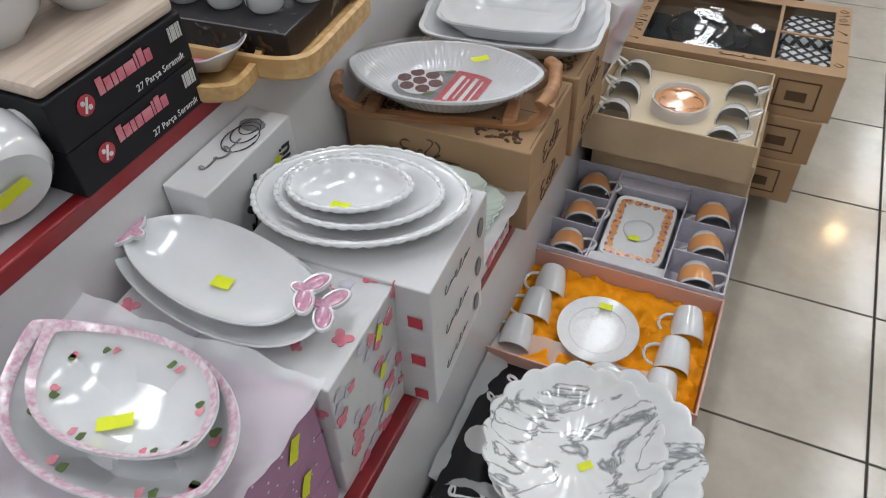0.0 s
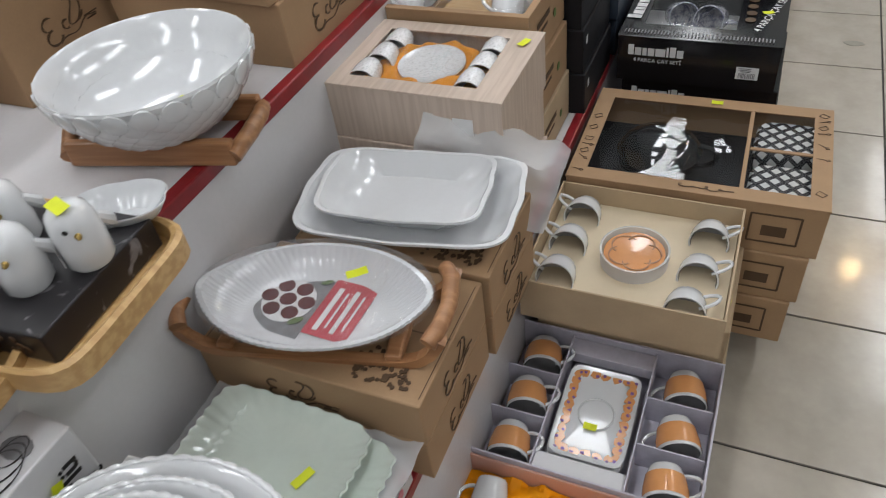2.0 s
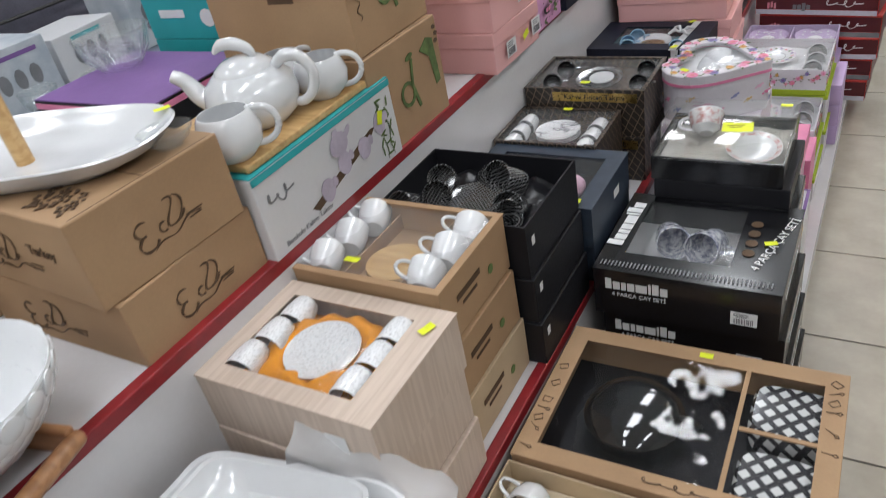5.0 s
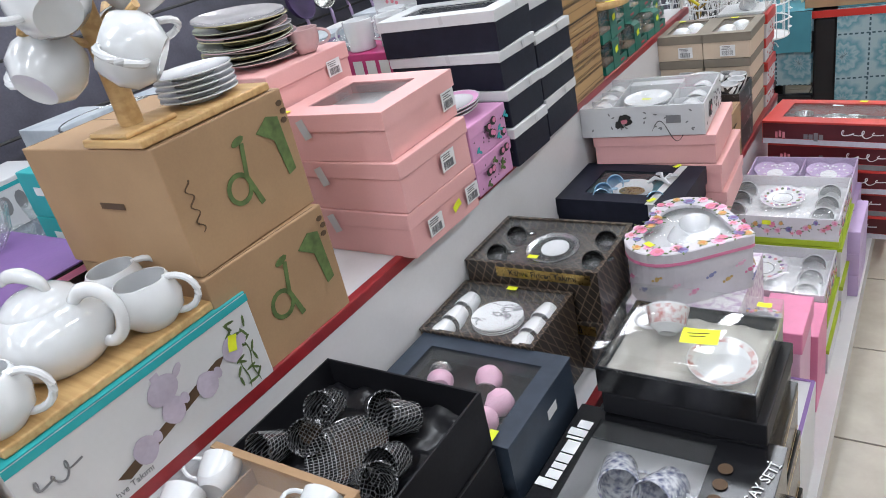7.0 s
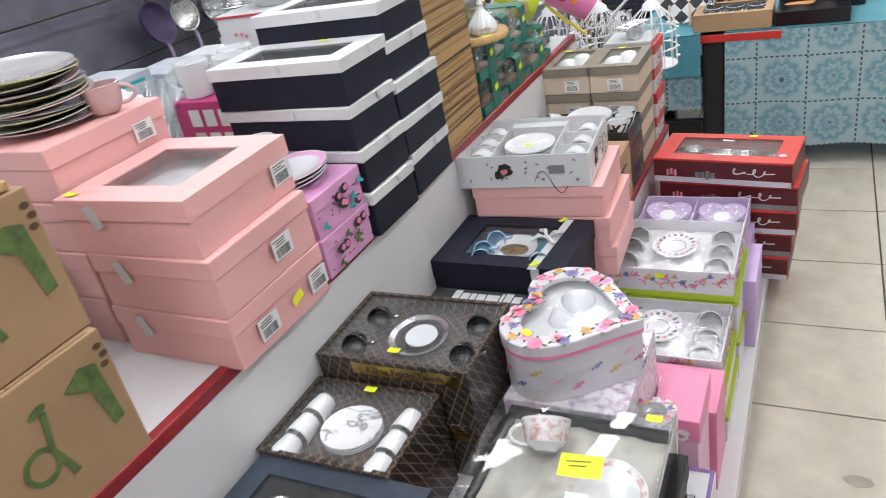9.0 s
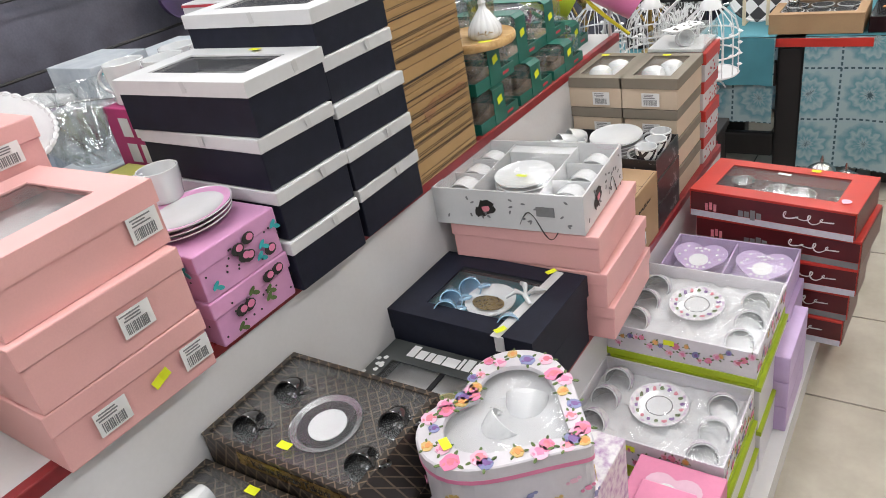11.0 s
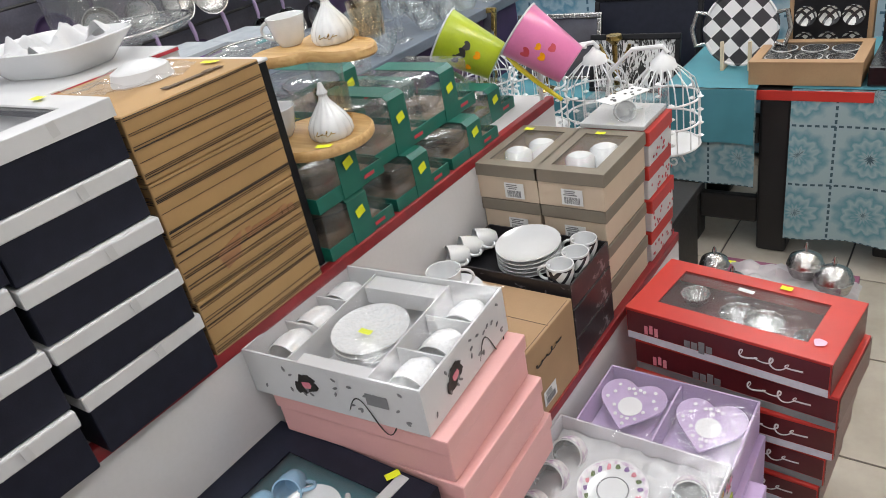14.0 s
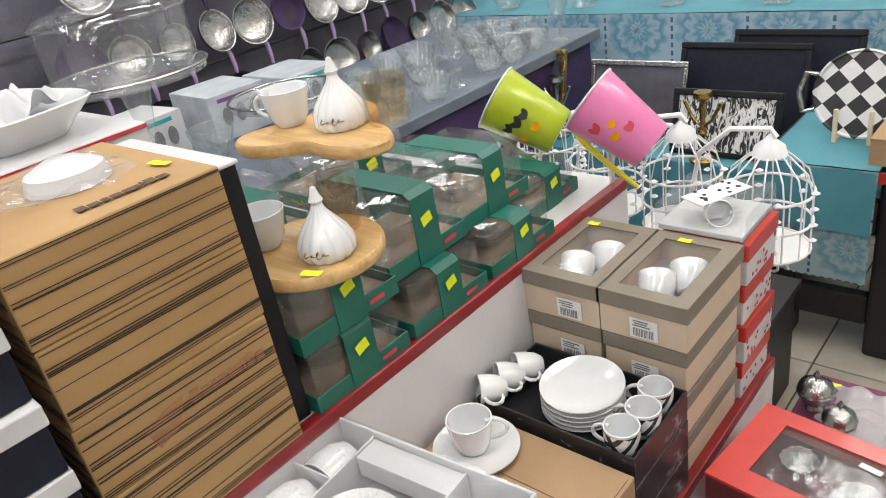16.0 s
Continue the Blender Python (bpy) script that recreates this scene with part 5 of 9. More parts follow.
# silver candy dishes in crumpled wrap, on a plum box
bx = carton("plum_box", pose(-0.17, 4.62, Z0), 0.40, 0.26, 0.13, mat("dull plum card", (0.17, 0.035, 0.09), 0.5, vary=0.06), "plum coloured box under silver dishes", flap=False)
price(bx, face("top", 0.40, 0.26, 0.13) @ pose(-0.14, 0.1, 0))
wr = thing("plastic_wrap", pose(-0.14, 4.60, Z0 + 0.155), "crumpled clear plastic wrap over silver dishes", "wrap")
part("wrap_sheet", crumple(0.36, 0.27, 0.03, 9.2, 0.0, -0.25), clear("loose clear wrap", (0.9, 0.91, 0.9), 0.09, 0.1, 1.0, 22, 0.32), wr, smooth=True)
for x, y, s in ((-0.33, 4.62, 1.0), (-0.26, 4.55, 0.9), (-0.10, 4.68, 1.15), (-0.02, 4.62, 1.2)):
    bw = thing("candy_dish", pose(x, y, Z0 + 0.131), "lidded silver candy dish with a finial", "dish", "candy dishes")
    part("dish_body", dish(oval(0.042 * s, 0.042 * s, 10, 0.06), [(0, 0), (0.5, 0), (0.35, 0.012), (0.8, 0.025), (1, 0.05 * s), (0.97, 0.052 * s), (0, 0.05 * s)], 40), SILVER, bw, smooth=True)
    part("lid", lathe([(0.041 * s, 0.052 * s), (0.036 * s, 0.068 * s), (0.018 * s, 0.08 * s), (0.004, 0.084 * s), (0.007, 0.094 * s), (0.002, 0.108 * s), (0, 0.109 * s)], 24), SILVER, bw, smooth=True)
# ---- things on the middle step, from near to far ----
def scatter(seed, n, w, h, fn):
    rng = random.Random(seed)
    out = []
    for q in range(n):
        out += fn(rng.uniform(-0.46, 0.46) * w, rng.uniform(-0.46, 0.46) * h, rng)
    return out


# mauve boxes with rose leaf bowls
LACE = mat("pink lace glaze", (0.74, 0.68, 0.70), 0.2, second=(0.60, 0.34, 0.45), mix=0.5, scale=150, coat=0.4)
for k in range(3):
    w, d, h = 0.30, 0.30, 0.077
    bx = carton("mauve_box", placed(-0.70, -0.40, 0.085, 0.385, Z1 + 0.0778 * k), w, d, h, MAUVE, "dusty mauve card box with tiny white dots", "mauve boxes", flap=False)
    for side, a, b in (("top", w, d), ("right", d, h), ("front", w, h)):
        print_on(bx, scatter(5 + k, 60 if side == "top" else 34, a, b, lambda x, y, r: [blob(x, y, 0.0016, 0.0016, 5)]), WHITEINK, face(side, w, d, h), "white_dots")
    if k:
        price(bx, face("right", w, d, h) @ pose(0.10, 0.0, 0, 0, 0, 65), 0.035, 0.016)
tp = thing("tissue_paper", pose(-0.55, 0.235, Z1 + 0.242), "crumpled white tissue paper round the leaf bowls", "paper")
part("paper_sheet", crumple(0.36, 0.29, 0.020, 5.3, 0.008, 0.16), TISSUE, tp, smooth=True)
for k, (s, x, y, z, rz) in enumerate(((1.0, -0.533, 0.262, 0.699, -16), (0.78, -0.534, 0.276, 0.720, -13))):
    bw = thing("leaf_bowl", pose(x, y, z, 0, 0, rz), "white leaf shaped bowl with a pink rose rim", "bowl", "rose leaf bowls")
    ln = leaf(0.152 * s, 0.090 * s, 0.014, 0.0, 0.50, 0.030 * s)
    part("bowl_body", dish(ln, vessel_rings(0.045 * s + 0.008, 0.005, 0.5, 1.0, 0.82), 80), PORC, bw, smooth=True)
    part("pink_rim", dish(ln, [(0.99, 0.045 * s + 0.0115, 1.0), (0.95, 0.045 * s + 0.0092, 1.0), (0.90, 0.037 * s + 0.0125, 0.85)], 80), LACE, bw, "pink lace print on the rim", smooth=True)
    for mt, nm, off in ((PINKINK, "rose_print", 0.0), (GREENINK, "leaf_print", 0.12)):
        polys = []
        for q in range(8):
            u, v, _ = ln(0.8 * q + off)
            polys.append(blob(u * 0.76, v * 0.76, 0.0062 * s, 0.005 * s, 9, 40 * q, 0.35, q))
        print_on(bw, polys, mt, pose(0, 0, 0.021 * s + 0.012), nm)
    if k:
        price(bw, pose(0.0, -0.02, 0.010, 0, 0, 48), 0.036, 0.016)

# butterfly boxes with fish shaped dishes
W, D, H = 0.305, 0.185, 0.078
for k in range(3):
    bx = carton("butterfly_box", pose(-0.545 + 0.004 * k, 0.485 - 0.004 * k, Z1 + 0.079 * k, 0, 0, 1.0 * k), W, D, H, WHITEB, "white card box printed with pink butterflies", "butterfly boxes", flap=False)
    for side, a, b, n in (("top", W, D, 15), ("right", D, H, 6), ("front", W, H, 7)):
        print_on(bx, scatter(21 + k, n, a, b, lambda x, y, r: butterfly(x, y, r.uniform(0.008, 0.017), r.uniform(-60, 60))), PINKINK, face(side, W, D, H), "butterfly_print")
        print_on(bx, scatter(41 + k, n, a, b, lambda x, y, r: [blob(x, y, 0.010, 0.008, 8, 0, 0.3, 1)]), LAVG, face(side, W, D, H), "grey_flowers")
    price(bx, face("right", W, D, H) @ pose(0.02, 0.012, 0.001, 0, 0, 60), 0.022, 0.013)
WINGPINK = mat("mauve pink wing glaze", (0.46, 0.17, 0.29), 0.18, vary=0.15, scale=90, second=(0.60, 0.36, 0.46), coat=0.5)
for k, (s, x, y, z) in enumerate(((1.0, -0.570, 0.466, 0.693), (0.86, -0.574, 0.470, 0.705))):
    ds = thing("fish_dish", pose(x, y, z, 0, 0, -1), "white pointed oval dish with pink butterfly handles", "dish", "fish dishes")
    ln = leaf(0.160 * s, 0.079 * s, 0.010, 0.0, 0.10, -0.042 * s)
    part("dish_body", dish(ln, vessel_rings(0.028, 0.005, 0.55, 1.0, 0.8), 96), PORC, ds, smooth=True)
    for sx in (-1, 1):
        for wing, (ax, ay, turn) in enumerate(((0.152, 0.015, 62), (0.154, -0.013, -58), (0.140, 0.002, 0))):
            big = 0.7 if wing == 2 else 1.0
            hw = part("butterfly_wing", dish(leaf(0.021 * big, 0.0125 * big, 0, 0, 0.0), [(0, 0), (0.9, 0), (1.0, 0.003), (0.94, 0.006), (0.7, 0.005), (0, 0.0045)], 28), PORC, ds, m=pose(sx * ax * s, ay * sx, 0.036, 0, 0, turn if sx > 0 else 180 + turn), smooth=True)
            part("pink_wing_glaze", dish(leaf(0.017 * big, 0.0095 * big, 0, 0, 0.0), [(1.0, 0.0056), (0.8, 0.0068), (0, 0.0064)], 24), WINGPINK, hw, smooth=True)
    if k:
        price(ds, pose(0.006, -0.006, 0.0075, 0, 0, 4), 0.026, 0.018)

# white boxes with oval scalloped dishes
bx = carton("white_dish_box", placed(-0.698, -0.63, 0.535, 0.725, Z1 + 0.16), 0.068, 0.19, 0.155, WHITEB, "upright white box with grey script", "white dish boxes", flap=False)
print_on(bx, scribble(0.105, 0.034, 4, 0.0055, 0.2), INK, face("right", 0.068, 0.19, 0.155) @ pose(-0.025, -0.01, 0, 0, 0, 68), "script")
lettering("3'lü", 0.036, INK, bx, face("right", 0.068, 0.19, 0.155) @ pose(0.066, 0.022, 0, 0, 0, 84), bold=0.0008)
lettering("set", 0.026, INK, bx, face("right", 0.068, 0.19, 0.155) @ pose(0.086, -0.012, 0, 0, 0, 84), bold=0.0006)
for q in range(3):
    print_on(bx, ribbon([((0.013 + 0.005 * q) * math.cos(0.3 * i), (0.019 + 0.006 * q) * math.sin(0.3 * i)) for i in range(22)], 0.0014), INK, face("top", 0.068, 0.19, 0.155) @ pose(0.002 * q, 0.05 - 0.014 * q, 0), "plate_drawing")
print_on(bx, scribble(0.07, 0.02, 3, 0.003), GREYINK, face("top", 0.068, 0.19, 0.155) @ pose(0, -0.02, 0, 0, 0, 85), "script")
print_on(bx, [blob(0.0, 0.055, 0.02, 0.014, 12)], GREYINK, face("top", 0.068, 0.19, 0.155), "picture")
price(bx, face("right", 0.068, 0.19, 0.155) @ pose(0.045, 0.03, 0.001, 0, 0, 70), 0.022, 0.014)
carton("white_dish_box", placed(-0.698, -0.63, 0.535, 0.725, Z1), 0.068, 0.19, 0.158, WHITEB, "closed white box against the riser", "white dish boxes", flap=False)
W, D, H = 0.262, 0.20, 0.08
for k in range(3):
    bx = carton("white_dish_box", pose(-0.478 + 0.003 * k, 0.650, Z1 + 0.081 * k, 0, 0, 4 - k), W, D, H, WHITEB, "white dish box with grey script", "white dish boxes", flap=False)
    print_on(bx, scribble(0.085, 0.018, 5, 0.0018, 0.25), GREYINK, face("right", W, D, H) @ pose(-0.02, 0, 0), "script")
    print_on(bx, [blob(0.07, 0.0, 0.011, 0.017, 12)], GREYINK, face("right", W, D, H), "picture")
    fr = face("front", W, D, H)
    print_on(bx, [rect(0.03, 0.018 - 0.010 * q, 0.10 - 0.02 * q, 0.003) for q in range(3)], GREYINK, fr, "print_lines")
    print_on(bx, [rect(0.108, -0.022, 0.02, 0.02)], REDINK, fr, "red_square")
for k, (a, b, x, y, tilt) in enumerate(((0.138, 0.098, -0.489, 0.655, 17), (0.106, 0.072, -0.487, 0.652, 16), (0.078, 0.051, -0.497, 0.648, 17))):
    ds = thing("oval_dish", pose(x, y, 0.699 + 0.009 * k, 0, 0, tilt), "white oval dish with a scalloped rim in a nest", "dish", "oval dishes")

    def drop(t, a=a, b=b):
        return a * math.cos(t) * (1 + 0.07 * max(0.0, math.cos(t)) ** 6), b * math.sin(t), 0.0
    part("dish_body", dish(drop, [(0, 0.002), (0.5, 0.0), (0.53, 0.004), (0.76, 0.014), (0.96, 0.026), (0.985, 0.029), (0.96, 0.031), (0.92, 0.029), (0.86, 0.022), (0.70, 0.013), (0.5, 0.006), (0.2, 0.005), (0, 0.005)], 96), PORC, ds, smooth=True)
    n = 46 - 8 * k
    turns = [2 * math.pi * q / (6 * n) for q in range(6 * n)]
    part("rope_rim", tube([(drop(t)[0], drop(t)[1], 0.029) for t in turns], [0.0028 + 0.0019 * abs(math.sin(n * t / 2)) for t in turns], 8, close=True), PORC, ds, smooth=True)
    if k == 2:
        price(ds, pose(-0.006, -0.022, 0.0095, 0, 0, -12), 0.026, 0.013)
# pale green square dishes in tissue
bx = carton("white_dish_box", placed(-0.672, -0.374, 0.762, 0.935, Z1), 0.298, 0.173, 0.071, WHITEB, "white dish box with small fruit print", "white dish boxes", flap=False)
print_on(bx, scatter(61, 9, 0.17, 0.07, lambda x, y, r: [blob(x, y, 0.009, 0.008, 8, 0, 0.2, 1)]), PINKINK, face("right", 0.298, 0.173, 0.071), "fruit_print")
print_on(bx, scatter(63, 7, 0.17, 0.07, lambda x, y, r: [blob(x, y, 0.007, 0.006, 8, 0, 0.2, 1)]), GREENINK, face("right", 0.298, 0.173, 0.071), "leaf_print")
print_on(bx, scatter(62, 9, 0.28, 0.07, lambda x, y, r: [blob(x, y, 0.009, 0.008, 8, 0, 0.2, 1)]), PINKINK, face("front", 0.298, 0.173, 0.071), "fruit_print")
tp = thing("tissue_paper", pose(-0.515, 0.862, 0.533), "white tissue paper under square dishes", "paper")
part("paper_sheet", crumple(0.33, 0.21, 0.012, 7.7, 0, 0.10), TISSUE, tp, smooth=True)
CELADON = mat("celadon glaze", (0.62, 0.69, 0.62), 0.12, vary=0.03, coat=0.5)
for k, (dx, dy) in enumerate(((0.020, -0.006), (-0.016, 0.0))):
    ds = thing("square_dish", pose(-0.512 + dx, 0.862 + dy, 0.538 + 0.014 * k, 0, 2, -3 + 2 * k), "pale celadon square dish with a wavy rim", "dish", "square dishes")
    part("dish_body", dish(squircle(0.120, 0.074, 6, 28, 0.016, 0.0), [(0, 0.002), (0.62, 0), (0.65, 0.003), (0.80, 0.006), (0.96, 0.014, 1), (1.0, 0.019, 1), (0.985, 0.022, 1), (0.94, 0.018, 1), (0.78, 0.010), (0.62, 0.005), (0, 0.0045)], 168), CELADON, ds, smooth=True)
    if k:
        price(ds, pose(0.055, -0.018, 0.0065, 0, 0, 70), 0.032, 0.013)

# kraft boxes with the casserole and the rectangular dishes
W, D = 0.345, 0.228


def swirl_box(m, w, d, h, label, group, side_script=True):
    bx = carton("kraft_dish_box", m, w, d, h, KRAFT, label, group)
    for side, n in (("front", 0.12), ("right", 0.11)):
        print_on(bx, flourish(min(n * 1.1, h * 1.3), 0.0034), BROWNINK, face(side, w, d, h) @ pose(-0.02 if side == "front" else 0.0, 0, 0, 0, 0, 12), "swirl_script")
        print_on(bx, [rect(min(n, h) * 0.62 - 0.02, -0.014 - 0.007 * q, 0.03 - 0.008 * q, 0.0022) for q in range(2)], BROWNINK, face(side, w, d, h), "caption")
    print_on(bx, scatter(int(w * 1000), 90, 0.10, 0.06, lambda x, y, r: [blob(x, y, 0.004, 0.003, 5, r.uniform(0, 90), 0.3, 1)]), BROWNINK, face("top", w, d, h) @ pose(w / 2 - 0.07, -d / 2 + 0.045, 0), "leaf_print")
    print_on(bx, scatter(int(w * 1000) + 1, 90, 0.09, 0.05, lambda x, y, r: [blob(x, y, 0.004, 0.003, 5, r.uniform(0, 90), 0.3, 1)]), BROWNINK, face("top", w, d, h) @ pose(-w / 2 + 0.06, -d / 2 + 0.04, 0), "leaf_print")
    return bx


for k in range(2):
    swirl_box(placed(-0.692, -0.345, 0.948, 1.172, Z1 + 0.085 * k), W, D, 0.084, "brown kraft dish box with black swirl script", "kraft dish boxes")
    swirl_box(placed(-0.668, -0.335, 1.178, 1.385, Z1 + 0.088 * k), 0.33, 0.205, 0.087, "brown kraft dish box with black swirl script", "kraft dish boxes")
st = thing("wooden_rack", pose(-0.535, 1.035, 0.625, 0, 0, 12), "brown wooden serving rack under the casserole", "rack")
for sy in (-1, 1):
    part("side_rail", sheet(0.3, 0.1, 24, 1, lambda u, v, sy=sy: ((u - 0.5) * 0.365, sy * 0.06 + (v - 0.5) * 0.016, 0.008 + 0.05 * abs(2 * u - 1) ** 9)), DWOOD, st).modifiers.new("thick", "SOLIDIFY").thickness = 0.014
for sx in (-1, 1):
    part("handle_bar", tube([(sx * 0.172, -0.068, 0.052), (sx * 0.184, -0.045, 0.060), (sx * 0.188, 0.0, 0.054), (sx * 0.184, 0.045, 0.060), (sx * 0.172, 0.068, 0.052)], 0.012, 10), DWOOD, st, smooth=True)
    part("foot", block(sx * 0.12 - 0.012, sx * 0.12 + 0.012, -0.065, 0.065, 0, 0.018, 0.004), DWOOD, st)
cs = thing("casserole_dish", pose(-0.535, 1.035, 0.642, 0, 0, 12), "white fluted oval casserole wrapped in clear film", "dish")
ln = oval(0.158, 0.098, 80, 0.014)
part("dish_body", dish(lambda a: (ln(a)[0] * (1 + 0.06 * abs(math.cos(a)) ** 16), ln(a)[1], abs(math.cos(a)) ** 8), [(0, 0.0), (0.62, 0.0), (0.70, 0.006), (0.93, 0.036, 0.004), (1.0, 0.041, 0.006), (1.0, 0.046, 0.007), (0.95, 0.046, 0.007),
     (0.90, 0.038, 0.004), (0.68, 0.012), (0.5, 0.008), (0, 0.008)], 240), PORC, cs, smooth=True)
f = part("wrap_film", dish(oval(0.172, 0.101), [(1.0, 0.044), (0.99, 0.053), (0.6, 0.0500), (0, 0.0485)], 60), WRAP, cs, "crinkled clear wrap", smooth=True)
f.visible_shadow = False
card = part("product_card", flat([rect(-0.052, 0.003, 0.098, 0.114, -2)]), mat("grey printed card", (0.27, 0.27, 0.28), 0.4, vary=0.15, scale=40), cs, "grey product card with a food picture", m=pose(0, 0, 0.0090, 0, 0, -12))
print_on(card, [blob(-0.050, 0.004, 0.040, 0.040, 20)], WHITEINK, pose(0, 0, 0.0008), "bowl_picture")
print_on(card, [blob(-0.052 + 0.030 * math.cos(1.05 * q) * (q > 0), 0.006 + 0.026 * math.sin(1.05 * q) * (q > 0), 0.013, 0.012, 10) for q in range(7)], DRED, pose(0, 0, 0.0016), "food_picture")
print_on(card, [blob(-0.020, -0.028, 0.012, 0.006, 8, 40), blob(-0.012, 0.050, 0.010, 0.004, 8, 30)], GREENINK, pose(0, 0, 0.0024), "herb_picture")
card = part("product_card", flat([rect(0.032, 0.008, 0.068, 0.104, -2)]), REDINK, cs, "red product card with white print", m=pose(0, 0, 0.0098, 0, 0, -12))
print_on(card, [rect(0.014 + 0.013 * q, 0.006, (0.008, 0.003, 0.007, 0.003)[q], 0.08 - 0.014 * (q % 2), -2) for q in range(4)], WHITEINK, pose(0, 0, 0.0008), "card_lines")
price(cs, pose(0.055, 0.035, 0.0508, 0, 0, 28), 0.03, 0.015)
for k, (a, b, dx, dz, h) in enumerate(((0.174, 0.113, 0, 0.0, 0.045), (0.136, 0.088, -0.012, 0.014, 0.042))):
    ds = thing("rectangular_dish", pose(-0.495 + dx, 1.275 + 0.01 * k, 0.633 + dz, 0, 0, 8), "white rectangular baking dish with a wavy rim", "dish", "baking dishes")
    part("dish_body", dish(squircle(a, b, 5, 8, 0.012, 0.004), [(0, 0.0), (0.62, 0.0), (0.68, 0.004), (0.90, h * 0.75), (1.0, h, 1), (1.0, h + 0.004, 1), (0.95, h + 0.003, 1), (0.87, h * 0.7), (0.66, 0.009), (0.4, 0.007), (0, 0.007)], 96), PORC, ds, smooth=True)
tp = thing("paper_sleeve", pose(-0.43, 1.385, 0.695), "white translucent paper sheet behind baking dishes", "paper")
part("paper_sheet", sheet(0.3, 0.2, 18, 14, lambda u, v: ((u - 0.5) * 0.24 + 0.03 * v, 0.03 * noise.noise(Vector((u * 3, v * 3, 4))) + (v - 0.5) * 0.06, (v - 0.5) * 0.13 - 0.06 * u + 0.01 * noise.noise(Vector((u * 7, v * 5, 1))))), TISSUE, tp, smooth=True)

# wood print boxes with golden satin
W, D, H = 0.315, 0.235, 0.107
for k in range(3):
    m = pose(-0.546 + (0.006, -0.004, 0)[k], 1.525 - 0.003 * (2 - k), Z1 + 0.1068 * k, 0, 0, (1, -0.6, 0)[k])
    if k < 2:
        bx = carton("wood_print_box", m, W, D, H - 0.001, WOODP, "closed box with pale wood grain print", "wood print boxes", flap=False)
    else:
        bx = tray_box("wood_print_box", m, W, D, H - 0.001, WOODP, "pale wood print box with a window over satin", "wood print boxes", insert=SATIN, floor=0.045, rim=0.04, rim_mat=WOODT, film=FILM, dome=0.002, win=(-0.125, 0.105, -0.085, 0.085))
        part("satin_lining", sheet(0.225, 0.165, 34, 26, lambda u, v: 0.074 + 0.012 * noise.noise(Vector((u * 8, v * 6, 9))) + 0.022 * max(0, 1 - abs(math.hypot((u - 0.5) * 1.3, v - 0.5) - 0.42) * 5)), SATIN, bx, "golden satin lining in folds", smooth=True, m=pose(-0.01, 0, 0))
        price(bx, face("top", W, D, H) @ pose(0.135, 0.07, 0, 0, 0, 70), 0.026, 0.014)
    print_on(bx, [rect(0.09, 0.0, 0.035, 0.03)], WHITEINK, face("front", W, D, H), "label", "white barcode label")
zt = Z1 + 2 * 0.1068 + 0.080
make_plate("dotted_saucer", pose(-0.556, 1.525, zt + 0.004, 3, 0, 0), "white saucer with rows of grey dots on satin", 0.060, 0.008, FINE)
cup = None
for x, y in ((-0.648, 1.585), (-0.652, 1.53), (-0.658, 1.473), (-0.462, 1.585), (-0.463, 1.53), (-0.466, 1.475)):
    m = pose(x, y + 0.025, zt + 0.012, 95, 0, 4)
    if cup is None:
        cup = make_cup("dotted_cup", m, "white cup with grey dots lying in satin", 0.026, 0.05, FINE, foot=0.7, group="dotted cups", handle=False)
    else:
        copy_thing(cup, m)

# kraft cup boxes
W, D, H = 0.298, 0.232, 0.113
for k in range(3):
    m = pose(-0.57 + (0.012, 0.008, 0)[k], 1.768 - (0.0, 0.004, 0.0)[k], Z1 + 0.1137 * k)
    mm = (KRAFT2, KRAFT, KRAFT)[k]
    if k < 2:
        bx = carton("kraft_cup_box", m, W, D, H - 0.001, mm, "closed kraft cup set box", "kraft cup boxes", flap=False)
    else:
        bx = tray_box("kraft_cup_box", m, W, D, H - 0.001, KRAFT, "kraft cup set box under a clear cover", "kraft cup boxes", insert=KRAFT, floor=0.055, rim=0.012, film=WRAP, dome=0.002)
        dividers(bx, W, D, 0.085, (-0.062, 0.052), (), KRAFT, 0.055)
        price(bx, face("top", W, D, H) @ pose(-0.035, -0.075, 0.001), 0.028, 0.013)
    print_on(bx, [rect(-0.03, 0.012, 0.08, 0.011), rect(-0.03, -0.006, 0.05, 0.006)], BROWNINK, face("right", W, D, H), "print_lines")
    print_on(bx, [blob(0.045, -0.01, 0.009, 0.009, 14)], GREENINK, face("right", W, D, H), "round_stamp")
    print_on(bx, [rect(0.02, 0.0, 0.04, 0.009)], BROWNINK, face("front", W, D, H), "print_lines")
zt = Z1 + 2 * 0.1137 + 0.056
cs = thing("bamboo_coaster", pose(-0.575, 1.765, zt), "round bamboo coaster in a cup set", "coaster")
part("coaster_disc", lathe([(0, 0), (0.054, 0), (0.056, 0.004), (0.054, 0.012), (0, 0.012)], 40), BAMBOO, cs)
cup = None
for x, y in ((-0.665, 1.84), (-0.672, 1.772), (-0.678, 1.703), (-0.468, 1.84), (-0.474, 1.772), (-0.48, 1.703)):
    m = pose(x, y, zt + 0.032, -78, 0, 24 if x < -0.55 else 12)
    m = m @ pose(0, 0, -0.02, 0, 0, 215)
    if cup is None:
        cup = make_cup("coffee_cup", m, "white coffee cup lying in a kraft box", 0.031, 0.052, foot=0.6, group="kraft box cups")
    else:
        copy_thing(cup, m)

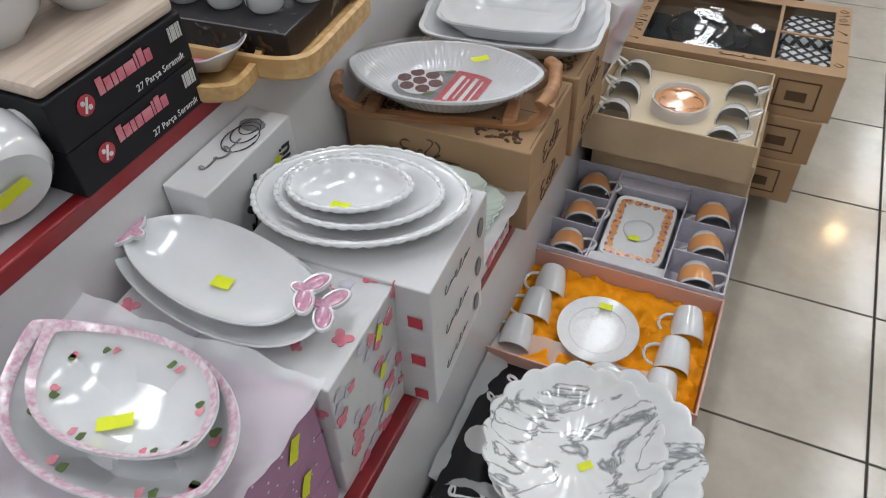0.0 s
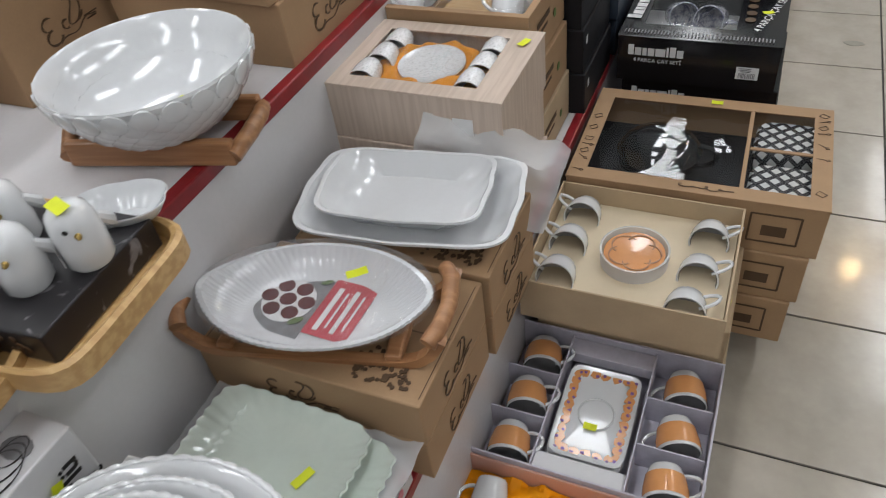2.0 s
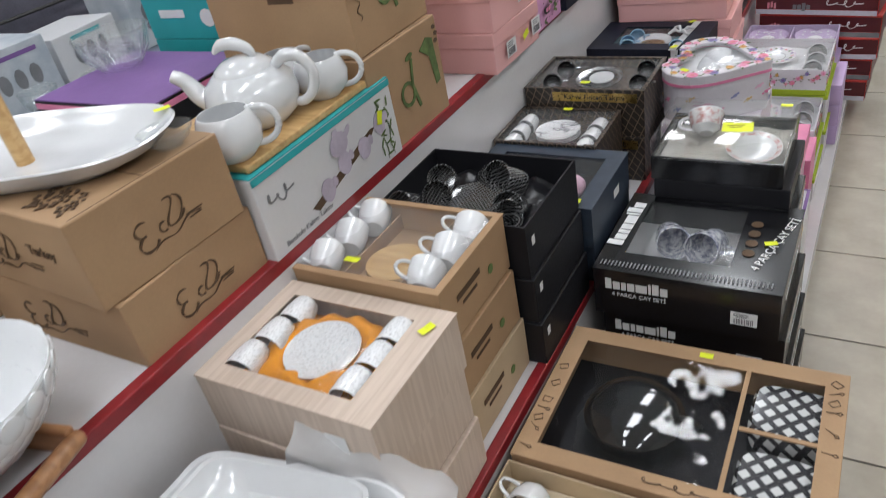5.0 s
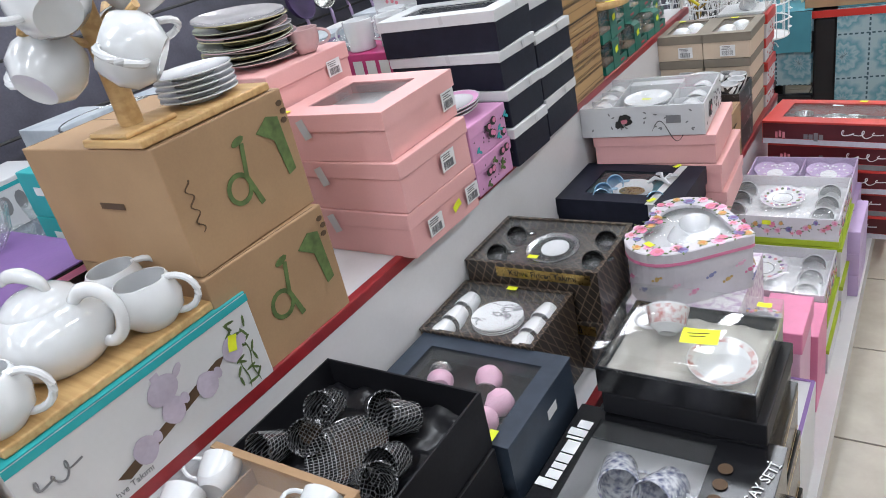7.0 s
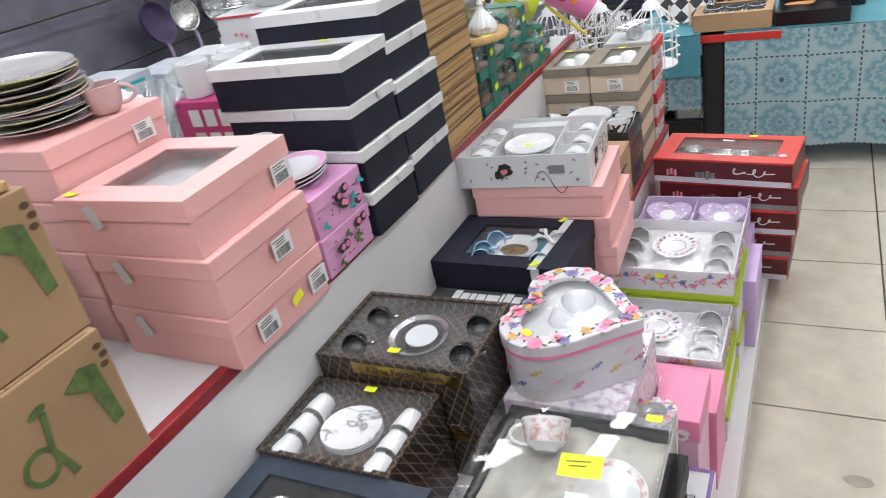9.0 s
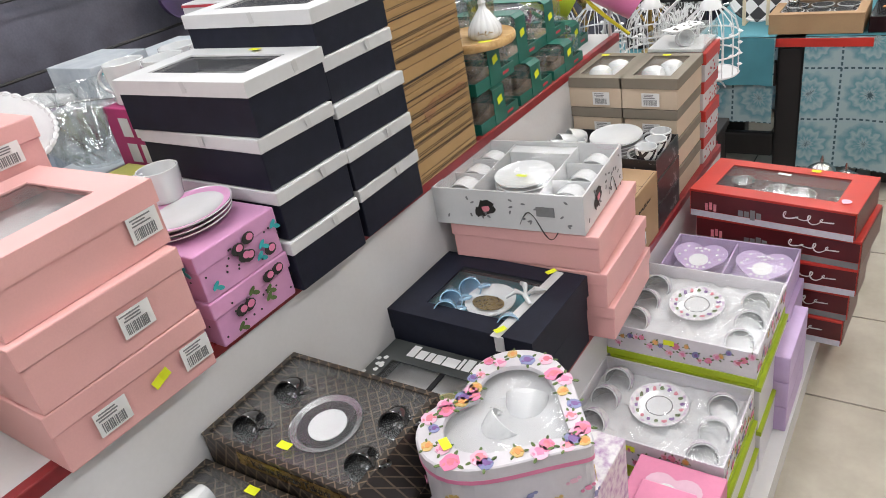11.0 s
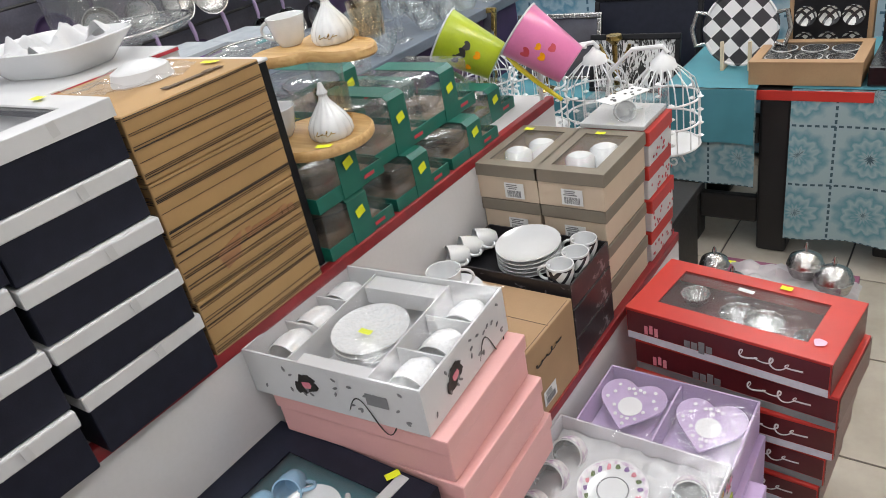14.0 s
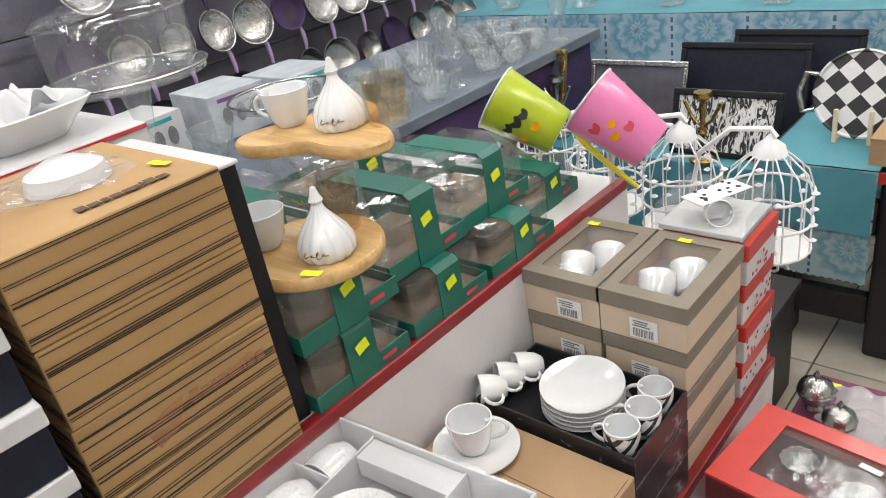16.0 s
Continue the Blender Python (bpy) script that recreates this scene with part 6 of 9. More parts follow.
# black goblet boxes
W, D = 0.318, 0.25
for k in range(3):
    m = pose(-0.545 + 0.006 * (2 - k), 2.016 - 0.003 * (2 - k), Z1 + 0.100 * k)
    if k < 2:
        bx = carton("black_set_box", m, W, D, 0.099, BLACKM, "closed matt black set box", "goblet set boxes", flap=False)
    else:
        bx = tray_box("black_set_box", m, W, D, 0.110, BLACKM, "open matt black box with dark glasses in satin", "goblet set boxes", insert=BLACKM, floor=0.03)
        part("satin_lining", sheet(W - 0.012, D - 0.012, 36, 28, lambda u, v: 0.056 + 0.022 * noise.noise(Vector((u * 6, v * 5, 12))) + 0.012 * abs(noise.noise(Vector((u * 13 + 4 * v, v * 11, 3))))), BSATIN, bx, "black satin lining in folds", smooth=True)
    print_on(bx, [rect(-0.10, 0.02, 0.012, 0.018)], WHITEINK, face("right", W, D, 0.10), "white_mark")
zt = Z1 + 0.200 + 0.06
cup = None
for x, y, rz in ((-0.64, 2.07, 20), (-0.63, 2.0, 40), (-0.555, 2.085, 60), (-0.48, 2.085, -30), (-0.455, 2.00, 10), (-0.475, 1.945, 70), (-0.655, 1.96, 0)):
    m = pose(x, y, zt + 0.02, 60, 0, rz)
    if cup is None:
        cup = make_cup("dark_tea_glass", m, "black and silver patterned glass in black satin", 0.030, 0.054, STEELY, foot=0.8, group="dark glasses", handle=False, category="glass")
    else:
        copy_thing(cup, m)
make_plate("dark_saucer", pose(-0.540, 1.985, zt + 0.010, 8, 0, 0), "black and silver patterned glass saucer", 0.068, 0.013, STEELY)

# slate blue box with a window
W, D = 0.325, 0.25
carton("blue_set_box", pose(-0.53, 2.285, Z1), W, D, 0.10, BLUEB, "closed slate blue set box", "slate blue boxes", flap=False)
bx = tray_box("blue_set_box", pose(-0.525, 2.272, Z1 + 0.101), W, D, 0.095, BLUEB, "slate blue box with a window over pink glasses", "slate blue boxes", insert=BSATIN, floor=0.03, rim=0.03, film=FILM, dome=0.003, win=(-0.12, 0.125, -0.10, 0.085))
price(bx, face("top", W, D, 0.096) @ pose(0.125, -0.11, 0, 0, 0, 90), 0.026, 0.016)
print_on(bx, [rect(0.03, 0, 0.035, 0.02)], WHITEINK, face("right", W, D, 0.095), "white_mark")
zt = Z1 + 0.101 + 0.032
for x, y, rz in ((-0.60, 2.31, 30), (-0.49, 2.30, 200), (-0.455, 2.245, 160), (-0.45, 2.19, 180), (-0.54, 2.25, 60)):
    gl = thing("pink_glass", pose(x, y, zt + 0.034, 84, 0, rz), "pink and white tea glass with a silver foot", "glass", "pink glasses")
    part("glass_bowl", lathe([(0, 0.0), (0.014, 0.0), (0.026, 0.02), (0.025, 0.036), (0.018, 0.046), (0.0, 0.048)], 20), LPINK, gl, smooth=True)
    part("foot", lathe([(0.012, -0.001), (0.022, -0.006), (0.024, -0.012), (0, -0.012)], 20), SILVER, gl, smooth=True)

# dark lattice coffee sets
for k, (x0, x1, y0, y1, top) in enumerate(((-0.698, -0.438, 2.395, 2.595, 0.660), (-0.698, -0.385, 2.605, 2.825, 0.708))):
    w, d = x1 - x0, y1 - y0
    n = 2
    hh = (top - Z1) / n
    for q in range(n):
        m = placed(x0, x1, y0, y1, Z1 + hh * q, 0.7 * q)
        if q == 0:
            bx = carton("lattice_box", m, w, d, hh - 0.001, LATTICE, "closed dark brown box with bronze lattice print", "lattice boxes", flap=False)
        else:
            bx = tray_box("lattice_box", m, w, d, hh - 0.001, LATTICE, "dark lattice box with white coffee cups", "lattice boxes", insert=LATTICE, floor=hh - 0.035 if k == 0 else hh - 0.03, rim=0.008, rim_mat=LATTICE, film=WRAP, dome=0.002)
            price(bx, face("top", w, d, hh) @ pose(0.0, d / 2 - 0.02 if k == 0 else -d / 2 + 0.03, 0.002))
        if k == 1:
            fr = face("front", w, d, hh - 0.001)
            print_on(bx, [rect(0.03, hh / 2 - 0.022, 0.22, 0.024)], GOLD, fr, "gold_plaque")
            lettering("Kahve Fincan Takımı", 0.019, INK, bx, fr @ pose(0.03, hh / 2 - 0.022, 0.001))
    zt = Z1 + 2 * hh
    cx, cy = (x0 + x1) / 2, (y0 + y1) / 2
    if k == 0:
        for q in range(3):
            make_plate("coffee_saucer", pose(cx, cy, zt - 0.034 + 0.005 * q), "white coffee saucer with fine grey veins", 0.056, 0.008, MARBLE if q == 2 else PORC, group="coffee saucers")
        cup = None
        for ax in (-1, 1):
            for q in range(3):
                m = pose(cx + ax * 0.093, cy - 0.05 + 0.055 * q, zt - 0.022, 92, 0, 0)
                if cup is None:
                    cup = make_cup("coffee_cup", m, "white coffee cup lying in a lattice box", 0.024, 0.046, foot=0.75, group="lattice box cups", handle=False)
                else:
                    copy_thing(cup, m)
    else:
        make_plate("dark_saucer", pose(cx + 0.01, cy, zt - 0.028, 5, 0, 0), "smoked glass saucer with a silver rim", 0.062, 0.012, DGLASS, rim=SILFOIL)
        make_plate("coffee_saucer", pose(cx + 0.018, cy - 0.005, zt - 0.020, 5, 0, 0), "small white saucer on smoked glass", 0.032, 0.006, group="coffee saucers")
        for ax, ay in ((-0.10, 0.05), (-0.105, -0.04), (0.115, 0.06), (0.12, -0.03)):
            make_cup("smoked_cup", pose(cx + ax, cy + ay, zt - 0.016, 70, 0, 20), "smoked glass cup with a silver rim", 0.024, 0.04, DGLASS, foot=0.7, group="smoked cups", handle=True)

# grey window box and navy ribbon boxes
W, D = 0.33, 0.235
bx = tray_box("grey_set_box", placed(-0.695, -0.365, 2.85, 3.085, Z1), W, D, 0.098, BLACKM, "dark grey set box with clear windows", "grey set boxes", insert=GREYM, floor=0.04, rim=0.03, rim_mat=mat("grey print card", (0.06, 0.065, 0.065), 0.4, vary=0.1), film=FILM, win=(-0.13, 0.135, -0.09, 0.055))
part("lid_bar", block(-0.01, 0.0, -0.09, 0.055, 0.093, 0.097), BLACKM, bx)
print_on(bx, brand_mark(0.175, 0.036), WHITEINK, face("top", W, D, 0.098) @ pose(-0.02, 0.088, 0), "white_brand_mark")
print_on(bx, scatter(9, 16, 0.04, 0.14, lambda x, y, r: [blob(x, y, 0.006, 0.005, 7, 0, 0.3, 1)]), WHITEINK, face("top", W, D, 0.098) @ pose(-0.145, 0.0, 0), "flower_print")
make_cup("grey_mug", pose(-0.59, 2.94, Z1 + 0.066, 90, 0, 0), "pale grey mug in a windowed box", 0.03, 0.07, GREYM, foot=0.8)
make_cup("cream_mug", pose(-0.49, 2.965, Z1 + 0.041), "pale yellow mug in a windowed box", 0.026, 0.045, mat("pale yellow glaze", (0.62, 0.58, 0.30), 0.15, coat=0.4), foot=0.8)
make_plate("pink_saucer", pose(-0.44, 2.92, Z1 + 0.06), "pale pink saucer in a windowed box", 0.04, 0.008, LPINK)
W, D, H = 0.342, 0.242, 0.086
carton("navy_ribbon_box", pose(-0.534, 3.213, Z1), W, D, H, NAVY, "closed dark navy gift box", "navy ribbon boxes", flap=False)
bx = tray_box("navy_ribbon_box", pose(-0.532, 3.21, Z1 + H + 0.001, 0, 0, -0.8), W, D, H, NAVY, "dark navy gift box with window and white ribbon", "navy ribbon boxes", insert=BLUECLOTH, floor=0.04, rim=0.05, film=FILM, dome=0.003, lid_band=0.05, win=(-0.10, 0.105, -0.075, 0.075))
part("ribbon", block(0.085, 0.105, -D / 2 - 0.005, D / 2 + 0.003, H + 0.0005, H + 0.002), WSATIN, bx, "white satin ribbon", m=pose(0.012, 0.0, 0, 0, 0, -4))
part("ribbon", block(0.095, 0.115, -D / 2 - 0.0085, -D / 2 - 0.0062, H - 0.035, H + 0.001), WSATIN, bx, "white satin ribbon")
for q in range(4):
    part("bow_loop", tube([(0, 0, 0), (0.02 * math.cos(q * 1.57 + 0.5), 0.02 * math.sin(q * 1.57 + 0.5), 0.012), (0.042 * math.cos(q * 1.57 + 0.7), 0.042 * math.sin(q * 1.57 + 0.7), 0.004)], [0.003, 0.006, 0.004], 6), WSATIN, bx, m=pose(0.09, 0.012, H + 0.004), smooth=True)
price(bx, face("top", W, D, H) @ pose(0.10, 0.108, 0.003, 0, 0, 60))
price(bx, face("top", W, D, H) @ pose(0.10, -0.112, 0.003, 0, 0, 60))
zt = Z1 + H + 0.043
pl = make_plate("gold_saucer", pose(-0.525, 3.215, zt + 0.012, 5, 0, 0), "white saucer with an oval gold plaque", 0.055, 0.01)
part("gold_plaque", flat([blob(0.0, -0.01, 0.037, 0.023, 24)]), GOLD, pl, m=pose(0, 0, 0.010))
BLUEGL = mat("sky blue glaze", (0.30, 0.50, 0.68), 0.15, vary=0.03, coat=0.4)
for x, y in ((-0.60, 3.26), (-0.615, 3.205), (-0.605, 3.165), (-0.455, 3.165)):
    make_cup("blue_cup", pose(x, y, zt + 0.018, 70, 0, 30), "sky blue cup with a white rim in a gift box", 0.025, 0.045, BLUEGL, foot=0.75, group="blue cups")

# pink boxes with the white floral set on top
W, D = 0.345, 0.27
for k in range(3):
    carton("pink_gift_box", pose(-0.523 + (0.035, 0.028, 0.012)[k], 3.478 - (0.0, 0.004, 0.01)[k], Z1 + 0.087 * k, 0, 0, (3, 2, 4)[k]), W, D, 0.086, PINK, "pale pink lidded gift box in a stack", "pink gift boxes under the flower box", lid=PINK, lid_h=0.03)
zc = Z1 + 0.262
W, D, H = 0.345, 0.272, 0.088
bx = tray_box("flower_set_box", pose(-0.54, 3.463, zc, 0, 0, 5), W, D, H, WHITEB, "white box with black blossoms, cups under clear cover", "", insert=WHITEB, floor=0.015, film=WRAP, dome=0.005)
dividers(bx, W, D, 0.08, (-0.085, 0.072), ((-0.168, -0.087, -0.035), (-0.168, -0.087, 0.045), (0.074, 0.168, -0.045), (0.074, 0.168, 0.045)), WHITEB)
part("card_flap", block(-0.082, 0.07, -0.13, -0.09, 0.045, 0.066, 0.001), WHITEB, bx)
part("card_flap", block(-0.082, 0.07, 0.09, 0.13, 0.045, 0.078, 0.001), WHITEB, bx)
for side, L in (("front", W), ("right", D)):
    fr = face(side, W, D, H)
    print_on(bx, [blob(-0.05 + 0.012 * math.cos(q), 0.0 + 0.010 * math.sin(q * 1.3), 0.013, 0.011, 9, 30 * q, 0.35, q) for q in range(7)], INK, fr, "black_blossom")
    print_on(bx, [blob(-0.046, 0.002, 0.008, 0.008, 9, 0, 0.3, 2)], PINKINK, fr @ pose(0, 0, 0.0008), "red_middle")
    print_on(bx, scatter(31, 22, L * 0.9, H * 0.7, lambda x, y, r: [blob(x, y, 0.005, 0.0022, 7, r.uniform(0, 180))]), GREYINK, fr, "leaf_print")
    print_on(bx, ribbon([(0.03 + 0.004 * q, -0.03 + 0.03 * math.sin(q * 0.28)) for q in range(22)], 0.0022), INK, fr, "stem_print")
    print_on(bx, [rect(0.09, 0.004, 0.04, 0.022)], GREYINK, fr, "printed_text_block") if side == "front" else None
for q in range(3):
    pl = make_plate("flower_saucer", pose(-0.548, 3.46, zc + 0.035 + 0.010 * q, 2, 0, 0), "white saucer with a thin grey garland", 0.068, 0.012, FINE if q == 2 else PORC, group="flower set saucers")
price(pl, pose(0.0, -0.012, 0.013), 0.026, 0.012)
cup = None
for x, y in ((-0.672, 3.535), (-0.668, 3.455), (-0.66, 3.385), (-0.42, 3.56), (-0.413, 3.475), (-0.41, 3.40)):
    m = pose(x, y + 0.03, zc + 0.05, 92, 0, 5)
    if cup is None:
        cup = make_cup("flower_cup", m, "white cup with a grey garland lying in its box", 0.034, 0.062, foot=0.6, group="flower set cups", handle=False, band=FINE)
    else:
        copy_thing(cup, m)

# brown box with a cup and saucer
bx = carton("brown_box", placed(-0.695, -0.376, 3.645, 3.84, Z1), 0.319, 0.195, 0.182, KRAFT, "plain brown kraft box with dark print")
print_on(bx, scribble(0.10, 0.012, 5, 0.003), INK, face("right", 0.319, 0.195, 0.182) @ pose(-0.02, 0.04, 0), "print_lines")
tag_label(bx, face("right", 0.319, 0.195, 0.182) @ pose(-0.03, -0.05, 0, 0, 0, 0), 0.05, 0.035, 4)
print_on(bx, [blob(-0.06 + 0.035 * q, 0.0, 0.014, 0.014, 12) for q in range(2)], BROWNINK, face("front", 0.319, 0.195, 0.182), "round_print")
pl = make_plate("saucer", pose(-0.615, 3.762, Z1 + 0.183), "white saucer on the brown box", 0.072, 0.012)
make_cup("tea_cup", pose(-0.622, 3.762, Z1 + 0.190, 0, 0, 40), "white fluted cup standing on its saucer", 0.036, 0.058, foot=0.7, flare=0.002)

# black trays with small cups and plates
W, D = 0.30, 0.185
BLKMARB = streaks("black paper with white veins", (0.02, 0.018, 0.02), (0.20, 0.19, 0.2), (6, 6, 6), 5, 0.35, 0.30, 0.36, 0.0, True)
for k in range(2):
    carton("black_marble_box", pose(-0.53, 3.943, Z1 + 0.072 * k), W, D, 0.071, BLKMARB, "closed black box with white marble veins", "black marble boxes", flap=False)
zc = Z1 + 0.145
bx = tray_box("black_marble_box", pose(-0.532, 3.943, zc), W, D, 0.058, BLKMARB, "open black marble box with cups and plates", "black marble boxes", insert=BLACKM, floor=0.03)
for q in range(5):
    make_plate("small_plate", pose(-0.525, 3.945, zc + 0.032 + 0.0095 * q, 4, 0, 0), "white plate in a small stack", 0.072, 0.012, group="stacked small plates")
for x, y in ((-0.635, 3.985), (-0.648, 3.945), (-0.655, 3.90)):
    make_cup("white_creamer", pose(x, y, zc + 0.055, 80, 0, -40), "white cup lying in a black box", 0.027, 0.05, foot=0.6, group="white small cups")
for x, y in ((-0.418, 3.995), (-0.412, 3.94), (-0.42, 3.885)):
    make_cup("blossom_cup", pose(x, y, zc + 0.031, 0, 0, 190), "small white cup with black blossoms", 0.029, 0.052, PORC, foot=0.7, band=BWTILE, group="blossom cups")

# beige boxes in two columns
W, D, H = 0.156, 0.228, 0.0885
for c in range(2):
    for k in range(4):
        m = pose(-0.624 + 0.1585 * c, 4.162, Z1 + H * k + 0.0004 * k)
        if k < 3:
            bx = carton("beige_cup_box", m, W, D, H - 0.001, TAN, "beige box with a taupe lid in a stack", "beige cup boxes", lid=TAUPE, lid_h=0.03)
        else:
            bx = tray_box("beige_cup_box", m, W, D, H, TAN, "beige box with a taupe windowed lid over cups", "beige cup boxes", insert=WHITEB, floor=0.03, rim=0.025, rim_mat=TAUPE, film=FILM, lid_band=0.03, dome=0.002)
            price(bx, face("top", W, D, H) @ pose(-0.045 + 0.03 * c, 0.09, 0))
        tag_label(bx, face("front", W, D, H, 0.0045) @ pose(0.02 - 0.015 * c, -0.016, 0), 0.05, 0.038, k + 7 * c)
    for y in (4.13, 4.185):
        make_cup("white_cup", pose(-0.637 + 0.1585 * c + 0.035 * (y > 4.15), y, Z1 + 3 * H + 0.054, -58, 0, 24) @ pose(0, 0, -0.026, 0, 0, 60), "white cup inside a beige windowed box", 0.034, 0.054, foot=0.6, group="beige box cups")
# red and white boxes behind them
for k in range(4):
    bx = carton("red_mug_box", pose(-0.465 + 0.005 * (k % 2), 4.362, Z1 + 0.088 * k), 0.165, 0.155, 0.087, WHITEB, "white and red mug box with a red lid", "red mug boxes", lid=RED, lid_h=0.035)
    print_on(bx, scatter(70 + k, 14, 0.16, 0.05, lambda x, y, r: [blob(x, y - 0.012, 0.004, 0.004, 6)]), REDINK, face("right", 0.165, 0.16, 0.087), "red_dots")
f = thing("clear_box", pose(-0.47, 4.362, Z1 + 0.3525), "clear plastic box with a dotted card inside", "box")
part("cover", block(-0.085, 0.085, -0.08, 0.08, 0.0, 0.055, 0.004), COVER, f, "clear plastic cover")
make_cup("white_mug", pose(-0.47, 4.35, Z1 + 0.3735, 70, 0, 40), "white mug with a rose inside a clear box", 0.026, 0.045, foot=0.7, group="clear box mugs", category="mug")
part("white_tray", block(-0.08, 0.08, -0.076, 0.076, 0.001, 0.012, 0.002), WHITEB, f, "white card tray")
part("card", block(-0.025, 0.03, -0.06, 0.06, 0.056, 0.058), WHITEINK, f, m=pose(0, 0, 0, 0, 0, -25))
print_on(f, scatter(5, 14, 0.05, 0.11, lambda x, y, r: [blob(x, y, 0.004, 0.004, 6)]), INK, pose(0, 0, 0.0585, 0, 0, -25), "black_dots")
# ---- things on the upper step, from near to far ----
# white figure jugs
for x, y, z, ry, rz, sp in ((-0.80, 0.345, Z2, 0, 20, 0), (-0.712, 0.372, Z2 + 0.061, -72, -14, 82), (-0.90, 0.37, Z2, 0, 80, 0)):
    jg = thing("white_jug", pose(x, y, z, 0, ry, rz), "rounded white ceramic jug with a stub spout", "jug", "white jugs")
    part("jug_body", lathe([(0, 0), (0.045, 0), (0.056, 0.012), (0.060, 0.035), (0.060, 0.06), (0.045, 0.10), (0.036, 0.125), (0.034, 0.128), (0.032, 0.12), (0.04, 0.1), (0, 0.02)], 32), PORC, jg, smooth=True)
    part("spout", tube([(0.045, 0, 0.055), (0.066, 0, 0.060), (0.085, 0, 0.058), (0.094, 0, 0.056)], [0.024, 0.022, 0.017, 0.006], 14), PORC, jg, smooth=True, m=pose(0, 0, 0, 0, 0, sp))
    if ry:
        price(jg, pose(0.0, 0.0, -0.003, 180, 0, 70), 0.040, 0.018)

# two black dinner set boxes
W, D, H = 0.34, 0.215, 0.062
for k in range(2):
    bx = carton("dinner_set_box", placed(-1.04, -0.70, 0.438, 0.652, Z2 + 0.0625 * k), W, D, H, BLACKM, "black dinner set box with red and white print", "dinner set boxes", flap=False)
    fr = face("right", W, D, H)
    print_on(bx, brand_mark(0.085, 0.020), PINKINK, fr @ pose(0.002, 0.010, 0), "red_brand_mark")
    print_on(bx, [blob(-0.062, 0.004, 0.012, 0.012, 14)], REDINK, fr, "red_disc")
    print_on(bx, [rect(-0.062, 0.004, 0.003, 0.018, -25), blob(-0.066, 0.008, 0.003, 0.003, 8), blob(-0.058, 0.000, 0.003, 0.003, 8)], WHITEINK, fr @ pose(0, 0, 0.0008), "disc_mark")
    lettering("27 Parça Seramik", 0.012, WHITEINK, bx, fr @ pose(0.05, -0.018, 0, 0, 0, 0))
    print_on(bx, barcode(0.09, 0.014, 0.024, 0.018, 3), WHITEINK, fr, "barcode")
bd = thing("serving_board", pose(-0.88, 0.545, Z2 + 0.126), "wooden serving board on black boxes", "board")
part("board", block(-0.16, 0.176, -0.105, 0.105, 0, 0.018, 0.006), WOODT, bd)
for x, y, r in ((-0.795, 0.612, 0.066), (-0.825, 0.500, 0.070), (-0.95, 0.58, 0.07)):
    bw = thing("white_bowl", pose(x, y, Z2 + 0.1445), "round white bowl standing on a wooden board", "bowl", "bowls on the board")
    part("bowl_body", dish(oval(r, r), vessel_rings(0.062, 0.005, 0.5, 1.0, 0.86), 48), PORC, bw, smooth=True)
    price(bw, pose(r * 0.55, -r * 0.45, 0.052, 52, 0, 50), 0.028, 0.018)

# leaf tray with a leaf dish
tr = thing("leaf_tray", pose(-0.765, 0.715, Z2, 0, 0, -25), "leaf shaped wooden tray with a raised rim", "tray")
part("tray_body", dish(leaf(0.12, 0.085, 0, 0.1), [(0, 0), (0.95, 0), (1.0, 0.006), (1.0, 0.026), (0.9, 0.026), (0.88, 0.01), (0, 0.009)], 60), BAMBOO, tr, smooth=True)
ds = thing("leaf_dish", pose(-0.765, 0.718, Z2 + 0.011, 0, 0, -25), "white leaf dish with a pink motif", "dish")
part("dish_body", dish(leaf(0.10, 0.068, 0.012, 0.1), vessel_rings(0.036, 0.004, 0.45, 1.0), 60), PORC, ds, smooth=True)
part("pink_motif", flat([blob(0.02, -0.005, 0.009, 0.014, 10, 20, 0.2, 1)]), HOTPINK, ds, m=pose(0, 0, 0.008))
# long tray with the bird cups
tr = thing("bamboo_tray", pose(-0.80, 0.83, Z2 + 0.001, 0, 0, 4), "bamboo tray with rounded corners and a raised rim", "tray")
part("tray_base", dish(squircle(0.205, 0.122, 7), [(0, 0.001), (0.928, 0.001), (0.928, 0.011), (0, 0.011)], 80), BAMBOO, tr)
part("tray_rim", dish(squircle(0.205, 0.122, 7), [(0.93, 0.0), (0.97, 0), (1.0, 0.006), (1.0, 0.034), (0.97, 0.037), (0.94, 0.034), (0.93, 0.012), (0.93, 0.0)], 80), BAMBOO, tr)
bx = carton("black_flower_box", pose(-0.80, 0.835, Z2 + 0.013, 0, 0, 4), 0.325, 0.185, 0.042, BLKMARB, "black box with fine gold flowers in a tray", flap=False)
print_on(bx, scatter(14, 40, 0.3, 0.04, lambda x, y, r: [blob(x, y, 0.004, 0.003, 7, r.uniform(0, 180), 0.3, 2)]), BROWNINK, face("front", 0.325, 0.185, 0.042), "flower_print")
bird = None
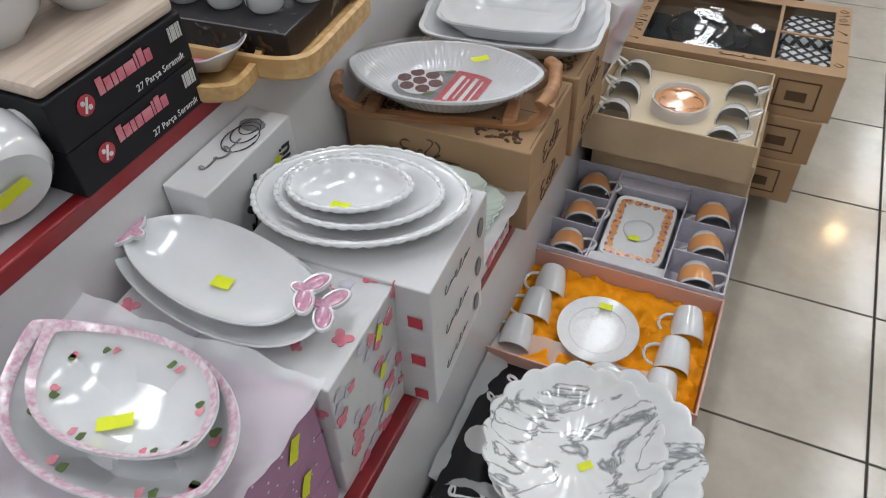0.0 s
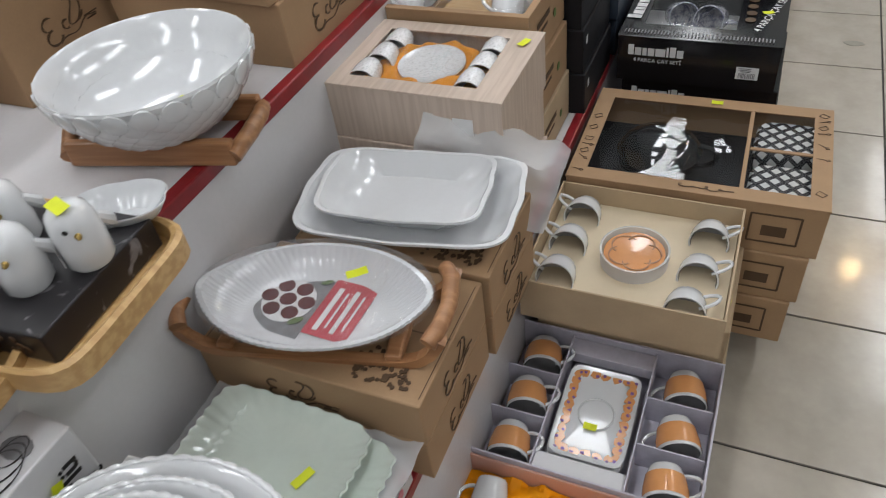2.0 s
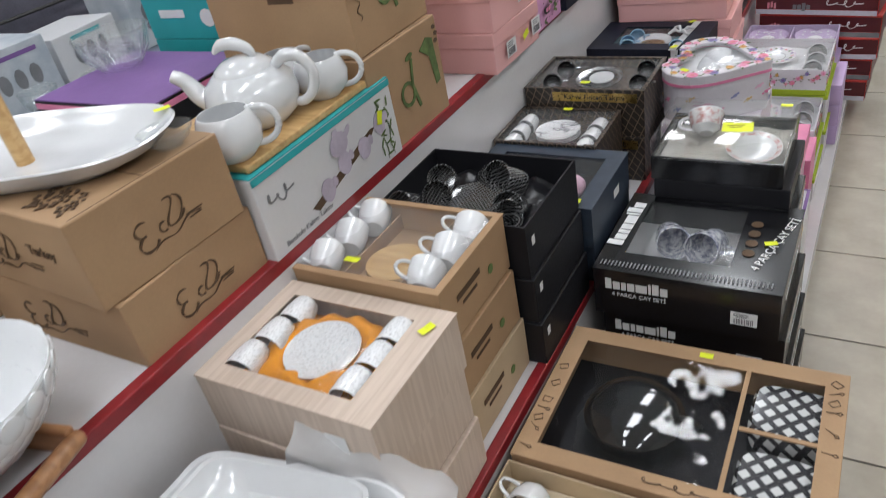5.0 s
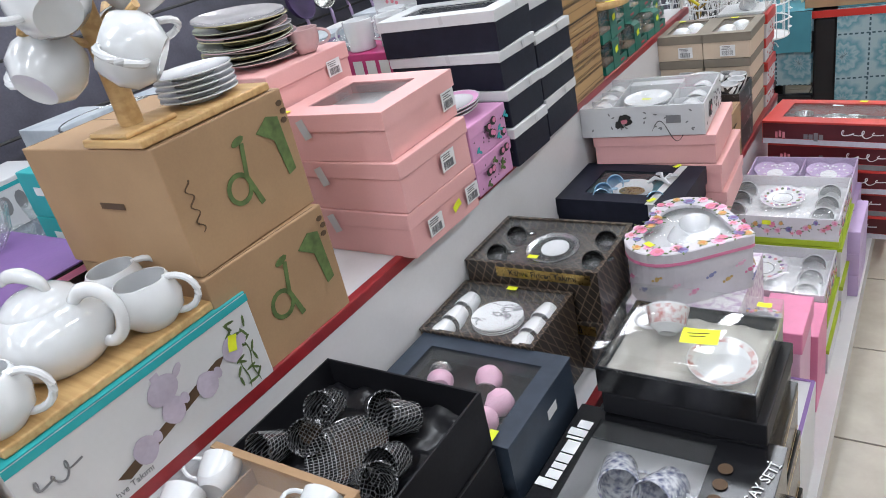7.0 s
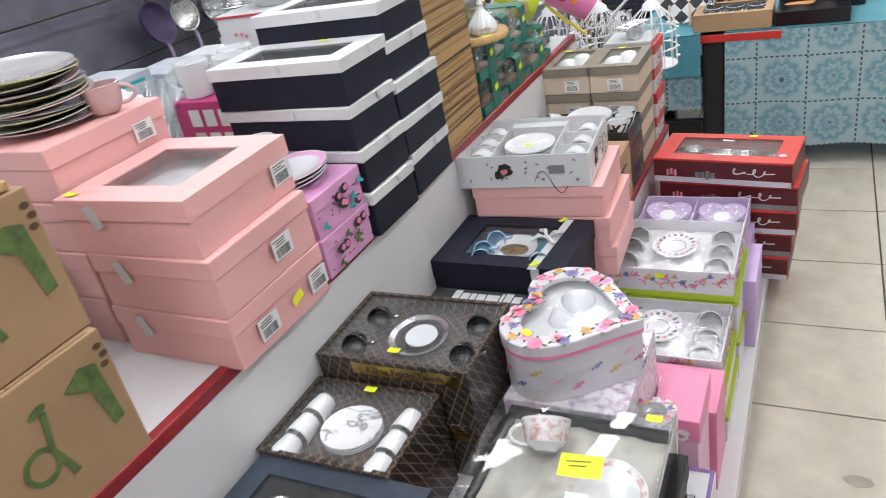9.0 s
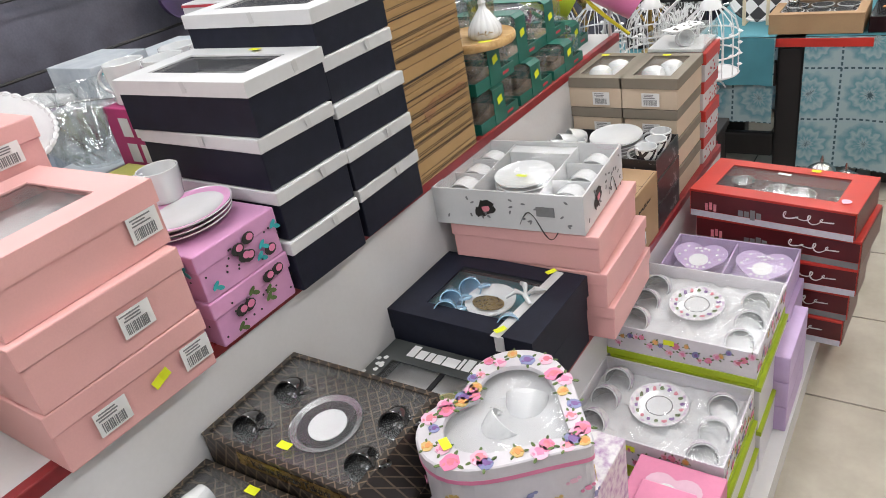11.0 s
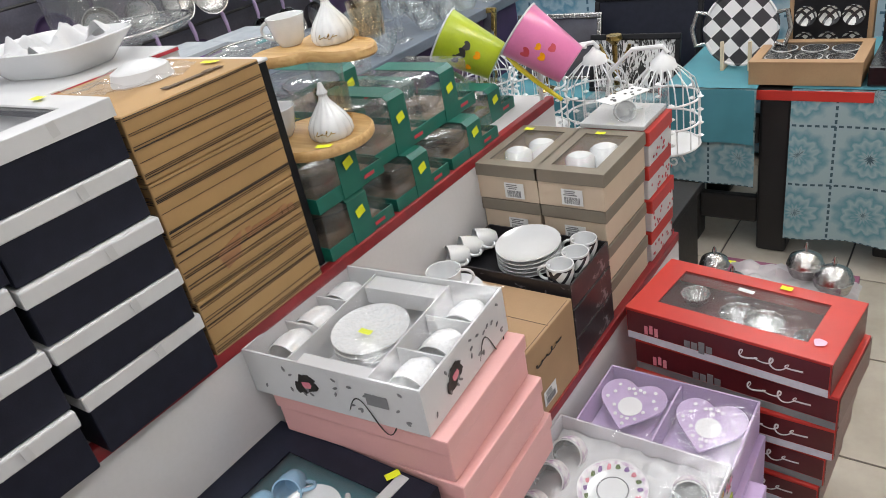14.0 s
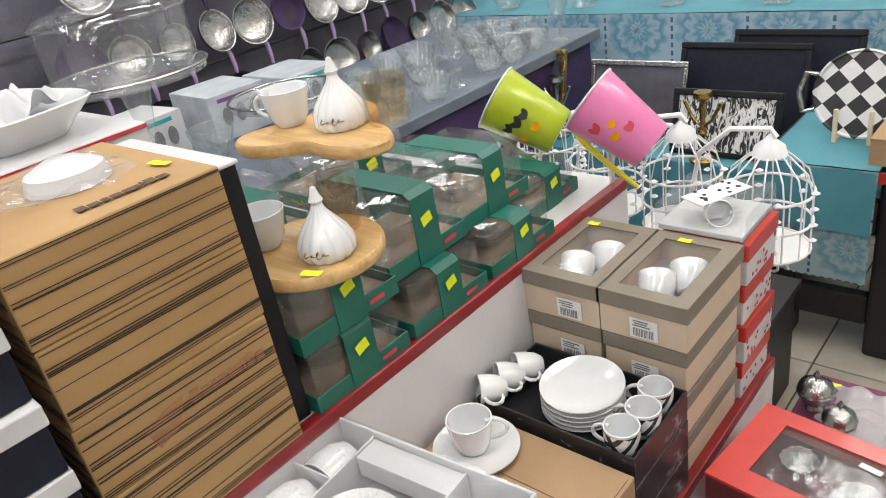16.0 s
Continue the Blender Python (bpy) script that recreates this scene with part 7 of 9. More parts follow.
for x, y, rz in ((-0.660, 0.862, 25), (-0.700, 0.812, 10), (-0.762, 0.803, -20), (-0.828, 0.797, 0), (-0.772, 0.866, 15), (-0.838, 0.855, -10), (-0.895, 0.815, 5), (-0.90, 0.875, 20)):
    m = pose(x, y, Z2 + 0.0555, 0, 0, rz - 60)
    if bird is None:
        bird = thing("salt_shaker", m, "small white shaker with a domed head and gold beak", "shaker", "white shakers")
        part("shaker_body", lathe([(0, 0), (0.022, 0), (0.026, 0.006), (0.027, 0.030), (0.0255, 0.055), (0.022, 0.068), (0.013, 0.0765), (0, 0.079)], 24), PORC, bird, smooth=True)
        part("beak", lathe([(0.004, 0), (0.0025, 0.005), (0, 0.008)], 8), GOLD, bird, "gold beak", m=pose(0.0255, 0, 0.05, 0, 90, 0))
        part("wing", tube([(0, 0.022, 0.05), (-0.008, 0.033, 0.035), (-0.016, 0.036, 0.02)], [0.006, 0.008, 0.003], 8), PORC, bird, smooth=True)
        part("eye", flat([blob(0, 0, 0.003, 0.003, 8)]), INK, bird, "small black eye", m=pose(0.0235, -0.0095, 0.058, 90, 0, 68))
        part("label", flat([rect(0, 0, 0.026, 0.026)]), WHITEINK, bird, m=pose(0.002, -0.0272, 0.026, 90, 0, 4))
        price(bird, pose(0.006, -0.004, 0.0785, 8, 6, 20), 0.026, 0.016)
    else:
        copy_thing(bird, m)
ds = thing("shell_dish", pose(-0.690, 0.940, Z2 + 0.036, 0, 0, 30), "white double lobed dish on the tray rim", "dish")
part("dish_body", dish(oval(0.06, 0.04, 4, 0.12), vessel_rings(0.03, 0.004, 0.5), 48), PORC, ds, smooth=True)

# scale patterned bowl on a wooden stand
st = thing("bowl_stand", pose(-0.79, 1.135, Z2, 0, 0, 14), "brown wooden stand with round handles", "stand")
for sy in (-1, 1):
    part("rail", block(-0.124, 0.124, sy * 0.055 - 0.008, sy * 0.055 + 0.008, 0.004, 0.042, 0.004), DWOOD, st)
for sx in (-1, 1):
    part("handle", tube([(sx * 0.122, -0.06, 0.02), (sx * 0.136, -0.022, 0.032), (sx * 0.136, 0.022, 0.032), (sx * 0.122, 0.06, 0.02)], 0.012, 10), DWOOD, st, smooth=True)
bw = thing("scale_bowl", pose(-0.782, 1.14, Z2 + 0.044, 0, 0, 0), "deep white bowl with a fish scale relief", "bowl")
part("bowl_body", dish(oval(0.143, 0.143), [(0, 0.002), (0.5, 0), (0.56, 0.005), (0.80, 0.038), (0.93, 0.064), (1.0, 0.087), (0.99, 0.091), (0.965, 0.089), (0.89, 0.066), (0.76, 0.041), (0.5, 0.010), (0, 0.008)], 72), PORC, bw, smooth=True)
scale_piece = None
for row in range(6):
    t = row / 5
    r, z = 0.1436 * (0.645, 0.725, 0.805, 0.862, 0.918, 0.962)[row], 0.016 + 0.058 * t
    n = 24
    for k in range(n):
        a = 2 * math.pi * (k + 0.5 * (row % 2)) / n
        m = Matrix.Translation((r * math.cos(a), r * math.sin(a), z)) @ Euler((0, radians(119 - 13 * t), a)).to_matrix().to_4x4()
        if scale_piece is None:
            scale_piece = part("scale", lathe([(0.0162, -0.0030), (0.0162, 0.0022), (0.0145, 0.0032), (0, 0.0040)], 14), PORC, bw, m=m, smooth=True)
        else:
            again = scale_piece.copy()
            scene.collection.objects.link(again)
            again.parent, again.matrix_basis = bw, m
price(bw, pose(0.02, 0.03, 0.0115, 0, 0, 8), 0.034, 0.013)

# kraft swirl boxes with a white dish on a pole
swirl_box(placed(-1.06, -0.718, 1.362, 1.622, Z2), 0.342, 0.26, 0.108, "brown kraft box with black swirl script", "upper kraft boxes")
bx = swirl_box(pose(-0.89, 1.488, Z2 + 0.1085, 0, 0, -3), 0.342, 0.26, 0.132, "brown kraft box with black swirl script", "upper kraft boxes")
lettering("Turkey", 0.022, BROWNINK, bx, face("front", 0.342, 0.26, 0.132) @ pose(0.085, 0.012, 0), bold=0.0004)
swirl_box(placed(-1.42, -1.09, 1.16, 1.42, Z2), 0.33, 0.26, 0.19, "brown kraft box with a black wreath print", "upper kraft boxes")
swirl_box(placed(-1.42, -1.10, 0.80, 1.08, Z2), 0.32, 0.28, 0.17, "brown kraft box with a black wreath print", "upper kraft boxes")
zc = Z2 + 0.2415
ds = thing("tiered_stand", pose(-0.93, 1.475, zc, 0, 0, 20), "white wavy serving dish with a wooden pole", "stand")
part("dish", dish(squircle(0.20, 0.12, 3.2, 3, 0.05), vessel_rings(0.034, 0.006, 0.72, 0, 0.9), 80), PORC, ds, smooth=True)
part("pole", tube([(-0.03, 0, 0.004), (-0.03, 0, 0.30)], 0.013, 14), BAMBOO, ds, "turned wooden pole", smooth=True)
price(ds, pose(0.17, 0.07, 0.036, 0, 0, 40))
gb = thing("small_glass_bowl", pose(-0.755, 1.56, zc), "small clear bowl on a kraft box", "bowl")
part("bowl_body", dish(oval(0.04, 0.04), vessel_rings(0.025, 0.003, 0.5), 30), GLASS, gb, smooth=True)
for k in range(3):
    ds = thing("white_platter", pose(-1.24, 1.60 + 0.012 * k, Z2 + 0.001 + 0.02 * k + (0.05 if k else 0), 0, 0, 20), "large white platter in a pile", "platter", "white platters")
    part("platter_body", dish(squircle(0.17, 0.115, 3.5), vessel_rings(0.03, 0.006, 0.65), 60), PORC, ds, smooth=True)

# tea set box with teapot, pots and mugs
W, D, H = 0.30, 0.40, 0.152
bx = carton("tea_set_carton", placed(-1.0, -0.70, 1.625, 2.025, Z2), W, D, H, WHITEB, "white tea set carton with a teapot picture", flap=False)
LAVPIC = mat("pale lilac print", (0.52, 0.46, 0.56), 0.4, vary=0.10, scale=18)
fr = face("right", W, D, H)
print_on(bx, [rect(0, 0.069, D, 0.012)], TEALINK, fr, "turquoise_edge")
print_on(bx, [[(-0.075, -0.052), (0.105, -0.006), (0.125, 0.010), (0.110, 0.012), (-0.090, -0.040)]], BROWNINK, fr, "picture_board")
print_on(bx, [blob(-0.045 + 0.062 * q, -0.028 + 0.012 * (q % 2), 0.019, 0.022, 14, 0, 0.06, q) for q in range(4)] + [blob(-0.022 + 0.062 * q, -0.026 + 0.012 * (q % 2), 0.007, 0.010, 10) for q in range(4)] + [blob(0.02, 0.022, 0.026, 0.022, 16), blob(0.052, 0.03, 0.012, 0.006, 8, 35), rect(0.02, 0.047, 0.014, 0.008)], LAVPIC, fr @ pose(0, 0.004, 0.0008, 0, 0, 9), "teapot_picture")
print_on(bx, scribble(0.06, 0.03, 3, 0.003), GREYINK, fr @ pose(-0.15, 0.025, 0), "script")
lettering("Bambulu Kahve Takımı", 0.014, GREYINK, bx, fr @ pose(-0.105, -0.060, 0))
print_on(bx, ribbon([(0.150 + 0.003 * math.sin(q), -0.068 + 0.010 * q) for q in range(13)], 0.0022) + ribbon([(0.168 + 0.003 * math.cos(q), -0.068 + 0.009 * q) for q in range(12)], 0.0018) + [blob(0.158 + 0.020 * math.sin(2.3 * q), -0.06 + 0.0058 * q, 0.010, 0.0022, 7, 47 * q) for q in range(20)], GREENINK, fr, "bamboo_print")
price(bx, fr @ pose(0.145, 0.02, 0.0012, 0, 0, 70), 0.026, 0.016)
part("turquoise_top", block(-W / 2, W / 2, -D / 2, D / 2, H, H + 0.0015), TEALINK, bx)
zc = Z2 + H + 0.002
bd = thing("serving_board", pose(-0.845, 1.815, zc), "thin bamboo board under the teapot", "board")
part("board", block(-0.125, 0.135, -0.175, 0.165, 0, 0.014, 0.003), BAMBOO, bd)
zc += 0.0142


def teapot(m, s, label):
    tp = thing("teapot", m, label, "teapot")
    part("pot_body", lathe([(0, 0), (0.050 * s, 0), (0.068 * s, 0.016 * s), (0.074 * s, 0.042 * s), (0.068 * s, 0.066 * s), (0.050 * s, 0.082 * s), (0.044 * s, 0.085 * s), (0, 0.085 * s)], 36), PORC, tp, smooth=True)
    part("lid", lathe([(0.046 * s, 0.084 * s), (0.044 * s, 0.090 * s), (0.030 * s, 0.099 * s), (0.012 * s, 0.103 * s), (0, 0.104 * s)], 28), PORC, tp, smooth=True)
    part("lid_leaf", tube(*eased([(0.022 * s, 0, 0.097 * s), (0.016 * s, 0, 0.112 * s), (-0.004 * s, 0.002 * s, 0.122 * s), (-0.026 * s, 0.004 * s, 0.122 * s), (-0.040 * s, 0.003 * s, 0.112 * s)], [0.004 * s, 0.008 * s, 0.010 * s, 0.009 * s, 0.003 * s]), 14), PORC, tp, smooth=True)
    part("spout", tube(*eased([(-0.062 * s, 0, 0.04 * s), (-0.082 * s, 0, 0.052 * s), (-0.098 * s, 0, 0.076 * s), (-0.116 * s, 0, 0.088 * s)], [0.020 * s, 0.016 * s, 0.012 * s, 0.010 * s]), 14), PORC, tp, smooth=True)
    part("handle", tube(*eased([(0.045 * s, 0, 0.078 * s), (0.066 * s, 0, 0.094 * s), (0.090 * s, 0, 0.090 * s), (0.104 * s, 0, 0.066 * s), (0.098 * s, 0, 0.038 * s), (0.082 * s, 0, 0.022 * s), (0.066 * s, 0, 0.022 * s)], [0.007 * s, 0.010 * s, 0.009 * s, 0.008 * s, 0.008 * s, 0.008 * s, 0.007 * s]), 14), PORC, tp, smooth=True)
    return tp


def belly_mug(m, s, label, group=""):
    mg = thing("belly_mug", m, label, "mug", group)
    part("mug_body", lathe([(0, 0.003), (0.03 * s, 0), (0.048 * s, 0.02 * s), (0.052 * s, 0.042 * s), (0.044 * s, 0.068 * s), (0.040 * s, 0.075 * s), (0.038 * s, 0.075 * s), (0.041 * s, 0.067 * s), (0.048 * s, 0.042 * s), (0.03 * s, 0.01), (0, 0.008)], 30), PORC, mg, smooth=True)
    part("handle", tube(arc(0.046 * s, 0.042 * s, 0.032 * s, 0.03 * s, 110, -110, 12), 0.0055 * s, 8), PORC, mg, smooth=True)
    return mg


teapot(pose(-0.815, 1.795, zc, 0, 0, 24), 1.10, "white rounded teapot with a leaf knob")
belly_mug(pose(-0.755, 1.668, zc, 0, 0, 42), 1.0, "white rounded mug beside the teapot", "tea set mugs")
belly_mug(pose(-0.752, 1.905, zc, 0, 0, 35), 0.95, "white rounded mug beside the teapot", "tea set mugs")
belly_mug(pose(-0.855, 1.925, zc, 0, 0, 60), 0.9, "white rounded mug beside the teapot", "tea set mugs")
# dark printed box and laid-down lids behind
bx = carton("glass_set_box", placed(-1.42, -1.05, 1.76, 2.05, Z2), 0.36, 0.28, 0.19, BLACK, "black glass set box with a pink edge", flap=False)
print_on(bx, [rect(0, 0.085, 0.35, 0.012)], HOTPINK, face("front", 0.36, 0.28, 0.19), "pink_edge")
print_on(bx, [rect(0, 0.085, 0.28, 0.012)], HOTPINK, face("right", 0.36, 0.28, 0.19), "pink_edge")
print_on(bx, [rect(-0.10 + 0.03 * (q % 4), 0.04 - 0.045 * (q // 4), 0.018, 0.03) for q in range(8)], GREYM, face("front", 0.36, 0.28, 0.19), "glass_picture")
part("violet_top", block(-0.178, 0.178, -0.138, 0.138, 0.1905, 0.193), PURPLEINK, bx)

# two kraft boxes with saucers and a mug tree
W, D, H = 0.33, 0.262, 0.203
for k in range(2):
    bx = carton("mug_set_carton", pose(-0.882 + 0.012 * (1 - k), 2.105, Z2 + 0.204 * k, 0, 0, -1 + 2 * k), W, D, H, KRAFT, "brown kraft carton with green leaf print", "mug set cartons")
    fr = face("right", W, D, H)
    ring = [(r * math.cos(0.35 * q) - 0.012, r * math.sin(0.35 * q) - 0.012) for r in (0.026,) for q in range(19)]
    thick = [[(x0, y0), (x1, y1), (x1 * 0.70 - 0.0036, y1 * 0.70 - 0.0036), (x0 * 0.70 - 0.0036, y0 * 0.70 - 0.0036)] for (x0, y0), (x1, y1) in zip(ring, ring[1:])]
    print_on(bx, thick + [[(0.014, 0.052), (0.022, 0.050), (0.012, 0.0), (0.028, -0.05), (0.018, -0.052), (0.004, 0.0)], blob(0.012, 0.056, 0.014, 0.006, 9, 15)], GREENINK, fr, "green_loop_print")
    print_on(bx, [[(0.052, 0.052), (0.082, 0.070), (0.106, 0.062), (0.112, -0.030), (0.094, -0.034), (0.084, 0.030)]], GREENINK, fr, "green_leaf_print")
    print_on(bx, ribbon([(-0.10 + 0.006 * math.sin(q * 0.9), -0.04 + 0.0035 * q) for q in range(24)], 0.0024), BROWNINK, fr, "script")
    print_on(bx, [blob(0.11 + 0.004 * (q % 2), 0.045 - 0.014 * q, 0.007, 0.005, 7) for q in range(3)], BROWNINK, fr @ pose(0.008, 0.035, 0), "small_print")
    print_on(bx, [rect(0.02, 0.01, 0.06, 0.01)], BROWNINK, face("front", W, D, H), "print_lines")
zc = Z2 + 0.4085
bd = thing("serving_board", pose(-0.83, 2.10, zc), "bamboo board on a kraft carton", "board")
part("board", block(-0.035, 0.105, -0.128, 0.125, 0, 0.013, 0.003), BAMBOO, bd)
for k in range(5):
    make_plate("white_saucer", pose(-0.80, 2.15, zc + 0.0135 + 0.009 * k, 0, 0, 0), "white saucer in a pile of five", 0.062, 0.010, group="piled saucers")
tr = thing("mug_tree", pose(-0.80, 2.02, zc + 0.0132), "wooden mug tree hung with white cups", "mug tree")
part("post", tube([(0, 0, 0), (-0.005, 0, 0.36)], [0.017, 0.013], 12), BAMBOO, tr, smooth=True)
part("foot", block(-0.045, 0.045, -0.045, 0.045, 0, 0.008, 0.003), BAMBOO, tr)
for k in range(6):
    a = 60 * k + 10
    zz = 0.12 + 0.085 * (k % 2)
    part("branch", tube([(0, 0, zz), (0.09 * math.cos(radians(a)), 0.09 * math.sin(radians(a)), zz + 0.045)], 0.006, 8), BAMBOO, tr, smooth=True)
    belly_mug(pose(-0.80 + 0.10 * math.cos(radians(a)), 2.02 + 0.10 * math.sin(radians(a)), zc + 0.0132 + zz - 0.03, 58, 0, a - 60), 1.0, "white rounded mug hanging on the mug tree", "hanging mugs")
# turquoise boxes to the rear
for k in range(3):
    for q in range(2):
        bx = carton("pot_box", placed(-1.40, -1.12, 2.10 + 0.15 * q, 2.24 + 0.15 * q, Z2 + 0.10 * k), 0.28, 0.14, 0.099, TEALINK, "turquoise cookware box with pot pictures", "turquoise boxes", flap=False)
        print_on(bx, [blob(0.0, 0.0, 0.022, 0.02, 12), rect(-0.09, 0.0, 0.06, 0.02)], WHITEINK, face("right", 0.28, 0.14, 0.099), "pot_picture")
        print_on(bx, [blob(0.06, 0.0, 0.022, 0.02, 12), rect(-0.05, 0.01, 0.08, 0.018)], WHITEINK, face("front", 0.28, 0.14, 0.099), "pot_picture")

# pale pink gift boxes
W, D = 0.265, 0.255
hs = (0.098, 0.105, 0.098)
z = Z2
for k in range(3):
    m = pose(-0.794 + (0.0, 0.002, -0.016)[k], 2.532 + (0, 0, 0.004)[k], z, 0, 0, (-1, 0, 2)[k])
    if k < 2:
        bx = carton("pink_gift_box", m, W, D, hs[k], PINK, "pale pink lidded gift box in a stack", "pink gift boxes", lid=PINK, lid_h=0.035)
    else:
        bx = tray_box("pink_gift_box", m, W, D, hs[k], PINK, "pale pink gift box with a window in its lid", "pink gift boxes", insert=WSATIN, floor=0.06, rim=0.05, film=FILM, lid_band=0.035, dome=0.002)
        price(bx, face("top", W, D, hs[k]) @ pose(-0.11, -0.115, 0))
    part("ribbon_tab", flat([rect(-0.06, hs[k] / 2 - 0.03, 0.02, 0.04, 20)]), WSATIN, bx, "white ribbon end", m=face("front", W, D, hs[k], 0.004))
    tag_label(bx, face("right", W, D, hs[k], 0.0045) @ pose((0.095, 0.03, 0.095)[k] - (0.0 if k else 0.0), -0.005, 0), 0.05, 0.038, k)
    if k == 0:
        tag_label(bx, face("right", W, D, hs[k], 0.0045) @ pose(-0.05, -0.008, 0), 0.05, 0.038, 9)
        price(bx, face("right", W, D, hs[k], 0.0045) @ pose(0.03, -0.005, 0, 0, 0, 20), 0.03, 0.016)
    z += hs[k] + 0.0005
# taller pink stack behind with piled plates
for k in range(4):
    bx = carton("pink_gift_box", pose(-1.10 + 0.004 * k, 2.555, Z2 + 0.094 * k), 0.275, 0.262, 0.093, PINK, "pale pink lidded gift box in a tall stack", "pink gift boxes", lid=PINK, lid_h=0.035)
    tag_label(bx, face("right", 0.275, 0.262, 0.093, 0.002) @ pose(0.07, 0.005, 0), 0.045, 0.034, k)
zc = Z2 + 0.377
cols = [mat("sage glaze", (0.40, 0.42, 0.32), 0.15, coat=0.4), mat("dusty pink glaze", (0.60, 0.40, 0.40), 0.15, coat=0.4), mat("smoke glaze", (0.36, 0.34, 0.35), 0.15, coat=0.4), mat("mustard glaze", (0.50, 0.45, 0.24), 0.15, coat=0.4)]
for k in range(12):
    make_plate("dinner_plate", pose(-1.09 + 0.006 * math.sin(k * 2), 2.54 - 0.001 * k, zc + 0.006 + 0.0078 * k, 3 * math.sin(k * 1.7), 4 + 2 * math.cos(k * 2.3), 0), "glazed dinner plate in a tall pile", 0.105 if k < 6 else 0.10, 0.014, cols[(k * 3 + 1) % 4 if k < 11 else 2], group="piled dinner plates")
make_cup("pink_cup", pose(-0.99, 2.60, zc, 0, 0, 30), "pale pink cup beside the plate pile", 0.035, 0.05, cols[1])

# ladybird boxes with saucers and a cup
W, D = 0.29, 0.172
LADY = mat("candy pink print", (0.66, 0.32, 0.55), 0.4, vary=0.05, scale=6)
for k in range(2):
    h = 0.083
    bx = carton("ladybird_box", placed(-0.965, -0.675, 2.683, 2.855, Z2 + 0.0835 * k), W, D, h, LADY, "candy pink box with ladybird print", "ladybird boxes", lid=LADY, lid_h=0.03)
    for side, a in (("right", D), ("front", W)):
        print_on(bx, scatter(80 + k, 5, a, h * 0.7, lambda x, y, r: [blob(x, y, 0.013, 0.010, 10)]), INK, face(side, W, D, h, 0.0045), "ladybird_print")
        print_on(bx, scatter(80 + k, 5, a, h * 0.7, lambda x, y, r: [blob(x + 0.003, y + 0.001, 0.007, 0.006, 10)]), HOTPINK, face(side, W, D, h, 0.0055), "ladybird_print")
        print_on(bx, scatter(90 + k, 4, a, h * 0.7, lambda x, y, r: [blob(x, y, 0.009, 0.004, 8, 40), blob(x + 0.007, y - 0.007, 0.008, 0.004, 8, -30)]), GREENINK if k == 0 else TEALINK, face(side, W, D, h, 0.0045), "leaf_print")
        print_on(bx, scatter(95 + k, 12, a, h * 0.7, lambda x, y, r: [blob(x, y, 0.002, 0.002, 6)]), INK, face(side, W, D, h, 0.0045), "dot_print")
zc = Z2 + 0.1675
for k in range(3):
    make_plate("ladybird_saucer", pose(-0.775 + 0.004 * k, 2.765, zc + 0.009 * k, 4, -3, 0), "white saucer with a pink spotted rim", 0.075, 0.011, group="ladybird saucers", rim=LADY)
make_cup("ladybird_cup", pose(-0.85, 2.79, zc + 0.026, 0, 0, 215), "white cup with a ladybird handle", 0.035, 0.055, foot=0.8)
bx = carton("yellow_green_box", placed(-1.17, -0.985, 2.74, 2.93, Z2 + 0.0), 0.18, 0.19, 0.17, mat("pale olive card", (0.42, 0.42, 0.10), 0.45), "olive yellow box with dark lettering bars", flap=False)
print_on(bx, [rect(-0.03 + 0.016 * q, 0.0, 0.012, 0.016) for q in range(5)], GREENINK, face("top", 0.18, 0.19, 0.17), "brand_bars")
for q in range(2):
    bx = carton("mug_set_box", placed(-1.22, -1.0, 2.95, 3.15, Z2 + 0.14 * q), 0.22, 0.2, 0.139, MAG, "plum mug set box with mug pictures", "plum mug boxes", flap=False)
    print_on(bx, [rect(-0.05 + 0.045 * (i % 3), 0.03 - 0.055 * (i // 3), 0.032, 0.04) for i in range(6)], GREYM, face("front", 0.22, 0.2, 0.139), "mug_picture")
    print_on(bx, [rect(-0.05 + 0.045 * (i % 3), 0.03 - 0.055 * (i // 3), 0.032, 0.04) for i in range(6)], GREYM, face("right", 0.22, 0.2, 0.139), "mug_picture")
for x, y in ((-1.17, 3.0), (-1.08, 3.03), (-1.13, 3.11), (-1.04, 3.12)):
    make_cup("rose_mug", pose(x, y, Z2 + 0.2805, 0, 0, 200), "white mug with a small pink rose", 0.042, 0.080, foot=0.85, group="rose mugs", category="mug")


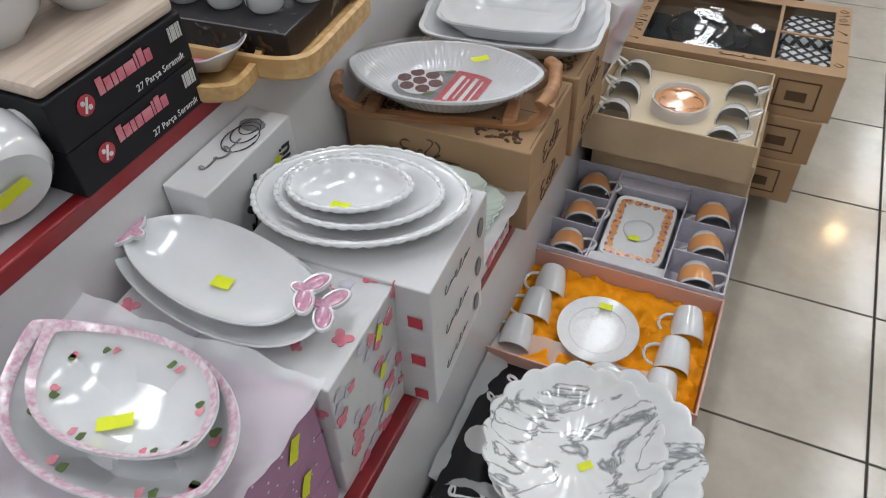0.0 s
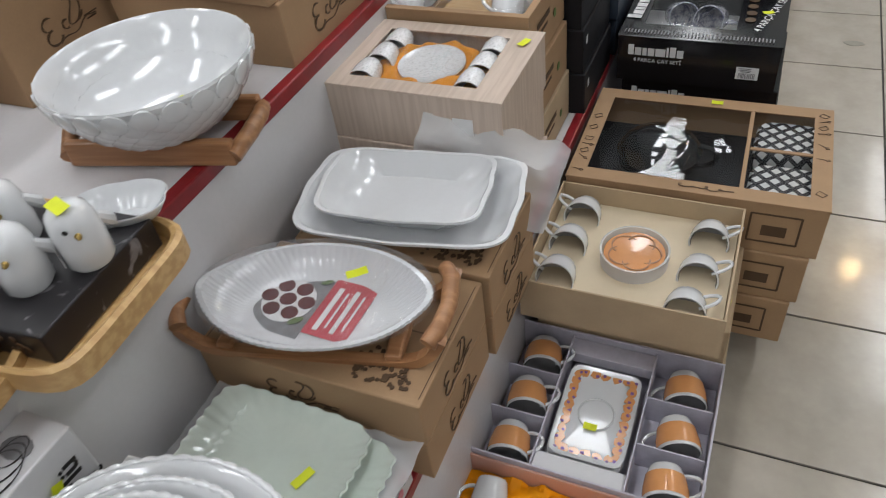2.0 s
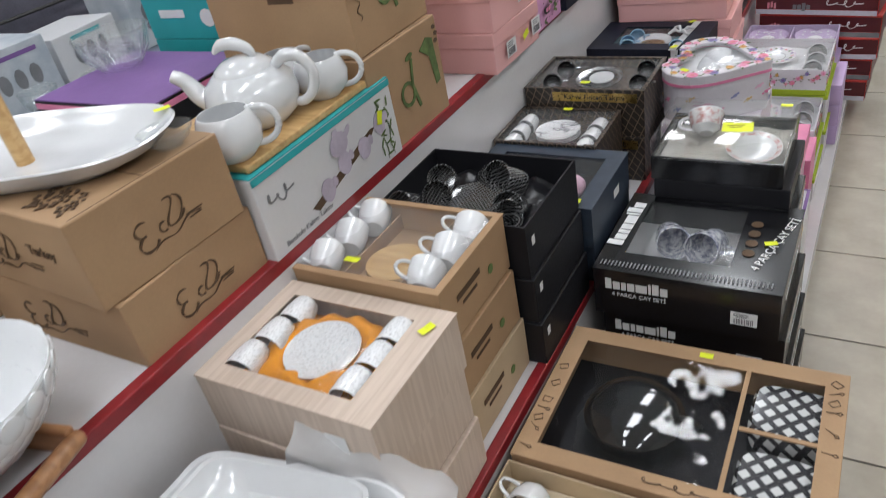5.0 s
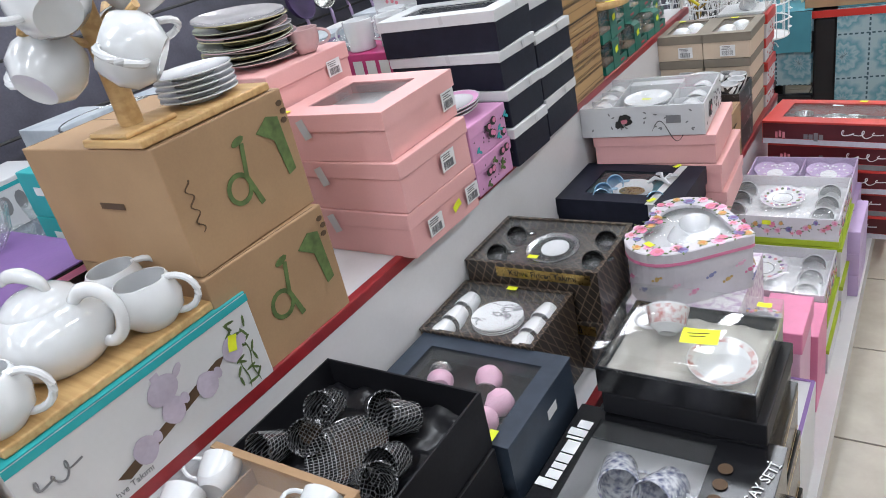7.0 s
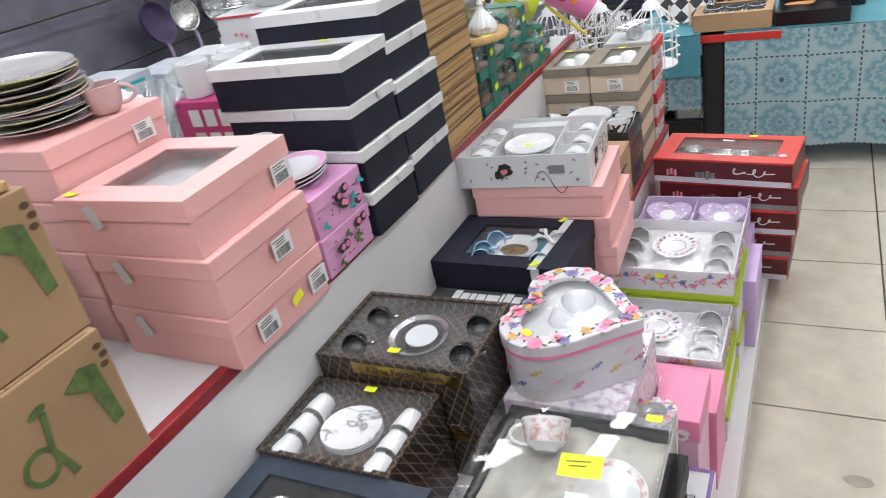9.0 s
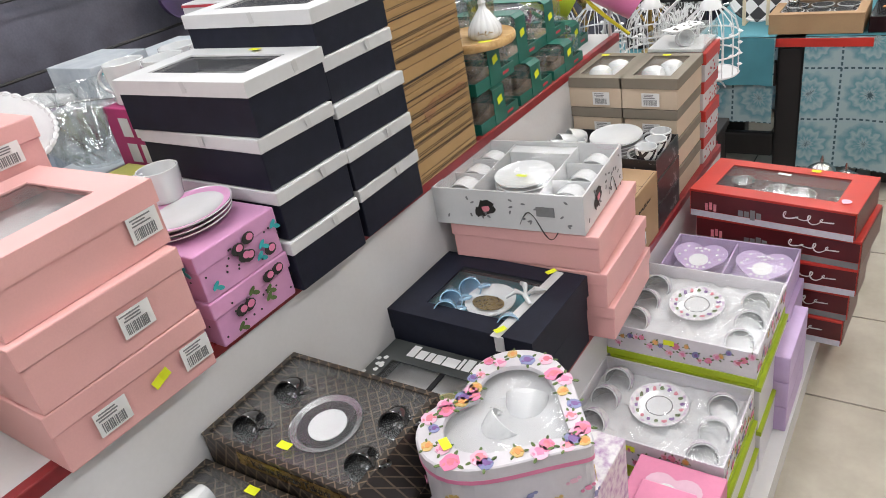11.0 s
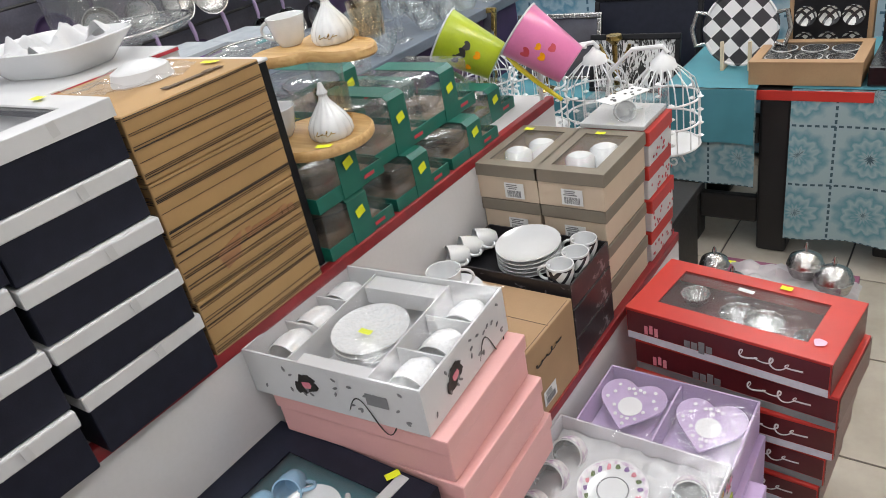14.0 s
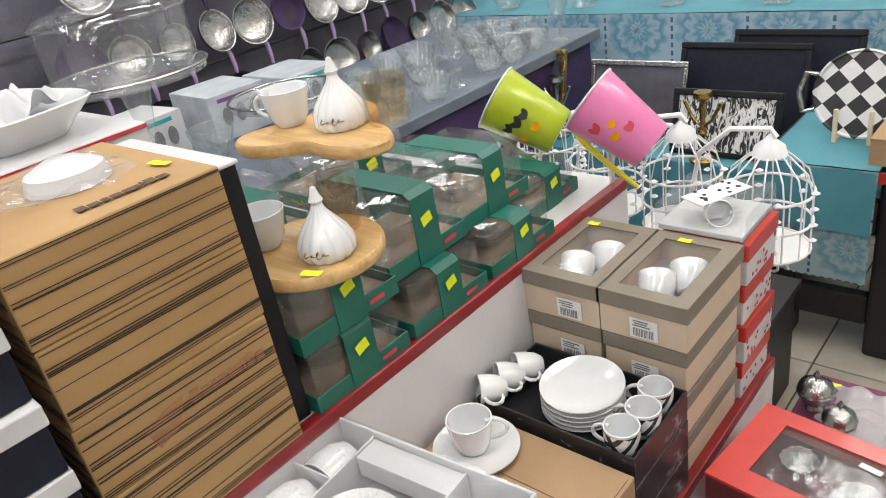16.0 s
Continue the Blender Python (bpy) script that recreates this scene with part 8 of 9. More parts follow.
# navy boxes with white lids
def lidded_stack(x0, x1, y0, y1, n, top, seed, foot):
    step = (top - Z2 - foot) / (n - 1)
    rng = random.Random(seed)
    w, d = x1 - x0, y1 - y0
    z = Z2
    for k in range(n):
        m = placed(x0 + rng.uniform(-0.012, 0.008), x1 + rng.uniform(-0.012, 0.008), y0, y1 + rng.uniform(-0.004, 0.004), z, rng.uniform(-1.5, 1.5))
        h = step if k else foot
        z += h
        if k < n - 1:
            bx = carton("navy_gift_box", m, w, d, h - 0.001, NAVY, "navy gift box with a white lid in a stack", "white lidded boxes", lid=GREYM, lid_h=0.025)
        else:
            bx = tray_box("navy_gift_box", m, w, d, h - 0.001, NAVY, "navy gift box with a white windowed lid", "white lidded boxes", insert=GREYM, floor=0.05, rim=0.04, rim_mat=GREYM, film=FILM, lid_band=0.025, dome=0.002)
            price(bx, face("top", w, d, h) @ pose(0.03, d / 2 - 0.02, 0))
        part("satin_tab", flat([rect(0.02, h / 2 - 0.011, 0.011, 0.019, 8)]), WSATIN, bx, "white satin pull tab", m=face("right", w, d, h, 0.0036))
        part("satin_tab", flat([rect(0.02, h / 2 - 0.011, 0.011, 0.019, 8)]), WSATIN, bx, "white satin pull tab", m=face("front", w, d, h, 0.0036))


lidded_stack(-0.985, -0.668, 2.862, 3.042, 4, 1.195, 2, 0.098)
lidded_stack(-0.985, -0.672, 3.048, 3.250, 5, 1.257, 5, 0.101)

# striped kraft boxes
W, D, n = 0.285, 0.252, 4
H = (1.222 - Z2) / n
STRIPED = mat("golden brown card", (0.42, 0.255, 0.105), 0.6, vary=0.06, scale=8, bump=0.05, bscale=240)
STRIPEINK = mat("dark brown stripe ink", (0.045, 0.028, 0.018), 0.6, vary=0.2)
for k in range(n):
    bx = carton("striped_box", placed(-0.985, -0.70, 3.268, 3.52, Z2 + H * k + 0.0002, (0.5, -0.6, 0.3, 0)[k]), W, D, H - 0.0008, STRIPED, "brown kraft box with thin black stripes", "striped boxes", flap=False)
    rng = random.Random(50 + k)
    ys = [c + 0.030 * q + rng.uniform(-0.010, 0.010) for c in [b + rng.uniform(-0.07, 0.07) for b in (-0.42, -0.24, 0.0, 0.20, 0.38)] for q in range(rng.choice((1, 2, 3, 4)))]
    for side, a in (("right", D), ("front", W)):
        print_on(bx, [rect(0, y * H, a * 0.985, rng.choice((0.0006, 0.0009, 0.0012)), rng.uniform(-0.55, 0.55)) for y in ys if abs(y) < 0.47], STRIPEINK, face(side, W, D, H), "thin_stripes")
    if k == 1:
        fr = face("right", W, D, H)
        print_on(bx, brand_mark(0.105, 0.017), DWOOD, fr @ pose(0.055, 0.004, 0), "brand_mark")
        print_on(bx, [[(-0.05, -0.03), (-0.02, -0.02), (-0.005, 0.016), (-0.03, 0.010), (-0.06, 0.0)]], DWOOD, fr, "arrow_mark")
    if k == 3:
        part("bubble_window", crumple(0.17, 0.16, 0.012, 6.6, 0.004, 0), WRAP, bx, "clear creased window", smooth=True, m=pose(-0.03, 0.0, H + 0.004))
        print_on(bx, brand_mark(0.105, 0.018), BROWNINK, face("top", W, D, H) @ pose(0.105, 0.03, 0, 0, 0, 88), "brand_mark")
        price(bx, face("top", W, D, H) @ pose(0.06, 0.10, 0, 0, 0, 12), 0.034, 0.012)
        part("satin_fold", lathe([(0.05, 0), (0.045, 0.018), (0.02, 0.03), (0, 0.032)], 14), WSATIN, bx, smooth=True, m=pose(-0.01, 0.02, H))
# pink heart box with a dish behind
for k in range(4):
    bx = carton("heart_print_box", placed(-1.36, -1.005, 3.32, 3.60, Z2 + 0.10 * k), 0.345, 0.28, 0.099, WHITEB if k == 3 else LPINK, "white box with small pink hearts and red edge", "heart print boxes", flap=False)
    print_on(bx, [rect(0, 0.044, 0.345, 0.006)], REDINK, face("front", 0.345, 0.28, 0.099), "red_edge")
    print_on(bx, [rect(0, 0.044, 0.28, 0.006)], REDINK, face("right", 0.345, 0.28, 0.099), "red_edge")
    print_on(bx, scatter(25 + k, 9, 0.26, 0.07, lambda x, y, r: [blob(x, y, 0.006, 0.006, 7)]), PINKINK, face("right", 0.345, 0.28, 0.099), "heart_print")
    print_on(bx, scatter(26 + k, 11, 0.32, 0.07, lambda x, y, r: [blob(x, y, 0.006, 0.006, 7)]), PINKINK, face("front", 0.345, 0.28, 0.099), "heart_print")
ds = thing("white_platter", pose(-1.18, 3.46, Z2 + 0.4, 0, 0, 10), "white rectangular dish with satin inside", "platter", "white platters")
part("platter_body", dish(squircle(0.15, 0.10, 4), vessel_rings(0.05, 0.005, 0.65), 60), PORC, ds, smooth=True)
part("satin_fold", crumple(0.2, 0.13, 0.05, 2.2, 0.045, 0), WSATIN, ds, "white satin bundle", smooth=True)
bx = carton("black_white_box", placed(-0.985, -0.72, 3.525, 3.56, Z2), 0.26, 0.035, 0.39, BLACKM, "narrow black box with a white top", lid=WHITEB, lid_h=0.006)


# green boxes with clear domes
PADB = mat("brown card pad", (0.36, 0.25, 0.17), 0.6, vary=0.08, scale=14)
def dome_box(x, y, z, w, d, h, label="green tray box with glassware under a clear cover"):
    bx = thing("dome_box", pose(x, y, z), label, "box", "green dome boxes")
    part("tray", hollow(w, d, 0.03, 0.003), GREEN, bx)
    part("kraft_pad", block(-w / 2 + 0.004, w / 2 - 0.004, -d / 2 + 0.004, d / 2 - 0.004, 0.004, 0.014), PADB, bx)
    f = part("cover", block(-w / 2 + 0.005, w / 2 - 0.005, -d / 2 + 0.005, d / 2 - 0.005, 0.015, h - 0.002, 0.010), COVER, bx, "clear plastic cover", smooth=True)
    f.visible_shadow = False
    strip = ((w / 2 + 0.0005, 0), (w / 2 + 0.002, 0), (w / 2 + 0.002, h - 0.008), (w / 2 - 0.010, h + 0.0012), (-w / 2, h + 0.0012), (-w / 2, h), (w / 2 - 0.0105, h), (w / 2 + 0.0005, h - 0.0085))
    bm = rings_mesh([[(x, sy, z) for x, z in strip] for sy in (-0.028, 0.028)])
    part("sleeve_band", bm, GREEN, bx, "dark green card band")
    print_on(bx, [rect(0.05, -h / 2 + 0.015, 0.03, 0.007)], REDINK, face("right", w, d, h, 0.0008), "red_mark")
    print_on(bx, scribble(0.04, 0.01, 3, 0.002), LIME, face("front", w, d, 0.03), "leaf_print")
    price(bx, face("right", w, d, h, 0.0026) @ pose(0.0, 0.012, 0, 0, 0, 15), 0.024, 0.018)
    gl = thing("glass_bowl", pose(x, y, z + 0.015), "clear glass dish under a plastic cover", "bowl", "covered glass bowls")
    part("bowl_body", dish(oval(w * 0.40, d * 0.40, 16, 0.06), vessel_rings(min(0.055, h - 0.04), 0.003, 0.5, 0, 0.8), 40), THINGL, gl, smooth=True)
    part("bowl_rim", tube([(w * 0.40 * math.cos(2 * math.pi * k / 32), d * 0.40 * math.sin(2 * math.pi * k / 32), min(0.055, h - 0.04)) for k in range(32)], 0.0014, 6, close=True), GLASS, gl, smooth=True)


for x, y, z, w, d, h in ((-0.80, 3.655, Z2, 0.185, 0.19, 0.10), (-0.80, 3.655, Z2 + 0.1005, 0.185, 0.19, 0.10), (-0.80, 3.86, Z2, 0.185, 0.19, 0.095), (-0.83, 3.86, Z2 + 0.0955, 0.185, 0.19, 0.125),
                         (-0.80, 4.07, Z2, 0.185, 0.20, 0.085), (-0.85, 4.07, Z2 + 0.0855, 0.185, 0.20, 0.12), (-1.02, 3.70, Z2, 0.20, 0.2, 0.14), (-1.02, 3.70, Z2 + 0.1405, 0.2, 0.2, 0.10), (-1.02, 3.93, Z2, 0.2, 0.2, 0.15),
                         (-1.02, 3.93, Z2 + 0.151, 0.2, 0.2, 0.1), (-1.05, 4.155, Z2, 0.2, 0.2, 0.14), (-0.87, 4.275, Z2, 0.19, 0.19, 0.085)):
    dome_box(x, y, z, w, d, h)
FLUTED = PORC
for cx, cy, cz, kind in ((-0.755, 3.652, Z2 + 0.2015, "round"), (-0.80, 3.755, Z2 + 0.335, "trefoil")):
    bd = thing("serving_board", pose(cx, cy, cz, 0, 0, 0), "%s bamboo serving board with a set of cups" % kind, "board", "cup boards")
    ln = oval(0.105, 0.10) if kind == "round" else (lambda a: (0.138 * (0.78 + 0.27 * math.cos(3 * a + 0.6)) * math.cos(a), 0.116 * (0.78 + 0.27 * math.cos(3 * a + 0.6)) * math.sin(a), 0))
    part("board", dish(ln, [(0, 0), (0.96, 0), (1.0, 0.005), (1.0, 0.016), (0.97, 0.02), (0.92, 0.017), (0, 0.016)], 60), BAMBOO, bd, smooth=True)
    if kind == "round":
        price(bd, pose(0.07, -0.06, 0.0205, 0, 0, 20), 0.03, 0.014)
        spots = ((-0.068, -0.028), (0.040, -0.004), (-0.005, 0.062))
    else:
        part("pillar", lathe([(0, -0.133), (0.035, -0.133), (0.03, -0.05), (0.035, 0), (0, 0)], 20), GLASS, bd, smooth=True)
        spots = ((-0.075, 0.0), (0.02, 0.02), (0.085, 0.05))
    zt = cz + 0.0175
    make_cup("gilded_cup", pose(cx + spots[0][0], cy + spots[0][1], zt, 0, 0, 200), "white cup with a gold city print", 0.034, 0.055, foot=0.6, flare=0.004, group="gilded cups")
    vs = thing("bell_sugar_pot", pose(cx + spots[1][0], cy + spots[1][1], zt), "white bell shaped pot with a tall neck", "pot", "bell pots")
    part("pot_body", dish(oval(0.040, 0.040, 14, 0.07), [(0, 0), (0.88, 0), (1.0, 0.008), (0.97, 0.022), (0.80, 0.036), (0.48, 0.053), (0.24, 0.066), (0.18, 0.074), (0.25, 0.079), (0.16, 0.086), (0.09, 0.097), (0, 0.099)], 84), FLUTED, vs, smooth=True)
    part("gold_script", flat(scribble(0.034, 0.012, 4, 0.0014, 0.2)), GOLD, vs, "gold script print", m=Matrix.Rotation(radians(-62), 4, "Z") @ pose(0.0405, 0, 0.017, 84, 0, 90))
    ag = thing("amber_tumbler", pose(cx + spots[2][0], cy + spots[2][1], zt), "amber glass tumbler on a board", "glass", "amber tumblers")
    part("glass_body", lathe([(0, 0), (0.028, 0), (0.034, 0.065), (0.032, 0.066), (0.026, 0.006), (0, 0.006)], 26), AMBER, ag, smooth=True)
# ---- bird cages, buckets and the far stands ----
def bird_cage(m, label):
    cg = thing("bird_cage", m, label, "bird cage", "white bird cages")
    r, h = 0.088, 0.215
    for k in range(14):
        a = 2 * math.pi * k / 14
        pts = [(r * math.cos(a), r * math.sin(a), 0), (r * math.cos(a), r * math.sin(a), h * 0.6), (r * 0.86 * math.cos(a), r * 0.86 * math.sin(a), h * 0.8), (r * 0.45 * math.cos(a), r * 0.45 * math.sin(a), h * 0.96), (0.02 * math.cos(a), 0.02 * math.sin(a), h)]
        part("wire", tube(pts, 0.0019, 5), WIRE, cg, smooth=True)
    for z, rr in ((0, r), (h * 0.3, r * 1.01), (h * 0.6, r * 1.01)):
        part("hoop", tube([(rr * math.cos(2 * math.pi * k / 28), rr * math.sin(2 * math.pi * k / 28), z) for k in range(28)], 0.003, 6, close=True), WIRE, cg, smooth=True)
    part("cap", lathe([(0.034, h - 0.008), (0.03, h + 0.01), (0.012, h + 0.025), (0.004, h + 0.035), (0, h + 0.036)], 20), WIRE, cg, smooth=True)
    part("floor_disc", lathe([(0, -0.004), (r, -0.004), (r, 0.0), (0, 0.002)], 28), WIRE, cg)
    for k in range(6):
        for q in range(4):
            a = 2 * math.pi * k / 6
            part("rosette", lathe([(0, -0.006), (0.009, 0), (0, 0.006)], 8), WIRE, cg, m=pose((r + 0.004) * math.cos(a), (r + 0.004) * math.sin(a), 0.03 + 0.035 * q))
    part("hanger", tube([(-0.19, 0.02, -0.30), (-0.18, 0.02, 0.05), (-0.15, 0.01, 0.19), (-0.08, 0, 0.255), (0.0, 0, 0.262), (0.012, 0, 0.245)], 0.006, 8), WIRE, cg, "bent white stand", smooth=True)
    part("scroll", tube([(0.02 + 0.03 * math.exp(-0.12 * k) * math.cos(0.6 * k), 0, -0.05 + 0.03 * math.exp(-0.12 * k) * math.sin(0.6 * k)) for k in range(16)], 0.003, 6), WIRE, cg, smooth=True)
    part("stand_foot", lathe([(0, -0.31), (0.075, -0.31), (0.075, -0.303), (0, -0.295)], 24), WIRE, cg, m=pose(-0.19, 0.02, 0))
    return cg


cg0 = bird_cage(pose(-0.44, 4.56, 0.66), "white wire bird cage with rosettes on a bent stand")
copy_thing(cg0, pose(-0.645, 4.60, 0.66, 0, 0, 15))
copy_thing(cg0, pose(-0.85, 4.62, 0.66, 0, 0, 40))
copy_thing(cg0, pose(-1.05, 4.68, 0.66, 0, 0, 70))
stand = thing("low_stand", pose(-0.95, 4.72, 0), "dark low stand behind the white steps", "stand")
part("stand_top", block(-0.60, 0.48, -0.24, 0.24, 0.325, 0.35, 0.003), BLACKPL, stand)
for sx in (-0.57, 0.45):
    part("leg", block(sx - 0.02, sx + 0.02, -0.22, 0.22, 0, 0.325), BLACKPL, stand)


def bucket(m, body, band, label, marks):
    bk = thing("bucket", m, label, "bucket", "tin buckets")
    part("shell", lathe([(0, 0.002), (0.050, 0.0), (0.052, 0.003), (0.072, 0.16), (0.0705, 0.1605), (0.049, 0.006), (0, 0.006)], 32), body, bk, smooth=True)
    part("lining", lathe([(0.0698, 0.158), (0.048, 0.0085), (0, 0.0085)], 32), WHITEB, bk, smooth=True)
    part("rim", tube([(0.0722 * math.cos(2 * math.pi * k / 32), 0.0722 * math.sin(2 * math.pi * k / 32), 0.16) for k in range(32)], 0.0025, 6, close=True), WHITEB, bk, smooth=True)
    part("strap", tube([(-0.074, 0, 0.15), (-0.078, -0.01, 0.11), (-0.082, -0.012, 0.05), (-0.085, -0.01, -0.03)], [0.005, 0.007, 0.006, 0.005], 8), band, bk, "coloured handle strap", smooth=True)
    for a, z, rr, mt in marks:
        part("mark", flat([blob(0, 0, rr, rr * 0.8, 10, 0, 0.15, 3)]), mt, bk, m=Matrix.Rotation(radians(a), 4, "Z") @ pose(0.0605 + (z - 0.08) * 0.125, 0, z, 90, 0, 90) @ pose(0, 0, 0.0012))
    return bk


ACID = mat("acid green tin", (0.42, 0.52, 0.02), 0.3, vary=0.06, scale=10, coat=0.3)
BPINK = mat("bubblegum pink tin", (0.74, 0.20, 0.42), 0.3, vary=0.05, scale=10, coat=0.3)
YPL = mat("yellow plastic strap", (0.72, 0.60, 0.02), 0.35)
DGREEN = mat("green plastic strap", (0.03, 0.22, 0.07), 0.35)
bucket(pose(-0.83, 4.40, 0.935, 0, -58, 20), ACID, DGREEN, "acid green tin bucket tilted on its strap", ((-90, 0.09, 0.016, INK), (-70, 0.085, 0.014, INK), (-110, 0.1, 0.014, INK), (-80, 0.05, 0.012, SATIN), (-120, 0.06, 0.01, SATIN)))
bucket(pose(-0.615, 4.40, 0.925, 0, -52, 12), BPINK, YPL, "pink tin bucket with hearts and a yellow strap", ((-100, 0.11, 0.015, REDINK), (-60, 0.06, 0.012, REDINK), (-90, 0.07, 0.012, SATIN), (-75, 0.09, 0.010, SATIN)))
rod = thing("display_rod", pose(-0.72, 4.42, Z1), "thin white rod holding two buckets", "stand")
part("upright", tube([(0, 0, 0.0), (0, 0, 0.51)], 0.006, 8), WIRE, rod, smooth=True)
part("crossbar", tube([(-0.16, 0, 0.51), (0.14, 0, 0.51)], 0.005, 8), WIRE, rod, smooth=True)

# far table with a patterned cloth
tb = thing("plastic_table", pose(-0.35, 5.42, 0), "black moulded plastic table with a red edge", "table", "far tables")
part("tabletop", block(-0.32, 0.32, -0.27, 0.30, 0.565, 0.60, 0.006), BLACKPL, tb)
part("red_edge", block(-0.325, 0.325, -0.275, -0.2705, 0.57, 0.602, 0.001), RED, tb, "red plastic edge")
for sx in (-0.25, 0.05):
    part("leg", block(sx - 0.05, sx + 0.05, -0.25, -0.16, 0.0, 0.565, 0.012), BLACKPL, tb)
    part("leg", block(sx - 0.05, sx + 0.05, 0.16, 0.25, 0.0, 0.565, 0.012), BLACKPL, tb)
part("stretcher", block(-0.2, 0.0, -0.24, -0.2, 0.10, 0.20, 0.01), BLACKPL, tb)
part("stretcher", block(-0.2, 0.0, -0.24, -0.2, 0.40, 0.5, 0.01), BLACKPL, tb)
tb2 = thing("plastic_table", pose(0.55, 5.42, 0), "long table hidden by a patterned cloth", "table", "far tables")
part("tabletop", block(-0.56, 1.2, -0.25, 0.30, 0.565, 0.60, 0.006), BLACKPL, tb2)
for sx in (-0.5, 1.1):
    part("leg", block(sx - 0.04, sx + 0.04, -0.2, 0.2, 0.0, 0.565, 0.01), BLACKPL, tb2)


def hanging_cloth(m, w, h, seed, material, label, depth=0.03, top=None):
    cl = thing("table_cloth", m, label, "cloth", "table cloths")
    n = int(w * 34)
    part("cloth_front", sheet(w, h, n, 16, lambda u, v: ((u - 0.5) * w, -0.006 - depth * (1 - v) * (0.5 + 0.5 * math.sin(u * w * 17 + seed + 1.3 * math.sin(u * 5))) , v * h)), material, cl, smooth=True)
    part("cloth_top", sheet(w, 0.5, n, 4, lambda u, v: ((u - 0.5) * w, -0.006 + v * 0.54, h + 0.003 + 0.002 * noise.noise(Vector((u * 9, v * 4, seed))))), top or BLUECLOTH, cl, smooth=True)
    return cl


hanging_cloth(pose(0.68, 5.155, 0.09), 1.86, 0.517, 1.0, CLOTH, "pale blue cloth with teal medallions over a table")
hanging_cloth(pose(-0.50, 5.135, 0.27), 0.30, 0.34, 3.0, CLOTH, "turquoise and pale patterned cloth over a table", 0.015)
cl = thing("table_cloth", pose(-0.50, 5.114, 0.43), "plain turquoise cloth band", "cloth", "table cloths")
part("cloth_front", sheet(0.30, 0.19, 14, 6, lambda u, v: ((u - 0.5) * 0.30, -0.006 + 0.006 * math.sin(u * 11), v * 0.185)), BLUECLOTH, cl, smooth=True)
zt = 0.6125
bx = tray_box("six_cup_box", pose(-0.225, 5.285, zt), 0.32, 0.24, 0.075, KRAFT, "kraft box with six bowls behind round windows", insert=BLACKM, floor=0.04, rim=0.03, film=FILM)
for i in range(6):
    bw = thing("black_bowl", pose(-0.225 - 0.09 + 0.09 * (i % 3), 5.285 - 0.045 + 0.09 * (i // 3), zt + 0.041), "small dark bowl with a white rim", "bowl", "boxed bowls")
    part("bowl_body", dish(oval(0.04, 0.04), vessel_rings(0.026, 0.003, 0.5), 28), BLACKM, bw, smooth=True)
    part("rim_ring", lathe([(0.04, 0.026), (0.0405, 0.028), (0.037, 0.0285)], 28), WHITEB, bw, smooth=True)
bx = carton("black_set_box", pose(0.09, 5.30, zt), 0.28, 0.26, 0.06, BLACK, "black set box with an orange picture", "far black boxes", flap=False)
print_on(bx, [blob(-0.05, 0.0, 0.06, 0.03, 12, 0, 0.2, 1)], PEACH, face("top", 0.28, 0.26, 0.06), "food_picture")
bx = carton("black_set_box", pose(0.12, 5.47, zt), 0.34, 0.06, 0.22, BLACK, "upright black box with round bowl windows", "far black boxes", flap=False)
print_on(bx, [blob(-0.09 + 0.11 * q, 0.03, 0.045, 0.045, 20) for q in range(2)], GREYINK, face("front", 0.34, 0.06, 0.22), "round_window")
lettering("El Yap", 0.022, WHITEINK, bx, face("front", 0.34, 0.06, 0.22) @ pose(-0.03, -0.04, 0))
bx = carton("bowl_box", pose(-0.205, 5.47, zt), 0.25, 0.05, 0.22, KRAFT, "upright kraft box with six patterned bowls", flap=False)
print_on(bx, [rect(0, 0, 0.22, 0.2)], BLACKM, face("front", 0.25, 0.05, 0.22), "dark_window")
for i in range(6):
    bw = thing("patterned_bowl", pose(-0.205 - 0.07 + 0.07 * (i % 3), 5.442, zt + 0.06 + 0.085 * (i // 3), 90), "black and white patterned bowl shown upright", "bowl", "upright patterned bowls")
    part("bowl_body", dish(oval(0.033, 0.033), vessel_rings(0.018, 0.003, 0.5), 26), BWTILE, bw, smooth=True)
# lozenge tray with silver handles
tr = thing("round_tray", pose(-0.462, 5.36, zt + 0.128, 78, 0, 0), "round tray with black and white lozenges and silver handles", "tray")
part("tray_disc", lathe([(0, -0.006), (0.12, -0.006), (0.125, 0.006), (0.12, 0.008), (0.115, 0.0), (0, 0.0)], 44), CHECK, tr)
for sx in (-1, 1):
    part("handle", tube([(sx * 0.115, 0.05, 0.004), (sx * 0.145, 0.055, 0.012), (sx * 0.16, 0.0, 0.016), (sx * 0.145, -0.055, 0.012), (sx * 0.115, -0.05, 0.004)], 0.008, 8), SILVER, tr, "silver branch handle", smooth=True)
for sx in (-0.045, 0.045):
    ez = thing("easel_prop", pose(-0.462 + sx, 5.33, zt), "pale wooden easel prop", "easel", "easel props")
    part("prop", block(-0.006, 0.006, -0.03, 0.05, 0, 0.012, 0.002), CREAM, ez)
    part("prop_rest", block(-0.006, 0.006, -0.032, -0.022, 0, 0.10, 0.002), CREAM, ez)
